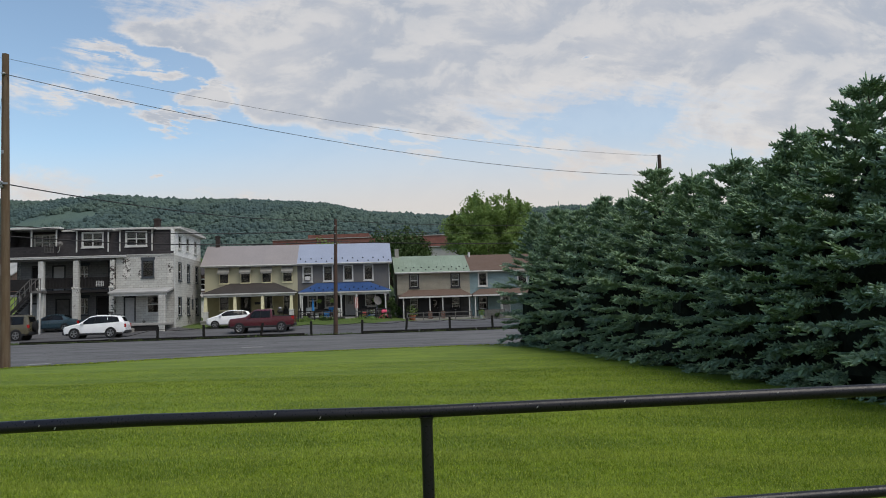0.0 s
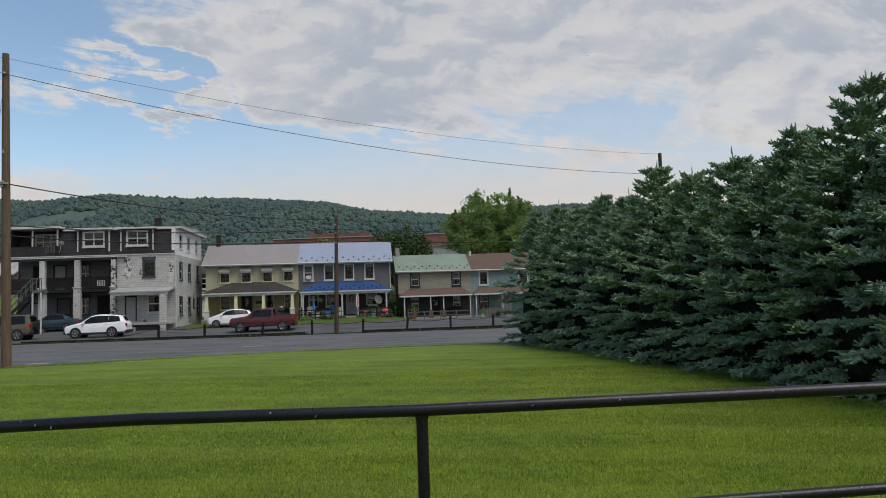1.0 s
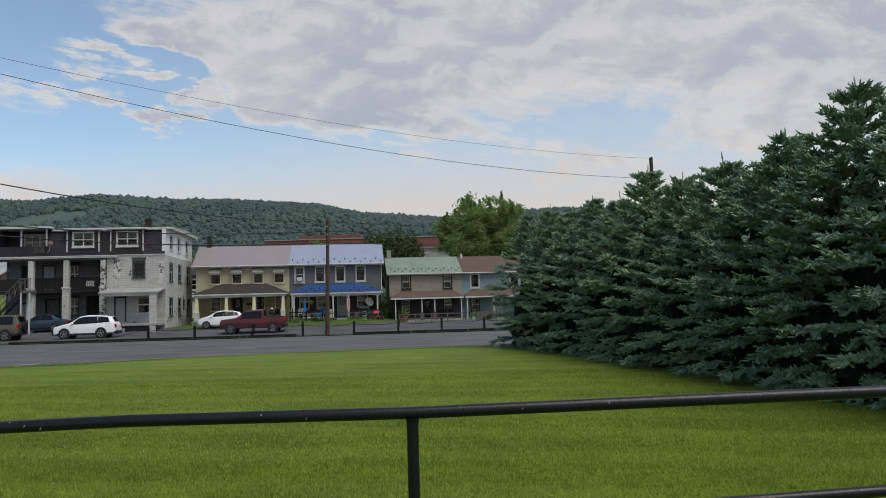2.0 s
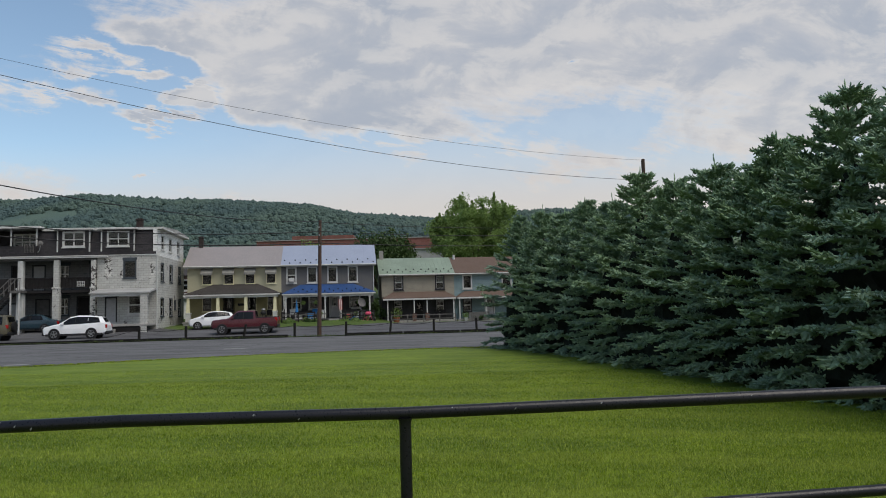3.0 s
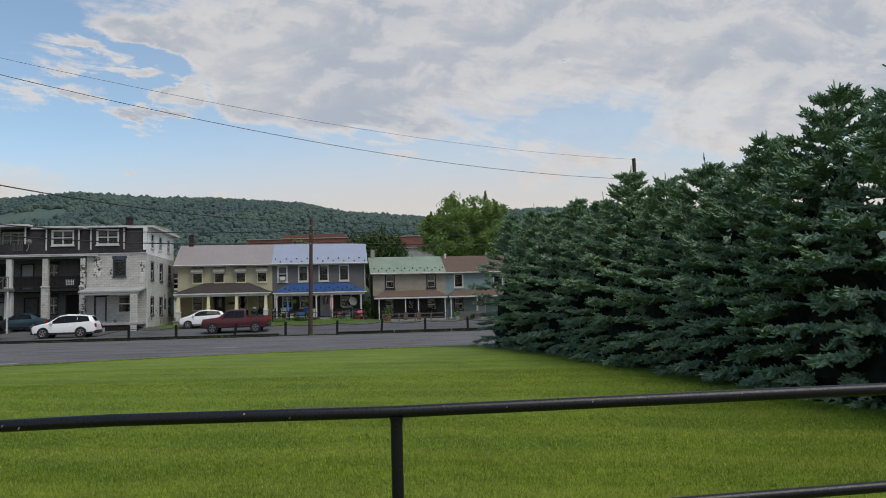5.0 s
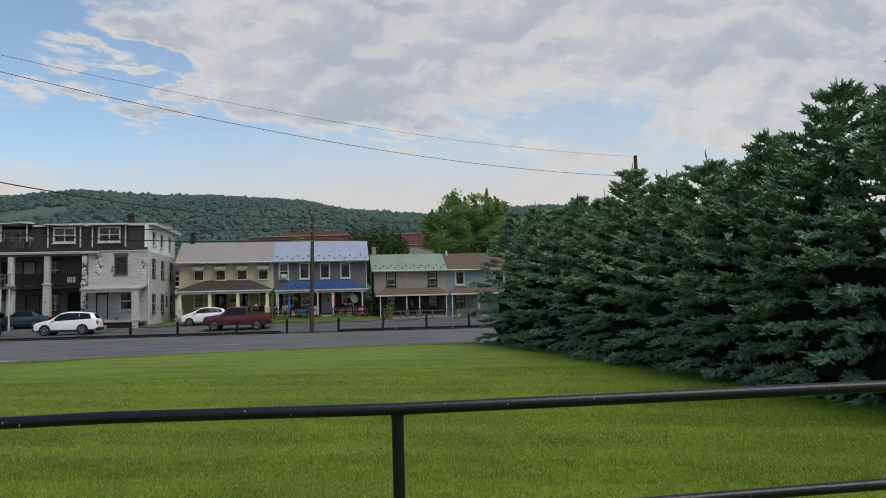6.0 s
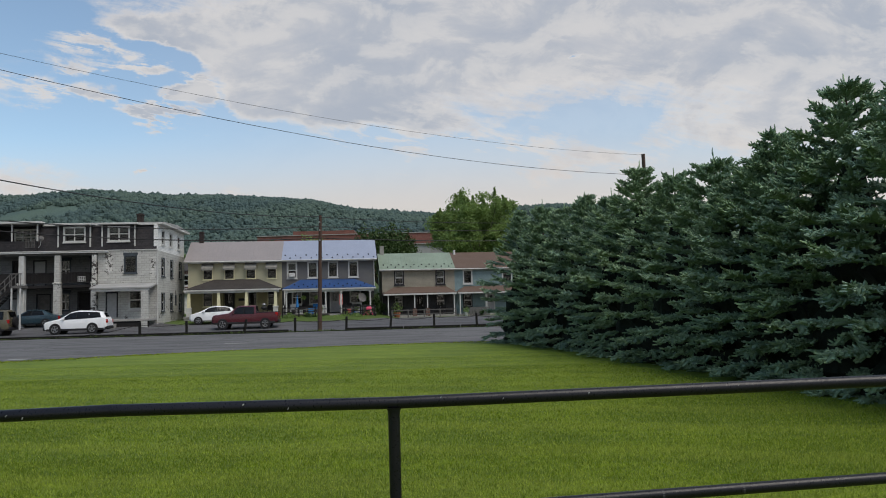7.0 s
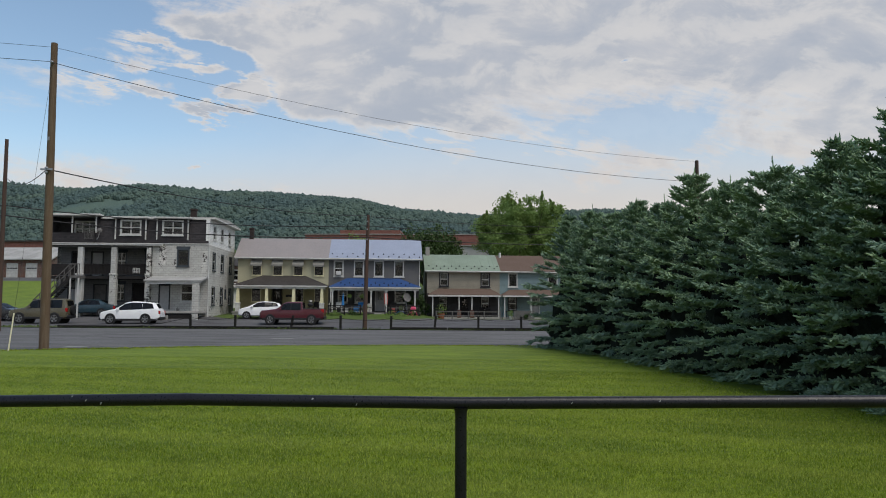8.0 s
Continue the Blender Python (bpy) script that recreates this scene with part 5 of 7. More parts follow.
# small front porch
part("porch_roof", prism(((-1.95, 2.98), (0.0, 3.35), (0.0, 3.20), (-1.95, 2.86)), -4.72, -0.02, axis="x"), FLAT_ROOF, A)
part("porch_beam", box(-4.60, -0.12, -1.85, -1.70, 2.66, 2.86, None, 0.02), WHITE_TRIM, A)
pc = box(-0.75, -0.22, -1.92, -1.45, -0.35, 2.66, None, 0.03)
part("porch_column", pc, WHITE_BLOCK, A)
part("porch_floor", box(-4.7, -0.05, -1.95, -0.01, 0.22, 0.42, None, 0.02), CONCRETE, A)
part("porch_skirt", box(-4.6, -0.15, -1.85, -1.75, -0.6, 0.22), DARK_WOOD, A)
part("porch_step", box(-3.9, -2.6, -2.35, -1.96, -0.6, 0.05, None, 0.02), CONCRETE, A)
part("downspout", tube(((0.05, -0.06, 6.05), (0.05, -0.06, 2.0), (0.05, -0.06, -0.4)), 0.045, 8), WHITE_TRIM, A)
ch = box(-2.75, -2.28, 3.6, 4.1, 8.5, 9.72)
box(-2.80, -2.23, 3.55, 4.15, 9.56, 9.68, ch)
part("chimney", ch, CHIMNEY_BRICK, A)
dish = bmesh.new()
bmesh.ops.create_cone(dish, cap_ends=True, segments=16, radius1=0.22, radius2=0.09, depth=0.10, matrix=pose(-9.15, -0.35, 7.25, 70, 0, 20))
part("satellite_dish", dish, GREY_WOOD, A)
part("dish_arm", tube(((-9.15, -0.3, 7.2), (-9.3, -0.1, 6.7), (-9.5, 0.02, 6.5)), 0.025, 6), WHITE_TRIM, A)

# ---- brick outhouse seen through the gap beside the white building
def outhouse():
    h = thing("brick_outhouse", pose(-26.6, 80, 1.6, 0, 0, 6), "old red brick outhouse with a pale lean-to behind the houses", "outhouse")
    part("wall", pierced(-2.4, 2.4, -0.6, 4.6, 0.0, 0.3, [(-0.5, 0.4, 2.9, 4.0)]), RED_BRICK, h)
    window(h, -0.5, 0.4, 2.9, 4.0, 0.0, WHITE_TRIM, 0.08)
    for x in (-2.4, 2.1):
        part("side_wall", prism(((0.3, -0.6), (5.0, -0.6), (5.0, 4.6), (2.6, 5.7), (0.3, 4.6)), x, x + 0.3, axis="x"), RED_BRICK, h)
    part("back_wall", box(-2.1, 2.1, 4.7, 5.0, -0.6, 4.6), RED_BRICK, h)
    for y0, y1 in ((-0.3, 2.6), (5.3, 2.6)):
        part("roof", ribbed(-2.7, 2.7, y0, 4.5, y1, 5.8, 0.08), DARK_ROOF, h)
    lean = part("lean_to", box(-2.2, 2.3, -2.2, -0.005, -0.6, 2.0, None, 0.02), WHITE_SIDING, h, "pale sided lean-to")
    part("lean_to_roof", prism(((-2.5, 2.02), (-0.01, 2.55), (-0.01, 2.43), (-2.5, 1.92)), -2.4, 2.5, axis="x"), FLAT_ROOF, lean)


outhouse()

# ---- cream and grey double house
OB = (-21.43, 65.0)
duplex = thing("double_house", pose(OB[0], OB[1], 1.15, 0, 0, 7), "cream and grey stucco double house with metal roofs and porches", "house")
B = duplex
BX0, BX1, DIV, BY, EAVE, RIDGE, BD = -0.46, 16.65, 8.03, 2.2, 5.08, 7.12, 8.2
cream_holes = [(x, x + 0.80, 3.37, 4.36) for x in (0.90, 2.84, 4.78, 6.70)] + [(2.80, 3.66, 0.02, 2.10), (0.90, 1.70, 0.88, 2.12), (4.96, 5.7, 0.88, 2.1), (6.75, 7.45, 0.88, 2.1)]
grey_holes = [(x + 0.10, x + 0.84, 3.38, 4.70) for x in (8.50, 10.42, 12.32, 14.24)] + [(12.55, 13.35, 0.02, 2.05), (9.0, 9.8, 0.85, 2.1), (10.6, 11.4, 0.85, 2.1), (14.4, 15.3, 0.85, 2.1)]
part("front_wall", pierced(BX0, DIV, -0.1, EAVE, BY, BY + 0.28, cream_holes), CREAM_STUCCO, B)
part("front_wall", pierced(DIV, BX1, -0.1, EAVE, BY, BY + 0.28, grey_holes), GREY_STUCCO, B)
# Facings darker than the walls above: porch shade put into their colour.
part("porch_wall_facing", pierced(BX0 + 0.02, DIV - 0.02, -0.05, 2.5, BY - 0.03, BY, cream_holes), YELLOW_STUCCO, B, "yellow painted wall under the porch")
part("porch_wall_facing", pierced(DIV + 0.02, BX1 - 0.02, -0.05, 2.4, BY - 0.03, BY, grey_holes), PORCH_SHADE_GREY, B, "wall under the porch, its shade put into a dark grey")
gable_shell(B, BX0, BX1, BY, BD, -0.1, EAVE, RIDGE, (CREAM_STUCCO, GREY_STUCCO), -0.9)
ym = (BY + BD) / 2
for xa, xb, m in ((BX0 - 0.32, DIV, GREY_METAL), (DIV, BX1 + 0.3, BLUE_METAL)):
    r = part("roof", ribbed(xa, xb, BY - 0.4, EAVE - 0.08, ym, RIDGE, 0.06), m, B)
    ribs(r, xa, xb, BY - 0.4, EAVE - 0.08, ym, RIDGE, 0.42, m, 0.018)
    part("roof_back", ribbed(xa, xb, BD + 0.4, EAVE - 0.08, ym, RIDGE, 0.06), m, B)
    part("fascia", box(xa, xb, BY - 0.44, BY - 0.40, EAVE - 0.26, EAVE - 0.09), WHITE_TRIM, B)
    part("gutter", tube(((xa, BY - 0.50, EAVE - 0.13), ((xa + xb) / 2, BY - 0.50, EAVE - 0.14), (xb, BY - 0.50, EAVE - 0.15)), 0.06, 8), WHITE_TRIM, B)
    if m is BLUE_METAL:
        snow_guards(r, xa, xb, BY - 0.4, EAVE - 0.08, ym, RIDGE, (0.06, 0.20), 0.98, DARK_TRIM)
part("soffit", box(BX0 - 0.3, BX1 + 0.28, BY - 0.40, BY, EAVE - 0.24, EAVE - 0.20), WHITE_TRIM, B)
AWN = material("ribbed_awning", (0.22, 0.215, 0.195), 0.6, 0.4, 5.0)
for x in (0.90, 2.84, 4.78, 6.70):
    w = window(B, x, x + 0.80, 3.37, 4.36, BY, CREAM_POST, 0.05, sash=DARK_TRIM, blind=0.0)
    part("awning", prism(((BY - 0.55, 4.36), (BY - 0.55, 4.22), (BY - 0.02, 4.78), (BY - 0.02, 4.86)), x - 0.12, x + 0.92, axis="x"), AWN, w)
    part("awning_valance", box(x - 0.12, x + 0.92, BY - 0.58, BY - 0.555, 4.16, 4.36), AWN, w)
    part("awning_top", box(x - 0.14, x + 0.94, BY - 0.10, BY - 0.01, 4.86, 4.92), DARK_TRIM, w)
for i, x in enumerate((8.50, 10.42, 12.32, 14.24)):
    w = window(B, x + 0.10, x + 0.84, 3.38, 4.70, BY, WHITE_TRIM, 0.11, sash=WHITE_TRIM if i < 1 else DARK_TRIM, blind=(0.45, 0.5, 0.15, 0.2)[i])
    if i == 0:
        part("air_conditioner", box(x + 0.22, x + 0.74, BY - 0.32, BY + 0.1, 3.42, 3.78, None, 0.02), WHITE_TRIM, w)
door(B, 2.80, 3.66, 0.02, 2.10, BY, DARK_TRIM, DARK_WOOD, True)
door(B, 12.55, 13.35, 0.02, 2.05, BY - 0.03, WHITE_TRIM, GREY_DOOR, True)
for x0, x1 in ((0.90, 1.70), (4.96, 5.7), (6.75, 7.45)):
    window(B, x0, x1, 0.88, 2.11, BY - 0.03, CREAM_POST, 0.05, sash=DARK_TRIM, blind=0.0)
for x0, x1 in ((9.0, 9.8), (10.6, 11.4), (14.4, 15.3)):
    window(B, x0, x1, 0.85, 2.1, BY - 0.03, WHITE_TRIM, 0.08, blind=0.4)
part("sign_board", box(4.06, 4.72, BY - 0.09, BY - 0.035, 1.30, 1.52), DARK_TRIM, B)
part("porch_roof", hip_roof(-0.36, 8.12, 1.85, 5.85, -0.25, BY - 0.005, 2.36, 3.32), DARK_ROOF, B)
pr = part("porch_roof", hip_roof(8.26, 16.72, 9.80, 14.75, -0.25, BY - 0.005, 2.26, 3.14), DEEP_BLUE, B)
snow_guards(pr, 9.0, 16.2, -0.25, 2.26, BY, 3.14, (0.12, 0.34), 0.8, DARK_TRIM)
for xa, xb, z in ((-0.36, 8.12, 2.32), (8.26, 16.72, 2.22)):
    part("porch_fascia", box(xa, xb, -0.28, -0.20, z - 0.12, z - 0.005), WHITE_TRIM, B)
    part("porch_beam", box(xa + 0.2, xb - 0.2, -0.10, 0.06, z - 0.32, z - 0.03), WHITE_TRIM, B)
    part("porch_ceiling", box(xa + 0.1, xb - 0.1, 0.07, BY - 0.035, z - 0.10, z - 0.05), GREY_WOOD, B)
part("porch_floor", box(-0.4, 8.1, -0.35, BY - 0.04, -0.18, -0.05), CONCRETE, B)
part("porch_floor", box(8.25, 16.7, -0.35, BY - 0.01, -0.22, -0.09), GREY_WOOD, B)
part("porch_skirt", box(-0.35, 8.05, -0.28, -0.18, -0.95, -0.19), CONCRETE, B)
part("porch_skirt", box(8.3, 16.65, -0.28, -0.18, -0.95, -0.23), DARK_WOOD, B)
for x in (0.05, 2.62, 5.05, 7.62):
    p = box(x - 0.20, x + 0.20, -0.22, 0.18, -0.05, 0.64, None, 0.015)
    box(x - 0.25, x + 0.25, -0.27, 0.23, 0.64, 0.74, p, 0.015)
    ped = part("pedestal", p, WHITE_TRIM, B)
    bm = bmesh.new()
    bmesh.ops.create_cone(bm, cap_ends=True, segments=4, radius1=0.21, radius2=0.155, depth=1.3, matrix=pose(x, -0.02, 1.39, 0, 0, 45))
    part("porch_column", bm, CREAM_POST, B)
for x in (8.58, 12.12, 13.52, 16.18):
    p = box(x - 0.065, x + 0.065, -0.10, 0.03, -0.09, 1.92, None, 0.012)
    box(x - 0.11, x + 0.11, -0.14, 0.07, 1.78, 1.90, p, 0.012)
    part("porch_post", p, WHITE_TRIM, B)
for a, b in ((8.3, 12.3), (13.4, 16.6)):
    part("porch_rail", box(a, b, -0.45, -0.37, 0.28, 0.37), GREY_WOOD, B)
    part("porch_rail", box(a, b, -0.45, -0.38, -0.15, -0.08), GREY_WOOD, B)
    k = a + 0.05
    while k < b:
        part("rail_post", box(k - 0.045, k + 0.045, -0.46, -0.36, -0.75, 0.5), GREY_WOOD, B)
        k += 1.02
for k in range(4):
    part("porch_step", box(12.45, 13.35, -0.62 - 0.30 * k, -0.36 - 0.30 * k, -0.85, -0.14 - 0.17 * k), CONCRETE, B)
ch = box(0.02, 0.42, ym - 0.2, ym + 0.2, RIDGE - 0.25, RIDGE + 1.0)
box(-0.02, 0.46, ym - 0.24, ym + 0.24, RIDGE + 0.85, RIDGE + 0.97, ch)
part("chimney", ch, CHIMNEY_BRICK, B)
part("downspout", tube(((BX1 + 0.02, BY - 0.06, EAVE - 0.2), (BX1 + 0.02, BY - 0.06, 2.4)), 0.04, 8), WHITE_TRIM, B)
part("downspout", tube(((8.42, -0.18, 2.1), (8.44, -0.16, 0.9), (8.30, -0.2, 0.6)), 0.05, 8), WHITE_TRIM, B)

# ---- tan and aqua row house
OC = (-4.45, 70.0)
row_house = thing("row_house", pose(OC[0], OC[1], 0.60, 0, 0, 7), "tan and aqua sided row house with green metal and brown roofs", "house")
C = row_house
CX1, CDIV, CE, CR, CD = 14.4, 7.12, 4.56, 6.32, 6.6
tan_holes = [(1.29, 2.02, 3.08, 4.30), (5.34, 6.06, 3.05, 4.27), (1.20, 1.95, 0.75, 1.95), (5.3, 6.05, 0.75, 1.95), (3.25, 4.0, 0.1, 1.95)]
aqua_holes = [(8.06, 8.80, 3.05, 4.22), (8.0, 8.75, 0.75, 1.95), (10.2, 11.0, 0.1, 2.0), (12.0, 12.8, 3.05, 4.22)]
part("front_wall", pierced(0.0, CDIV, 0.0, CE, 0.0, 0.28, tan_holes), TAN_SIDING, C)
part("front_wall", pierced(CDIV, CX1, 0.0, CE, 0.0, 0.28, aqua_holes), AQUA_SIDING, C)
# Added facing, dark grey in place of the shade under this porch.
part("porch_wall_facing", pierced(0.02, CDIV - 0.02, 0.05, 2.3, -0.03, 0.0, tan_holes), PORCH_SHADE_GREY, C, "wall under the porch, its shade put into a dark grey")
gable_shell(C, 0.0, CX1, 0.0, CD, 0.0, CE, CR, (TAN_SIDING, AQUA_SIDING), -0.7)
cm = CD / 2
r = part("roof", ribbed(-0.25, CDIV + 0.05, -0.35, CE - 0.06, cm, CR, 0.06), GREEN_METAL, C)
ribs(r, -0.25, CDIV + 0.05, -0.35, CE - 0.06, cm, CR, 0.42, GREEN_METAL, 0.018)
part("roof_back", ribbed(-0.25, CDIV + 0.05, CD + 0.35, CE - 0.06, cm, CR, 0.06), GREEN_METAL, C)
snow_guards(r, -0.1, CDIV, -0.35, CE - 0.06, cm, CR, (0.10, 0.24), 0.75, DARK_TRIM)
part("roof", ribbed(CDIV + 0.05, CX1 + 0.25, -0.35, CE - 0.05, cm, CR - 0.02, 0.06), BROWN_SHINGLE, C)
part("roof_back", ribbed(CDIV + 0.05, CX1 + 0.25, CD + 0.35, CE - 0.05, cm, CR - 0.02, 0.06), BROWN_SHINGLE, C)
part("gutter", tube(((-0.25, -0.43, CE - 0.12), (CX1 + 0.2, -0.43, CE - 0.16)), 0.06, 8), WHITE_TRIM, C)
part("soffit", box(-0.2, CX1 + 0.2, -0.35, 0.0, CE - 0.22, CE - 0.18), WHITE_TRIM, C)
for x0, x1, z0, z1, t in ((1.29, 2.02, 3.08, 4.30, DARK_TRIM), (5.34, 6.06, 3.05, 4.27, DARK_TRIM), (8.06, 8.80, 3.05, 4.22, WHITE_TRIM), (12.0, 12.8, 3.05, 4.22, WHITE_TRIM)):
    window(C, x0, x1, z0, z1, 0.0, t, 0.11, sash=WHITE_TRIM if t is DARK_TRIM else DARK_TRIM, blind=0.5 if t is DARK_TRIM else 0.0)
for x0, x1 in ((1.20, 1.95), (5.3, 6.05), (8.0, 8.75)):
    window(C, x0, x1, 0.75, 1.95, -0.03, DARK_TRIM, 0.08, sash=WHITE_TRIM, blind=0.2)
door(C, 3.25, 4.0, 0.1, 1.95, -0.03, DARK_TRIM, DARK_WOOD, True)
door(C, 10.2, 11.0, 0.1, 2.0, 0.0, WHITE_TRIM, GREY_DOOR, True)
part("porch_roof", hip_roof(0.0, 6.98, 1.1, 6.2, -1.9, -0.005, 2.16, 2.78), BROWN_SHINGLE, C)
part("porch_roof", hip_roof(7.10, CX1, 8.1, CX1 - 0.6, -1.9, -0.005, 2.14, 2.72), BROWN_SHINGLE, C)
for a, b in ((0.0, 6.98), (7.10, CX1)):
    part("porch_fascia", box(a, b, -1.94, -1.86, 1.97, 2.11), WHITE_TRIM, C)
    part("porch_ceiling", box(a + 0.1, b - 0.1, -1.85, -0.01, 1.98, 2.03), GREY_WOOD, C)
    part("porch_floor", box(a, b, -1.95, -0.01, -0.5, 0.05), CONCRETE, C)
for x in (0.45, 2.95, 4.18, 6.75, 7.32, 9.9, 12.6):
    part("porch_post", box(x - 0.05, x + 0.05, -1.80, -1.70, 0.05 if x < 2 or x > 5 else 0.72, 1.98, None, 0.01), WHITE_TRIM, C)
for x in (2.95, 4.18):
    p = box(x - 0.19, x + 0.19, -1.95, -1.55, -0.05, 0.66)
    part("pedestal", p, RED_BRICK, C)
for a, b in ((0.5, 2.75), (4.38, 6.7), (7.4, 9.8)):
    part("porch_rail", box(a, b, -1.80, -1.73, 0.56, 0.62), DARK_WOOD, C)
    k = a + 0.1
    while k < b:
        part("baluster", box(k - 0.018, k + 0.018, -1.79, -1.75, 0.05, 0.56), DARK_WOOD, C)
        k += 0.16
part("chimney", box(0.02, 0.42, cm - 0.25, cm + 0.25, CR - 0.3, CR + 0.75), CONCRETE, C)
part("roof_vent", tube(((7.6, cm - 0.4, CR - 0.35), (7.6, cm - 0.4, CR + 0.22)), 0.12, 10), WHITE_TRIM, C)

# ---- brick works behind the roofs, garages on the rise
def brick_hall():
    h = thing("brick_factory", pose(0, 0, 0), "long flat-roofed red brick factory behind the houses", "factory")
    z = 7.2
    part("wall", pierced(-30.6, 2.0, z, 14.75, 130.0, 130.4, [(x, x + 1.3, 13.0, 13.75) for x in (-26.2, -22.4, -16.9)]), FAR_BRICK, h)
    part("wall", box(-24.2, -13.2, 129.9, 140, 14.75, 15.55), FAR_BRICK, h, "raised brick parapet")
    part("side_wall", box(-30.6, -30.2, 130.4, 150, z, 14.75), FAR_BRICK, h)
    part("side_wall", box(1.6, 2.0, 130.4, 150, z, 14.75), FAR_BRICK, h)
    part("roof", box(-30.7, 2.1, 130.4, 150, 14.5, 14.74), DARK_ROOF, h)
    part("coping", box(-30.75, 2.15, 129.85, 130.45, 14.76, 14.9), CONCRETE, h)
    for x in (-26.2, -22.4, -16.9):
        part("window", box(x, x + 1.3, 130.15, 130.25, 13.0, 13.75), PANE, h)
    w = thing("white_warehouse", pose(0, 0, 0), "low white walled warehouse before the brick factory", "warehouse")
    part("wall", box(-3.4, 9.0, 118, 118.3, 6.0, 11.65), FLAT_ROOF, w)
    part("side_wall", box(-3.4, -3.1, 118.3, 127, 6.0, 11.65), FLAT_ROOF, w)
    part("roof", prism(((117.7, 11.65), (127, 11.95), (127, 12.05), (117.7, 11.75)), -3.6, 9.2, axis="x"), FLAT_ROOF, w)


brick_hall()


def garages():
    g = thing("garage_block", pose(-66.0, 121, 6.4, 0, 0, -3), "red brick garage block with white doors and pale roof", "garage")
    part("wall", pierced(-24, -6.6, -0.3, 3.3, 0, 0.3, [(x, x + 2.2, 0.0, 2.5) for x in (-22.3, -18.6, -14.95, -11.4)]), RED_BRICK, g)
    part("roof", prism(((-0.5, 3.2), (4.5, 5.6), (9.5, 3.2), (9.5, 3.0), (4.5, 5.3), (-0.5, 3.0)), -24.3, -6.3, axis="x"), FLAT_ROOF, g)
    part("side_wall", prism(((0.3, -0.3), (9.2, -0.3), (9.2, 3.0), (4.5, 5.2), (0.3, 3.1)), -6.9, -6.6, axis="x"), RED_BRICK, g)
    part("back_wall", box(-24, -6.9, 9.0, 9.2, -0.3, 3.0), RED_BRICK, g)
    for x in (-22.3, -18.6, -14.95, -11.4):
        d = part("garage_door", box(x, x + 2.2, 0.1, 0.18, 0, 2.5), WHITE_TRIM, g)
        for k in range(3):
            part("door_rib", box(x, x + 2.2, 0.07, 0.1, 0.6 * (k + 1), 0.6 * (k + 1) + 0.04), GREY_DOOR, d)
        for k in range(4):
            part("pane", box(x + 0.2 + 0.48 * k, x + 0.55 + 0.48 * k, 0.085, 0.1, 1.45, 1.7), DARK_TRIM, d)
    f = thing("brick_shed", pose(-66, 140, 7.0, 0, 0, -3), "long low brick building behind the garages", "building")
    part("wall", box(-34, -6, 0, 9, -0.5, 7.4), FAR_BRICK, f)
    part("roof", box(-34.3, -5.7, -0.3, 9.3, 7.41, 7.65), DARK_ROOF, f)


garages()
sheet("yard_asphalt", np.linspace(-96, -60, 19), np.linspace(113.5, 121, 6), LOT, 0.03, "grey asphalt apron before the garages", "pavement")

# ---------------------------------------------------------------- parked cars
def car_paint(name, color, rough=0.28):
    m = material(name, color, rough, 0.08, 1.0, 60.0, 0.0, spec=0.5)
    b = next(k for k in m.node_tree.nodes if k.type == "BSDF_PRINCIPLED")
    b.inputs["Coat Weight"].default_value = 0.25
    b.inputs["Coat Roughness"].default_value = 0.06
    return m


CAR_GLASS = glass_material("car_glass", (0.012, 0.014, 0.016), 0.05)
RUBBER = material("tyre_rubber", (0.016, 0.016, 0.017), 0.85, 0.2)
ALLOY = material("alloy_rim", (0.22, 0.225, 0.235), 0.4, 0.15, metal=0.6)
BLACK_PLASTIC = material("black_plastic", (0.022, 0.022, 0.024), 0.6, 0.2)
HEADLAMP = material("clear_lamp", (0.55, 0.57, 0.60), 0.15, 0.1, bump=0.0)
TAILLAMP = material("red_lamp", (0.32, 0.012, 0.012), 0.2, 0.1, bump=0.0)


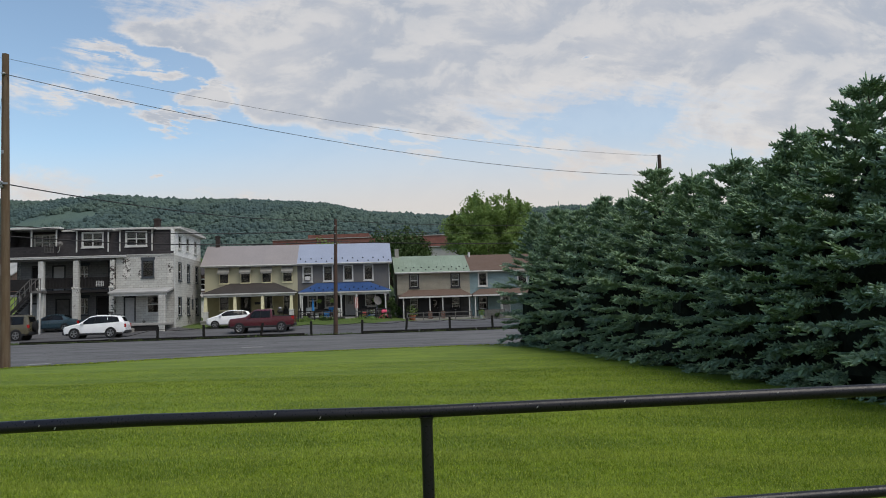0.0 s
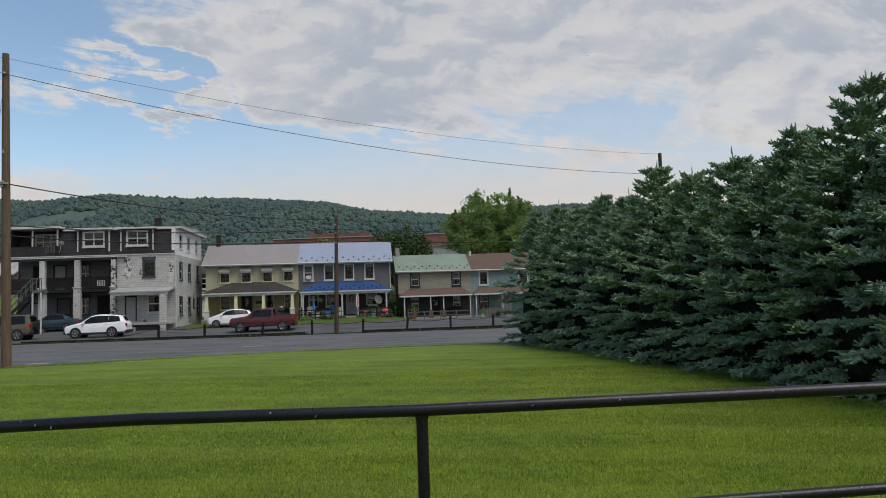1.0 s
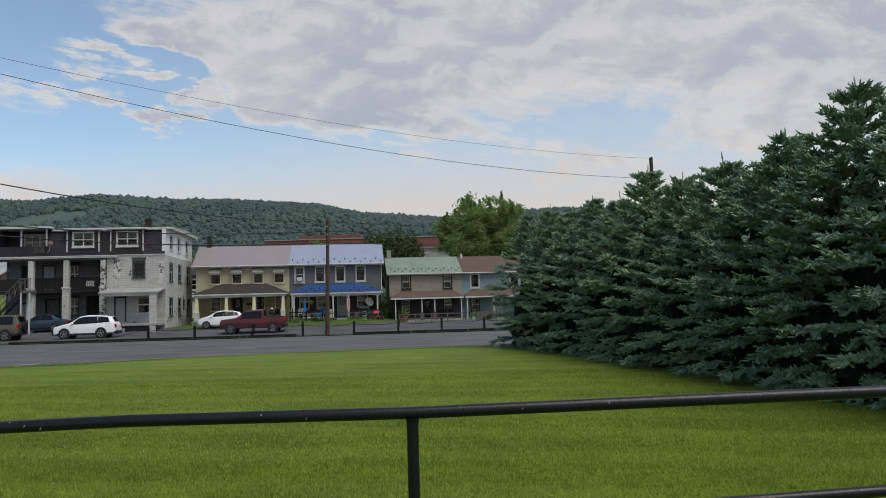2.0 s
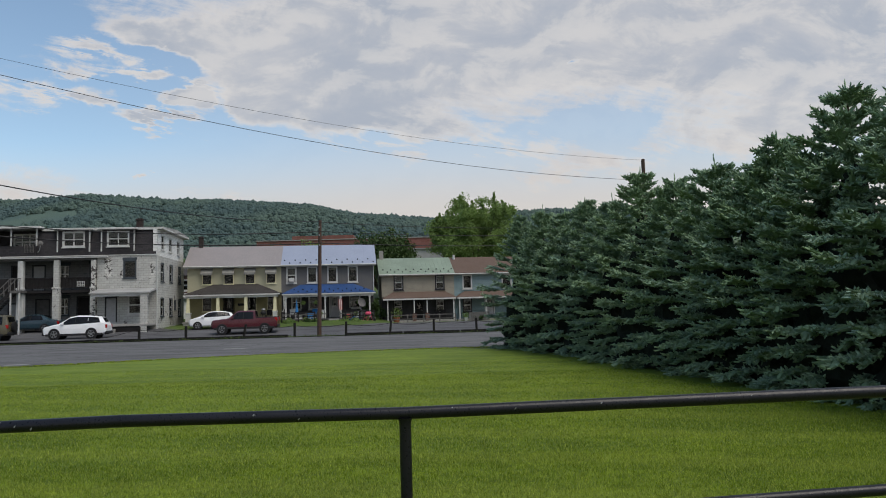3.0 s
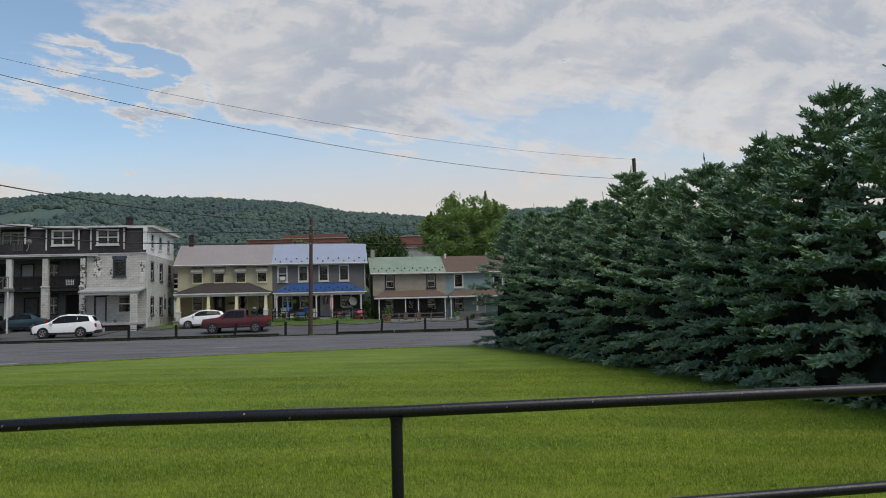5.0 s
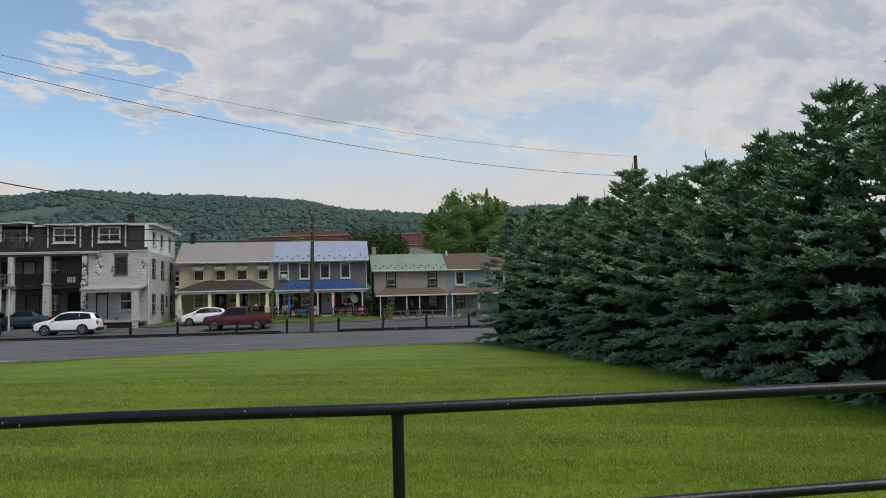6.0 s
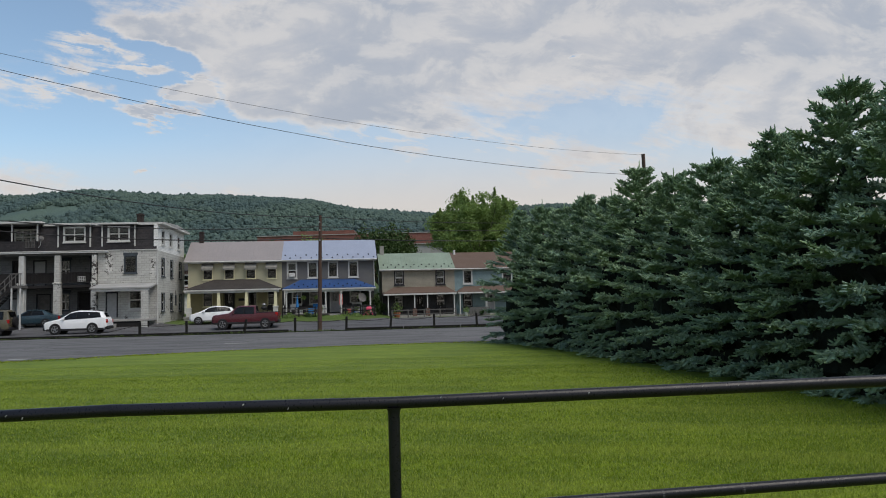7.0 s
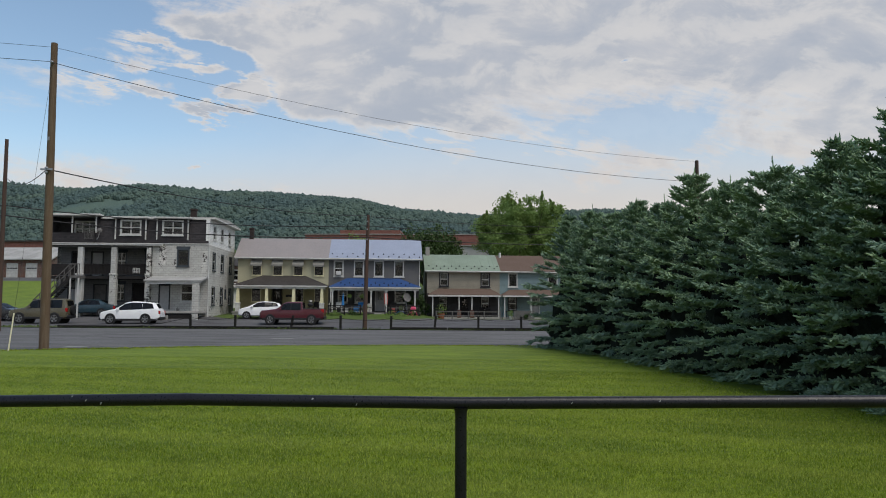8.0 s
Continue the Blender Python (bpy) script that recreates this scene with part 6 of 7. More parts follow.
def car(name, m, label, stations, windows, screens, wheels, radius, paint, cladding=None, rails=False, spare=False, bed=None, rim_mat=None):
    """stations: x, bottom, belt line, roof, half width, half roof width; nose at x = 0, drawn towards +x."""
    c = thing(name, m, label, "car", "parked cars")
    xs = [s[0] for s in stations]

    def shape(x):
        return [float(np.interp(x, xs, [s[k] for s in stations])) for k in range(1, 6)]

    bm = bmesh.new()
    rings = []
    fine = sorted({*xs, *np.linspace(xs[0], xs[-1], 44).tolist()})
    for x in fine:
        zb, belt, roof, w, wr = shape(x)
        half = [(0.0, zb), (w * 0.82, zb), (w * 0.97, zb + 0.10), (w, zb + (belt - zb) * 0.55), (w * 0.965, belt), (wr + (w * 0.965 - wr) * 0.12, roof - (roof - belt) * 0.16), (wr * 0.82, roof - 0.012), (0.0, roof)]
        ring = [(y, z) for y, z in half] + [(-y, z) for y, z in half[-2:0:-1]]
        rings.append([bm.verts.new((x, y, z)) for y, z in ring])
    for a, b in zip(rings, rings[1:]):
        for k in range(len(a)):
            bm.faces.new((a[k], a[(k + 1) % len(a)], b[(k + 1) % len(a)], b[k]))
    bm.faces.new(rings[0]); bm.faces.new(rings[-1][::-1])
    body = part("body", bm, paint, c, smooth=True)

    def side(x, f, sg, off=0.008):
        zb, belt, roof, w, wr = shape(x)
        y0, z0 = w * 0.965, belt
        y1, z1 = wr + (w * 0.965 - wr) * 0.12, roof - (roof - belt) * 0.16
        return Vector((x, sg * (y0 + (y1 - y0) * f + off), z0 + (z1 - z0) * f))

    for sg in (-1, 1):
        for a0, a1, b0, b1 in windows:
            g = bmesh.new()
            cols = 6
            lo = [g.verts.new(side(a0 + (a1 - a0) * k / cols, 0.02, sg)) for k in range(cols + 1)]
            hi = [g.verts.new(side(b0 + (b1 - b0) * k / cols, 0.98, sg)) for k in range(cols + 1)]
            for k in range(cols):
                g.faces.new((lo[k], lo[k + 1], hi[k + 1], hi[k]))
            bmesh.ops.solidify(g, geom=g.faces[:], thickness=0.006)
            part("side_window", g, CAR_GLASS, c)
        g = bmesh.new()
        (a0, _, b0, _), (_, a1, _, b1) = windows[0], windows[-1]
        lo = [g.verts.new(side(a0 - 0.03 + (a1 - a0 + 0.06) * k / 10, -0.01, sg, 0.003)) for k in range(11)]
        hi = [g.verts.new(side(b0 - 0.03 + (b1 - b0 + 0.06) * k / 10, 1.0, sg, 0.003)) for k in range(11)]
        for k in range(10):
            g.faces.new((lo[k], lo[k + 1], hi[k + 1], hi[k]))
        bmesh.ops.solidify(g, geom=g.faces[:], thickness=0.003)
        part("window_surround", g, BLACK_PLASTIC, c)
    for nm, (x0, x1) in zip(("windscreen", "rear_window"), screens):
        g = bmesh.new()
        vs = []
        sg = -1 if nm == "windscreen" else 1
        for k in range(5):
            x = x0 + (x1 - x0) * k / 4
            zb, belt, roof, w, wr = shape(x)
            yy = wr * 0.80
            vs.append([g.verts.new((x + sg * 0.008, y, roof + 0.010 - 0.012 * abs(y) / yy)) for y in (-yy, -yy / 2, 0, yy / 2, yy)])
        for r, s in zip(vs, vs[1:]):
            for k in range(4):
                g.faces.new((r[k], r[k + 1], s[k + 1], s[k]))
        bmesh.ops.solidify(g, geom=g.faces[:], thickness=0.006)
        part(nm, g, CAR_GLASS, c)
    for x in wheels:
        w = shape(x)[3]
        for sg in (-1, 1):
            arch = bmesh.new()
            bmesh.ops.create_cone(arch, cap_ends=True, segments=28, radius1=radius * 1.17, radius2=radius * 1.17, depth=0.22, matrix=pose(x, sg * (w - 0.095), radius, 90, 0, 0))
            part("wheel_arch", arch, BLACK_PLASTIC, c)
            t = bmesh.new()
            bmesh.ops.create_cone(t, cap_ends=True, segments=28, radius1=radius, radius2=radius, depth=0.2, matrix=pose(x, sg * (w - 0.065), radius, 90, 0, 0))
            bmesh.ops.bevel(t, geom=[e for e in t.edges if len(e.link_faces) == 2 and max(len(f.verts) for f in e.link_faces) > 4], offset=0.03, segments=2, affect="EDGES")
            wheel = part("wheel", t, RUBBER, c, smooth=False)
            r = bmesh.new()
            bmesh.ops.create_cone(r, cap_ends=True, segments=24, radius1=radius * 0.16, radius2=radius * 0.16, depth=0.03, matrix=pose(x, sg * (w + 0.04), radius, 90, 0, 0))
            for k in range(5):
                a = radians(72 * k + 20)
                dx, dz = math.cos(a), math.sin(a)
                n = Vector((-dz, 0, dx)) * radius * 0.10
                p, q = Vector((x + dx * radius * 0.1, sg * (w + 0.046), radius + dz * radius * 0.1)), Vector((x + dx * radius * 0.66, sg * (w + 0.04), radius + dz * radius * 0.66))
                v = [r.verts.new(u) for u in (p - n * 0.7, p + n * 0.7, q + n * 1.25, q - n * 1.25)]
                r.faces.new(v if sg > 0 else v[::-1])
            tubes = [Vector((x + math.cos(2 * math.pi * k / 24) * radius * 0.66, sg * (w + 0.038), radius + math.sin(2 * math.pi * k / 24) * radius * 0.66)) for k in range(25)]
            tube(tubes, radius * 0.05, 5, r, False)
            part("rim", r, rim_mat or ALLOY, wheel)
    L = xs[-1]
    zb, belt, roof, w, wr = shape(0.12)
    for sg in (-1, 1):
        part("headlight", box(0.02, 0.30, sg * w * 0.72 - 0.14, sg * w * 0.72 + 0.14, belt - 0.17, belt - 0.03, None, 0.02), HEADLAMP, c)
    zb, belt, roof, w, wr = shape(L - 0.08)
    for sg in (-1, 1):
        part("tail_light", box(L - 0.22, L + 0.015, sg * w * 0.86 - 0.11, sg * w * 0.86 + 0.10, belt - 0.24, belt + 0.02, None, 0.02), TAILLAMP, c)
    zb = shape(L / 2)[0]
    w = shape(L / 2)[3]
    if cladding:
        for sg in (-1, 1):
            part("sill_trim", box(0.25, L - 0.25, sg * w * 0.985 - 0.02, sg * w * 0.985 + 0.02, zb + 0.0, zb + 0.15, None, 0.015), cladding, c)
        part("front_bumper", box(-0.05, 0.22, -w * 0.86, w * 0.86, zb + 0.04, zb + 0.26, None, 0.05), cladding, c)
        part("rear_bumper", box(L - 0.18, L + 0.06, -w * 0.86, w * 0.86, zb + 0.06, zb + 0.28, None, 0.05), cladding, c)
    mx = screens[0][0] + 0.28
    for sg in (-1, 1):
        p = side(mx, 0.08, sg)
        part("mirror", box(p.x - 0.07, p.x + 0.10, min(p.y, p.y + sg * 0.17), max(p.y, p.y + sg * 0.17), p.z - 0.02, p.z + 0.13, None, 0.025), paint, c)
    for a0, a1, b0, b1 in windows:
        for sg in (-1, 1):
            wd = shape(a1)[3]
            z = shape(a1)[1] - 0.10
            part("door_handle", box(a1 - 0.22, a1 - 0.06, min(sg * wd * 0.985, sg * (wd * 0.985 + 0.03)), max(sg * wd * 0.985, sg * (wd * 0.985 + 0.03)), z - 0.03, z, None, 0.008), paint, c)
    if rails:
        for sg in (-1, 1):
            p, q = shape(1.7), shape(L - 0.7)
            part("roof_rail", tube(((1.65, sg * p[4] * 0.80, p[2] + 0.03), (1.8, sg * p[4] * 0.80, p[2] + 0.07), (L - 0.8, sg * q[4] * 0.80, q[2] + 0.07), (L - 0.65, sg * q[4] * 0.80, q[2] + 0.02)), 0.022, 6), BLACK_PLASTIC, c)
    if spare:
        t = bmesh.new()
        bmesh.ops.create_cone(t, cap_ends=True, segments=24, radius1=0.36, radius2=0.36, depth=0.22, matrix=pose(L + 0.12, 0.05, 0.95, 0, 90, 0))
        bmesh.ops.bevel(t, geom=[e for e in t.edges if max(len(f.verts) for f in e.link_faces) > 4], offset=0.04, segments=2, affect="EDGES")
        part("spare_wheel", t, RUBBER, c)
    if bed:
        part("bed_liner", box(bed[0], bed[1], -0.72, 0.72, bed[2] + 0.012, bed[2] + 0.03), BLACK_PLASTIC, c)
    return c


def place(x, y, turn=0, long=1.0, tall=1.0):
    return pose(x, y, float(height(x, y)) + 0.005, 0, 0, turn) @ Matrix.Diagonal((long, 1, tall, 1))


WHITE_CAR = car_paint("white_car_paint", (0.74, 0.75, 0.76))
RED_CAR = car_paint("dark_red_car_paint", (0.070, 0.005, 0.012), 0.3)
GOLD_CAR = car_paint("olive_gold_car_paint", (0.080, 0.072, 0.045))
TEAL_CAR = car_paint("dark_teal_car_paint", (0.022, 0.045, 0.060))
BLACK_CAR = car_paint("black_car_paint", (0.014, 0.015, 0.018))

car("white_suv", place(-28.5, 54.7, 9, 0.95, 1.04), "white compact sport utility car with dark windows and black trim",
    [(0, 0.34, 0.66, 0.74, 0.70, 0.55), (0.12, 0.26, 0.80, 0.88, 0.84, 0.66), (0.75, 0.24, 0.95, 1.03, 0.90, 0.72), (1.15, 0.24, 1.00, 1.10, 0.91, 0.74), (1.95, 0.24, 1.03, 1.58, 0.92, 0.62), (2.5, 0.24, 1.05, 1.67, 0.92, 0.62), (3.6, 0.24, 1.10, 1.63, 0.92, 0.60), (4.25, 0.26, 1.14, 1.52, 0.90, 0.56), (4.52, 0.34, 1.05, 1.12, 0.86, 0.60), (4.66, 0.42, 0.85, 0.92, 0.78, 0.60)],
    [(1.30, 2.36, 1.92, 2.38), (2.40, 3.30, 2.42, 3.28), (3.33, 4.20, 3.31, 4.0)], ((1.18, 1.92), (4.28, 4.50)), (0.88, 3.58), 0.36, WHITE_CAR, BLACK_PLASTIC, True)
car("gold_suv", place(-35.3, 54.3, 7, 0.97, 1.08), "boxy olive gold sport utility car with roof rack and spare wheel",
    [(0, 0.42, 0.80, 0.88, 0.74, 0.62), (0.15, 0.36, 0.94, 1.0, 0.84, 0.70), (1.05, 0.34, 1.05, 1.12, 0.88, 0.74), (1.28, 0.34, 1.08, 1.18, 0.89, 0.74), (1.75, 0.34, 1.10, 1.70, 0.90, 0.68), (2.2, 0.34, 1.10, 1.78, 0.90, 0.68), (4.0, 0.34, 1.12, 1.78, 0.90, 0.68), (4.25, 0.36, 1.12, 1.70, 0.88, 0.66), (4.40, 0.42, 1.05, 1.20, 0.84, 0.66)],
    [(1.50, 2.20, 1.76, 2.22), (2.30, 3.10, 2.30, 3.10), (3.22, 4.02, 3.22, 4.0)], ((1.30, 1.74), (4.27, 4.38)), (0.86, 3.52), 0.37, GOLD_CAR, BLACK_PLASTIC, True, True)
car("teal_sedan", place(-34.9, 60.1, 6), "dark teal four-door saloon car parked by the white building",
    [(0, 0.34, 0.62, 0.68, 0.70, 0.56), (0.15, 0.24, 0.74, 0.80, 0.82, 0.66), (1.10, 0.22, 0.88, 0.95, 0.88, 0.70), (1.40, 0.22, 0.90, 0.99, 0.88, 0.70), (2.15, 0.22, 0.93, 1.40, 0.88, 0.58), (2.7, 0.22, 0.94, 1.44, 0.88, 0.57), (3.3, 0.22, 0.95, 1.38, 0.88, 0.57), (3.95, 0.22, 0.96, 1.06, 0.88, 0.66), (4.50, 0.30, 0.92, 0.98, 0.84, 0.68), (4.65, 0.40, 0.72, 0.80, 0.78, 0.64)],
    [(1.66, 2.45, 2.15, 2.50), (2.53, 3.50, 2.56, 3.22)], ((1.42, 2.12), (3.34, 3.92)), (0.86, 3.62), 0.31, TEAL_CAR)
car("black_car", place(-36.4, 57.6, 176), "black saloon car with a bright reflecting windscreen",
    [(0, 0.34, 0.62, 0.68, 0.70, 0.56), (0.15, 0.24, 0.74, 0.80, 0.82, 0.66), (1.00, 0.22, 0.88, 0.95, 0.88, 0.70), (1.25, 0.22, 0.90, 0.99, 0.88, 0.70), (2.15, 0.22, 0.93, 1.40, 0.88, 0.58), (2.7, 0.22, 0.94, 1.45, 0.88, 0.57), (3.3, 0.22, 0.95, 1.38, 0.88, 0.57), (3.95, 0.22, 0.96, 1.06, 0.88, 0.66), (4.50, 0.30, 0.92, 0.98, 0.84, 0.68), (4.65, 0.40, 0.72, 0.80, 0.78, 0.64)],
    [(1.66, 2.45, 2.15, 2.50), (2.53, 3.50, 2.56, 3.22)], ((1.28, 2.12), (3.34, 3.92)), (0.86, 3.62), 0.31, BLACK_CAR)
car("white_hatchback", place(-20.35, 62.2, 13), "small white hatchback car parked before the cream house",
    [(0, 0.34, 0.66, 0.72, 0.66, 0.52), (0.12, 0.24, 0.78, 0.84, 0.78, 0.62), (0.62, 0.22, 0.92, 1.0, 0.83, 0.66), (0.85, 0.22, 0.96, 1.06, 0.84, 0.66), (1.65, 0.22, 1.00, 1.46, 0.84, 0.56), (2.2, 0.22, 1.02, 1.52, 0.84, 0.56), (2.9, 0.22, 1.05, 1.47, 0.84, 0.55), (3.45, 0.24, 1.08, 1.34, 0.82, 0.53), (3.68, 0.32, 0.95, 1.05, 0.78, 0.56), (3.78, 0.40, 0.78, 0.84, 0.72, 0.56)],
    [(1.02, 2.08, 1.60, 2.10), (2.12, 2.90, 2.14, 2.86), (2.94, 3.36, 2.90, 3.20)], ((0.88, 1.62), (3.47, 3.66)), (0.72, 3.15), 0.30, WHITE_CAR, None)
pickup = car("red_pickup", place(-17.05, 57.8, 5, 0.97, 1.06), "dark red extended-cab pickup truck with an open bed",
    [(0, 0.46, 0.82, 0.92, 0.74, 0.62), (0.14, 0.40, 0.98, 1.05, 0.84, 0.70), (1.10, 0.36, 1.08, 1.15, 0.88, 0.74), (1.38, 0.36, 1.10, 1.19, 0.88, 0.74), (1.98, 0.36, 1.08, 1.64, 0.88, 0.66), (2.20, 0.36, 1.08, 1.71, 0.88, 0.66), (3.34, 0.36, 1.08, 1.71, 0.88, 0.66), (3.46, 0.36, 1.08, 1.66, 0.88, 0.66), (3.52, 0.38, 1.13, 1.16, 0.88, 0.80), (5.15, 0.42, 1.14, 1.17, 0.88, 0.80), (5.25, 0.48, 1.12, 1.15, 0.86, 0.80)],
    [(1.62, 2.50, 1.96, 2.52), (2.60, 3.34, 2.60, 3.30)], ((1.40, 1.93), (3.45, 3.51)), (0.88, 4.25), 0.36, RED_CAR, BLACK_PLASTIC, bed=(3.6, 5.15, 1.165))
part("tailgate_lip", box(3.55, 5.2, -0.83, -0.77, 1.13, 1.22, None, 0.02), BLACK_PLASTIC, pickup)
part("tailgate_lip", box(3.55, 5.2, 0.77, 0.83, 1.13, 1.22, None, 0.02), BLACK_PLASTIC, pickup)

# ---------------------------------------------------------------- low cable fence beside the road
TIMBER = material("tarred_timber", (0.014, 0.013, 0.012), 0.85, 0.4, 3.0, 30.0, 0.4)
fence = thing("cable_fence", pose(0, FENCE_Y, 0), "low dark timber post fence with a slack cable and ground beam", "fence")
POSTS = ((-19.6, 0.0), (-16.45, 0.0), (-12.55, 0.16), (-9.1, 0.0), (-5.62, 0.03), (-2.62, 0.10), (0.38, 0.0), (3.3, -0.02), (6.3, 0.0), (9.3, 0.0), (12.3, 0.0))
tops = []
for x, lean in POSTS:
    z = float(height(x, FENCE_Y))
    bm = box(-0.075, 0.075, -0.075, 0.075, -0.2, 0.92, None, 0.018)
    bmesh.ops.transform(bm, matrix=Matrix.Translation((x, 0, z)) @ Matrix.Shear("XY", 4, (lean, 0)), verts=bm.verts)
    part("post", bm, TIMBER, fence)
    tops.append(Vector((x + lean * 0.72, -0.08, z + 0.74)))
for a, b in zip(tops, tops[1:]):
    part("cable", tube([a.lerp(b, k / 8) - Vector((0, 0, 0.13 * 4 * (k / 8) * (1 - k / 8))) for k in range(9)], 0.017, 5), TIMBER, fence)
part("cable", tube((tops[0], tops[0].lerp(Vector((-23.6, -0.1, 0.1)), 0.5) - Vector((0, 0, 0.1)), Vector((-23.6, -0.1, 0.1))), 0.017, 5), TIMBER, fence)
for k in range(11):
    x = -29.0 + 3.9 * k
    if k in (5,):
        continue
    part("ground_beam", box(x, x + 3.84, -0.12 + 0.03 * (k % 3), 0.10 + 0.03 * (k % 3), -0.03, 0.15, None, 0.02), TIMBER, fence)


def tufts(name, spots, mat, label, tall, seed):
    """Weeds: tufts of narrow bent leaves."""
    rng = np.random.default_rng(seed)
    vs = []
    for x, y, n, s in spots:
        for _ in range(n):
            px, py = x + rng.normal(0, s), y + rng.normal(0, 0.10)
            h = tall * rng.uniform(0.3, 1.2)
            a, w = rng.uniform(0, 6.28), rng.uniform(0.012, 0.03)
            bend = rng.uniform(0.1, 0.7) * h
            z = float(height(px, py))
            d = np.array((math.cos(a), math.sin(a), 0)); sd = np.array((-d[1], d[0], 0)) * w
            b = np.array((px, py, z - 0.01)); mid = b + d * bend * 0.3 + np.array((0, 0, h * 0.65)); tip = b + d * bend + np.array((0, 0, h))
            vs += [b - sd, b + sd, mid + sd * 0.8, b - sd, mid + sd * 0.8, mid - sd * 0.8, mid - sd * 0.8, mid + sd * 0.8, tip]
    vs = np.array(vs)
    tagged(new(name, mesh_from(name, vs, np.arange(len(vs)).reshape(-1, 3), mat)), label, "weeds", "", "stuff")


wr = random.Random(3)
tufts("verge_weeds", [(wr.uniform(-60, 14), FENCE_Y + wr.uniform(-0.35, 0.25), 9, 0.25) for _ in range(110)] + [(-31.2, FENCE_Y + 0.3, 90, 0.5), (-36.2, FENCE_Y + 0.3, 60, 0.3), (-33, FENCE_Y + 0.2, 90, 1.4)], ROUGH_GRASS, "green weeds growing along the fence beam", 0.14, 31)
tufts("lawn_fringe", [(wx, float(lawn_end(wx)), 10, 0.3) for wx in (wr.uniform(-24, 4) for _ in range(420))], BLADE, "longer grass along the lawn's road edge", 0.05, 32)
LINE = material("worn_road_paint", (0.26, 0.26, 0.25), 0.8, 0.5, 6.0, 20.0, 0.1, other=(0.2, 0.2, 0.2))
for x, y, w in ((-14.72, 26.35, 0.75), (-9.1, 34.4, 1.0)):
    solid("road_mark", box(-w / 2, w / 2, -0.25, 0.25, 0, 0.006), LINE, pose(x, y, -0.038, 0, 0, 3), "short worn white paint mark on the asphalt", "road marking", "", "structure")

# ---------------------------------------------------------------- porch and yard clutter
PINK = material("pink_plastic", (0.65, 0.09, 0.17), 0.45, 0.1)
BLUE_CLOTH = material("blue_cloth", (0.03, 0.17, 0.42), 0.85, 0.25)
RED_CLOTH = material("faded_red_cloth", (0.42, 0.10, 0.09), 0.9, 0.3)
TERRACOTTA = material("terracotta", (0.33, 0.13, 0.07), 0.85, 0.25)
WHITE_PLASTIC = material("white_plastic", (0.62, 0.62, 0.60), 0.5, 0.15)
BA = radians(7)


def on_b(x, y, z=0.0, turn=0):
    """A place by the double house, in the house's own metres."""
    return pose(OB[0] + x * math.cos(BA) - y * math.sin(BA), OB[1] + x * math.sin(BA) + y * math.cos(BA), 1.15 + z, 0, 0, 7 + turn)


def on_c(x, y, z=0.0, turn=0):
    return pose(OC[0] + x * math.cos(BA) - y * math.sin(BA), OC[1] + x * math.sin(BA) + y * math.cos(BA), 0.60 + z, 0, 0, 7 + turn)


def chair(m, mat, label):
    c = thing("porch_chair", m, label, "chair", "porch chairs")
    part("seat", box(-0.26, 0.26, -0.25, 0.25, 0.38, 0.43, None, 0.02), mat, c)
    part("backrest", prism(((0.20, 0.43), (0.25, 0.43), (0.38, 0.92), (0.33, 0.92)), -0.25, 0.25, axis="x"), mat, c)
    for x in (-0.25, 0.25):
        part("armrest", box(x - 0.03, x + 0.03, -0.25, 0.28, 0.60, 0.64, None, 0.01), mat, c)
        for y in (-0.22, 0.22):
            part("leg", box(x - 0.025, x + 0.025, y - 0.025, y + 0.025, 0.0, 0.60 if y < 0 else 0.40), mat, c)
    return c


for x, mat, lab in ((9.15, WHITE_PLASTIC, "white plastic chair on the grey porch"), (10.2, DARK_WOOD, "dark wooden chair on the grey porch"), (11.2, BLUE_CLOTH, "blue camp chair on the grey porch"), (14.3, DARK_WOOD, "dark wooden chair beside the porch dish")):
    chair(on_b(x, 0.9, -0.09, 8), mat, lab)
chair(on_b(6.95, 1.1, -0.05, -10), DARK_WOOD, "dark chair on the cream porch")
for x in (1.7, 5.3, 5.9):
    chair(on_c(x, -0.8, 0.05, 5), DARK_WOOD, "dark chair on the tan house porch")


def pot(m, mat, label, size=0.2, leaf=MAPLE):
    p = thing("plant_pot", m, label, "plant pot", "porch plants")
    bm = bmesh.new()
    bmesh.ops.create_cone(bm, cap_ends=True, segments=12, radius1=size * 0.7, radius2=size, depth=size * 1.6, matrix=pose(0, 0, size * 0.8))
    part("pot", bm, mat, p)
    rng = np.random.default_rng(int(size * 1000))
    n = 260
    d = rng.normal(0, 1, (n, 3)); d /= np.linalg.norm(d, axis=1, keepdims=True)
    c = d * (size * 1.7 * rng.random(n) ** 0.4)[:, None] + np.array((0, 0, size * 2.6))
    a1 = rng.normal(0, 1, (n, 3)) * 0.035; a2 = rng.normal(0, 1, (n, 3)) * 0.035
    v = np.stack((c - a1, c + a2, c + a1), 1).reshape(-1, 3)
    ob = new("leaves", mesh_from("leaves", v, np.arange(len(v)).reshape(-1, 3), leaf))
    ob.parent = p
    return p


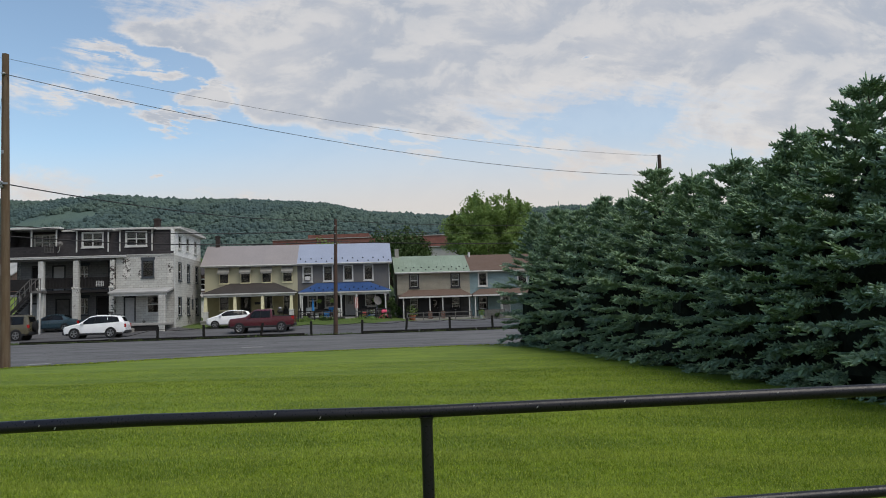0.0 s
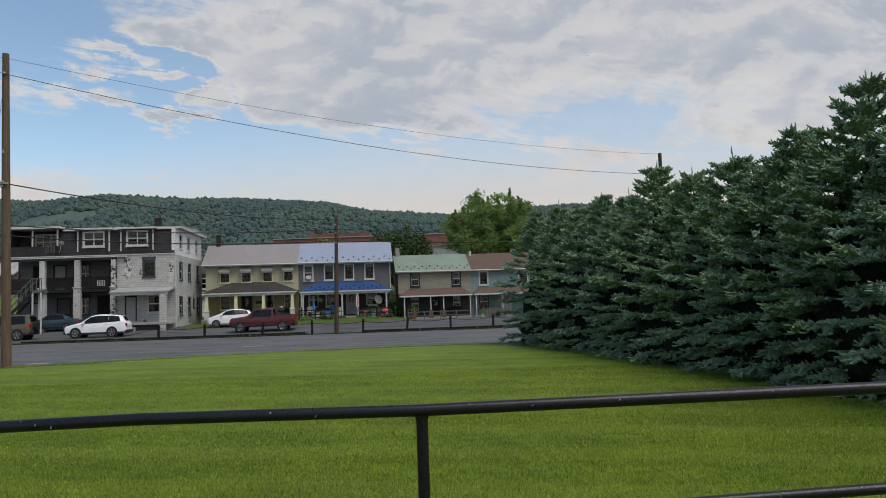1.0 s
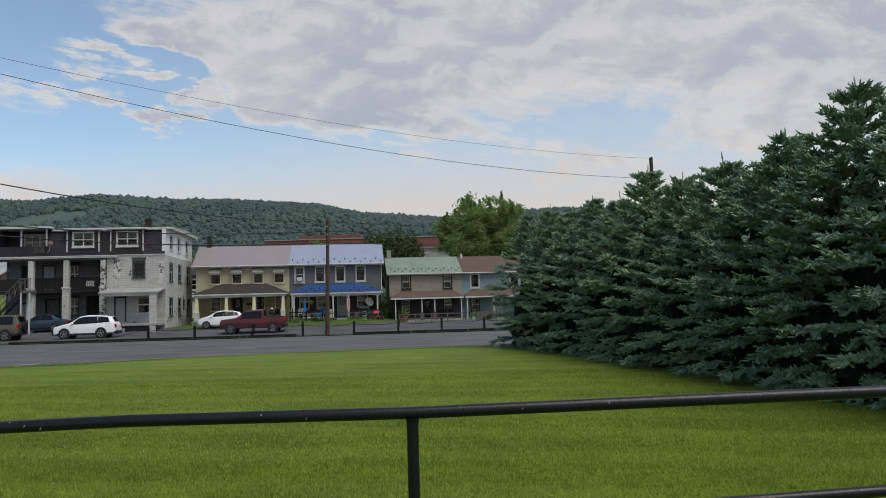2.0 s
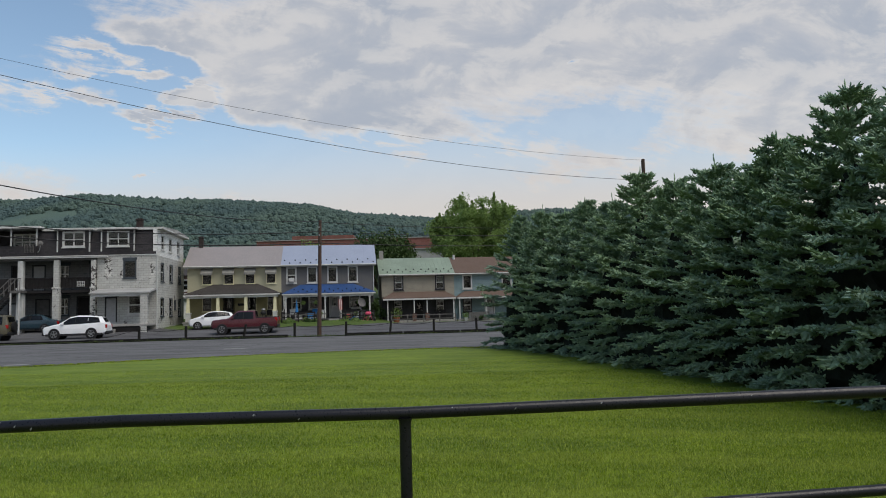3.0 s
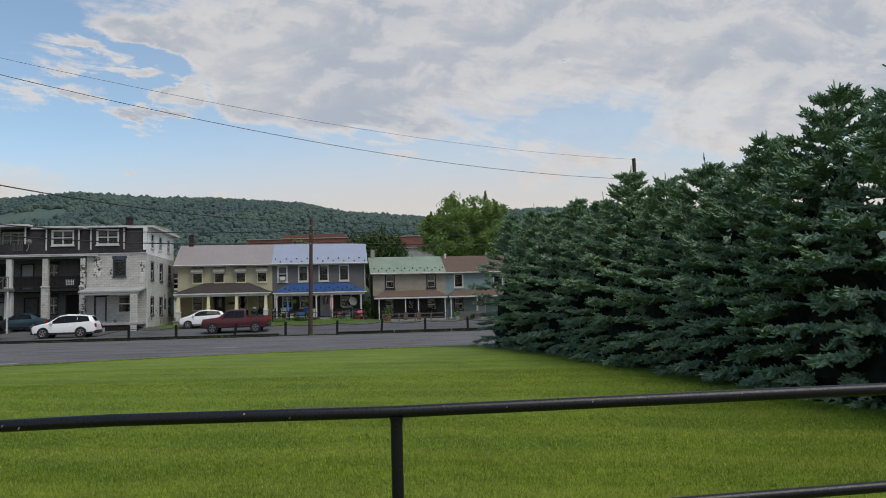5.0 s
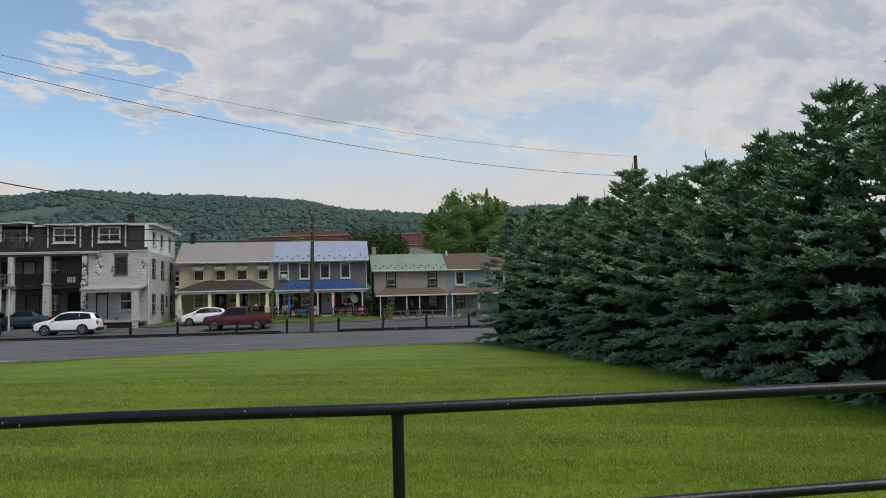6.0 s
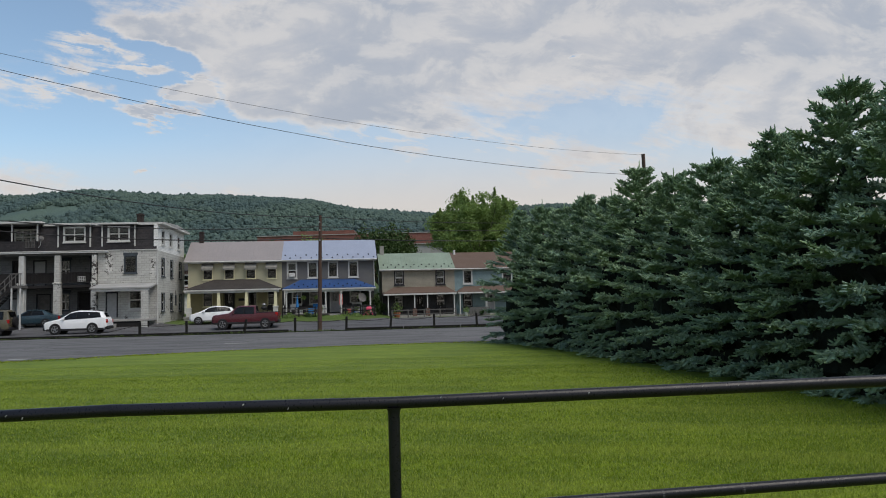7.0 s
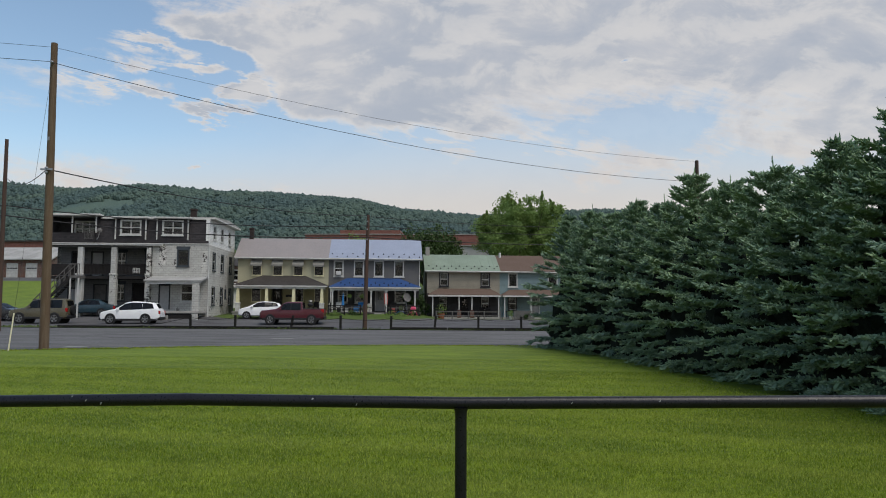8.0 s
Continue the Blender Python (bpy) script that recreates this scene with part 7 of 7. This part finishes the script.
for x, y, z, mat, s in ((8.9, -0.55, -0.55, TERRACOTTA, 0.16), (10.4, -0.6, -0.58, WHITE_PLASTIC, 0.18), (11.6, -0.1, -0.09, TERRACOTTA, 0.18), (11.2, -0.7, -0.6, WHITE_PLASTIC, 0.14), (14.0, -0.6, -0.58, TERRACOTTA, 0.17), (14.9, -0.1, -0.09, WHITE_PLASTIC, 0.15), (15.9, -0.7, -0.62, TERRACOTTA, 0.2)):
    pot(on_b(x, y, z), mat, "flower pot with green plants by the grey porch", s)
pot(on_c(1.2, -2.4, -0.16), TERRACOTTA, "large potted shrub before the tan porch", 0.34)
pot(on_c(7.8, -2.3, -0.14), WHITE_PLASTIC, "potted plant before the aqua porch", 0.2)

for x, y, z, mat, w, h, lab in ((9.9, -0.2, -0.09, WHITE_PLASTIC, 0.3, 0.4, "white plastic tub on the grey porch"), (10.7, 0.4, -0.09, BLUE_CLOTH, 0.4, 0.5, "blue plastic crate on the grey porch"), (11.8, 0.6, -0.09, WHITE_PLASTIC, 0.35, 0.8, "white storage bin by the porch wall"), (14.2, 0.2, -0.09, RED_CLOTH, 0.3, 0.45, "faded red box on the grey porch"), (15.0, 0.5, -0.09, WHITE_PLASTIC, 0.45, 0.6, "white cooler box on the grey porch"), (15.7, 0.3, -0.09, DARK_WOOD, 0.5, 0.7, "dark cabinet on the grey porch")):
    bin_ = thing("storage_box", on_b(x, y, z, 9), lab, "box", "boxes on the porch")
    part("body", box(-w / 2, w / 2, -w / 2, w / 2, 0, h * 0.86, None, 0.03), mat, bin_)
    part("lid", box(-w / 2 - 0.02, w / 2 + 0.02, -w / 2 - 0.02, w / 2 + 0.02, h * 0.86, h, None, 0.02), mat, bin_)
for x in (10.1, 11.3, 15.2):
    basket = pot(on_b(x, 0.15, 1.05), DARK_WOOD, "hanging flower basket under the blue porch roof", 0.13)
    part("hanger", tube(((0, 0, 0.2), (0, 0, 0.82)), 0.008, 5), WIRE, basket)

umbrella = thing("garden_umbrella", on_b(9.55, 0.0, -0.09), "closed blue garden umbrella standing on the porch", "umbrella")
part("pole", tube(((0, 0, 0), (0, 0, 1.9)), 0.02, 8), STEEL, umbrella)
bm = bmesh.new()
bmesh.ops.create_cone(bm, cap_ends=True, segments=10, radius1=0.19, radius2=0.03, depth=1.15, matrix=pose(0, 0, 1.15))
for v in bm.verts:
    if v.co.z < 0.7:
        v.co.x *= 0.8 + 0.4 * (v.index % 2)
        v.co.y *= 0.8 + 0.4 * (v.index % 2)
part("canopy", bm, BLUE_CLOTH, umbrella)
bm = bmesh.new()
bmesh.ops.create_cone(bm, cap_ends=True, segments=14, radius1=0.2, radius2=0.16, depth=0.1, matrix=pose(0, 0, 0.05))
part("base", bm, CONCRETE, umbrella)

flag = thing("garden_flag", on_b(13.5, -0.25, -0.09), "faded red and white flag hanging from the porch post", "flag")
part("staff", tube(((0, 0.1, 1.35), (0, -0.45, 1.95)), 0.015, 6), WHITE_PLASTIC, flag)
for k in range(5):
    part("stripe", prism(((-0.16 + 0.065 * k, 0.75 + 0.02 * (k % 2)), (-0.10 + 0.065 * k, 0.73), (-0.10 + 0.065 * k, 1.72), (-0.16 + 0.065 * k, 1.74)), -0.34 - 0.02 * (k % 2), -0.325 - 0.02 * (k % 2)), RED_CLOTH if k % 2 == 0 else WHITE_PLASTIC, flag)

dish2 = thing("satellite_dish", on_b(15.35, -0.6, -0.6), "grey satellite dish on a short mast by the porch", "satellite dish")
part("mast", tube(((0, 0, 0), (0, 0, 1.45), (0.05, -0.02, 1.7)), 0.03, 8), STEEL, dish2)
bm = bmesh.new()
bmesh.ops.create_uvsphere(bm, u_segments=20, v_segments=12, radius=0.62)
bmesh.ops.delete(bm, geom=[v for v in bm.verts if v.co.z > -0.42], context="VERTS")
bmesh.ops.transform(bm, matrix=pose(0.05, -0.28, 1.85, 62, 0, 18) @ Matrix.Diagonal((0.85, 1.05, 1, 1)) @ Matrix.Translation((0, 0, 0.5)), verts=bm.verts)
bmesh.ops.solidify(bm, geom=bm.faces[:], thickness=0.02)
part("reflector", bm, GREY_WOOD, dish2)
part("feed_arm", tube(((0.05, -0.1, 1.6), (0.08, -0.55, 1.62)), 0.018, 6), STEEL, dish2)

toy = thing("toy_car", on_b(16.0, -0.75, -0.15), "pink plastic toy seat hung on the porch rail", "toy")
part("body", box(-0.26, 0.26, -0.16, 0.16, 0.25, 0.55, None, 0.08), PINK, toy)
part("hood", box(-0.18, 0.18, -0.12, 0.12, 0.5, 0.66, None, 0.05), PINK, toy)


def bicycle(m, mat, label):
    b = thing("bicycle", m, label, "bicycle", "bicycles by the porch")
    for x in (-0.45, 0.45):
        part("wheel", tube([(x + 0.28 * math.cos(a), 0, 0.29 + 0.28 * math.sin(a)) for a in np.linspace(0, 2 * math.pi, 21)], 0.022, 6, caps=False), RUBBER, b)
    part("bike_frame", tube(((-0.45, 0, 0.29), (-0.12, 0, 0.62), (0.28, 0, 0.62), (0.0, 0, 0.28), (-0.12, 0, 0.68)), 0.02, 6), mat, b)
    part("fork", tube(((0.45, 0, 0.29), (0.30, 0, 0.82)), 0.018, 6), mat, b)
    part("handlebar", tube(((0.30, -0.25, 0.86), (0.27, 0, 0.84), (0.30, 0.25, 0.86)), 0.015, 6), STEEL, b)
    part("saddle", box(-0.24, -0.02, -0.06, 0.06, 0.68, 0.73, None, 0.02), RUBBER, b)
    return b


bicycle(on_b(14.75, -0.85, -0.62, 8), BLUE_CLOTH, "small blue bicycle leaning by the porch rail")
bicycle(on_b(15.9, -1.1, -0.66, -12), PINK, "small pink bicycle beside the porch")
bicycle(on_b(10.9, -0.75, -0.62, 5), WHITE_PLASTIC, "white bicycle leaning by the porch rail")

grill = thing("covered_grill", on_b(6.6, -0.05, -0.05), "dark kettle grill with a pale lid on the porch", "grill")
bm = bmesh.new()
bmesh.ops.create_uvsphere(bm, u_segments=14, v_segments=8, radius=0.27, matrix=pose(0, 0, 0.62) @ Matrix.Diagonal((1, 1, 0.7, 1)))
part("bowl", bm, BLACK_PLASTIC, grill, smooth=True)
bm = bmesh.new()
bmesh.ops.create_uvsphere(bm, u_segments=14, v_segments=8, radius=0.2, matrix=pose(0, 0, 0.92) @ Matrix.Diagonal((1, 1, 0.6, 1)))
part("lid", bm, STEEL, grill, smooth=True)
for a in (0.3, 2.4, 4.5):
    part("leg", tube(((0.12 * math.cos(a), 0.12 * math.sin(a), 0.5), (0.28 * math.cos(a), 0.28 * math.sin(a), 0)), 0.018, 6), BLACK_PLASTIC, grill)


def shrub(m, label, wide, tall, mat, seed, n=900):
    s = thing("shrub", m, label, "shrub", "shrubs by the houses")
    rng = np.random.default_rng(seed)
    c = rng.normal(0, 1, (14, 3)) * np.array((wide * 0.36, wide * 0.25, tall * 0.2)) + np.array((0, 0, tall * 0.55))
    p = c[rng.integers(0, 14, n)] + rng.normal(0, 1, (n, 3)) * 0.16 * np.array((wide, wide, tall)) * 0.6
    p[:, 2] = np.maximum(p[:, 2], 0.02)
    a1, a2 = rng.normal(0, 0.06, (n, 3)), rng.normal(0, 0.06, (n, 3))
    v = np.stack((p - a1, p + a2, p + a1, p - a2), 1).reshape(-1, 3)
    ob = new("leaves", mesh_from("leaves", v, np.arange(len(v)).reshape(-1, 4), mat))
    ob.parent = s
    part("stem", tube(((0, 0, -0.05), (0, 0, tall * 0.5)), 0.03, 6), BARK, s)
    return s


shrub(on_c(-1.0, -1.0, -0.1), "dark green shrub between the two houses", 1.5, 2.3, DARK_LEAF, 41, 1800)
shrub(on_c(-1.6, 1.5, 0.0), "tall dark bush in the gap between houses", 1.6, 3.2, DARK_LEAF, 42, 1800)
shrub(on_b(9.3, -0.95, -0.62), "low green plants along the porch", 1.3, 0.5, MAPLE, 43)
shrub(on_b(11.0, -1.0, -0.64), "low green plants below the porch rail", 1.5, 0.45, DARK_LEAF, 44)
shrub(on_b(14.3, -1.0, -0.66), "low flowering plants below the porch rail", 1.6, 0.5, MAPLE, 45)
shrub(on_c(8.9, -2.5, -0.15), "low green bush before the aqua porch", 0.9, 0.7, DARK_LEAF, 46)

# wooden rail fence of the tan house and board fence piece by the aqua house
porch_rail = thing("rail_fence", on_b(0, -1.1, -0.35), "dark weathered rail fence before the grey house", "fence")
for px in (8.3, 9.75, 11.2, 13.9, 15.2, 16.5):
    part("post", box(px - 0.05, px + 0.05, -0.05, 0.05, -0.35, 0.92, None, 0.01), DARK_WOOD, porch_rail)
for xa, xb in ((8.3, 11.2), (13.9, 16.5)):
    for z in (0.42, 0.80):
        part("rail", box(xa - 0.04, xb + 0.04, -0.085, -0.052, z, z + 0.09, None, 0.008), DARK_WOOD, porch_rail)
yard_fence = thing("rail_fence", on_c(0, -2.9, -0.15), "grey wooden rail fence before the tan house", "fence")
for x in (0.7, 2.2, 3.7, 5.2, 6.7):
    part("post", box(x - 0.05, x + 0.05, -0.05, 0.05, -0.2, 0.75, None, 0.01), GREY_WOOD, yard_fence)
for z in (0.30, 0.66):
    part("rail", box(0.7, 6.7, -0.03, 0.03, z, z + 0.07), GREY_WOOD, yard_fence)
board = thing("board_fence", on_c(8.0, -2.9, -0.15), "short pale board fence before the aqua house", "fence")
for k in range(14):
    part("board", box(0.14 * k, 0.14 * k + 0.12, -0.015, 0.015, -0.15, 0.82), GREY_WOOD, board)
part("rail", box(0, 1.94, 0.016, 0.06, 0.55, 0.63), GREY_WOOD, board)
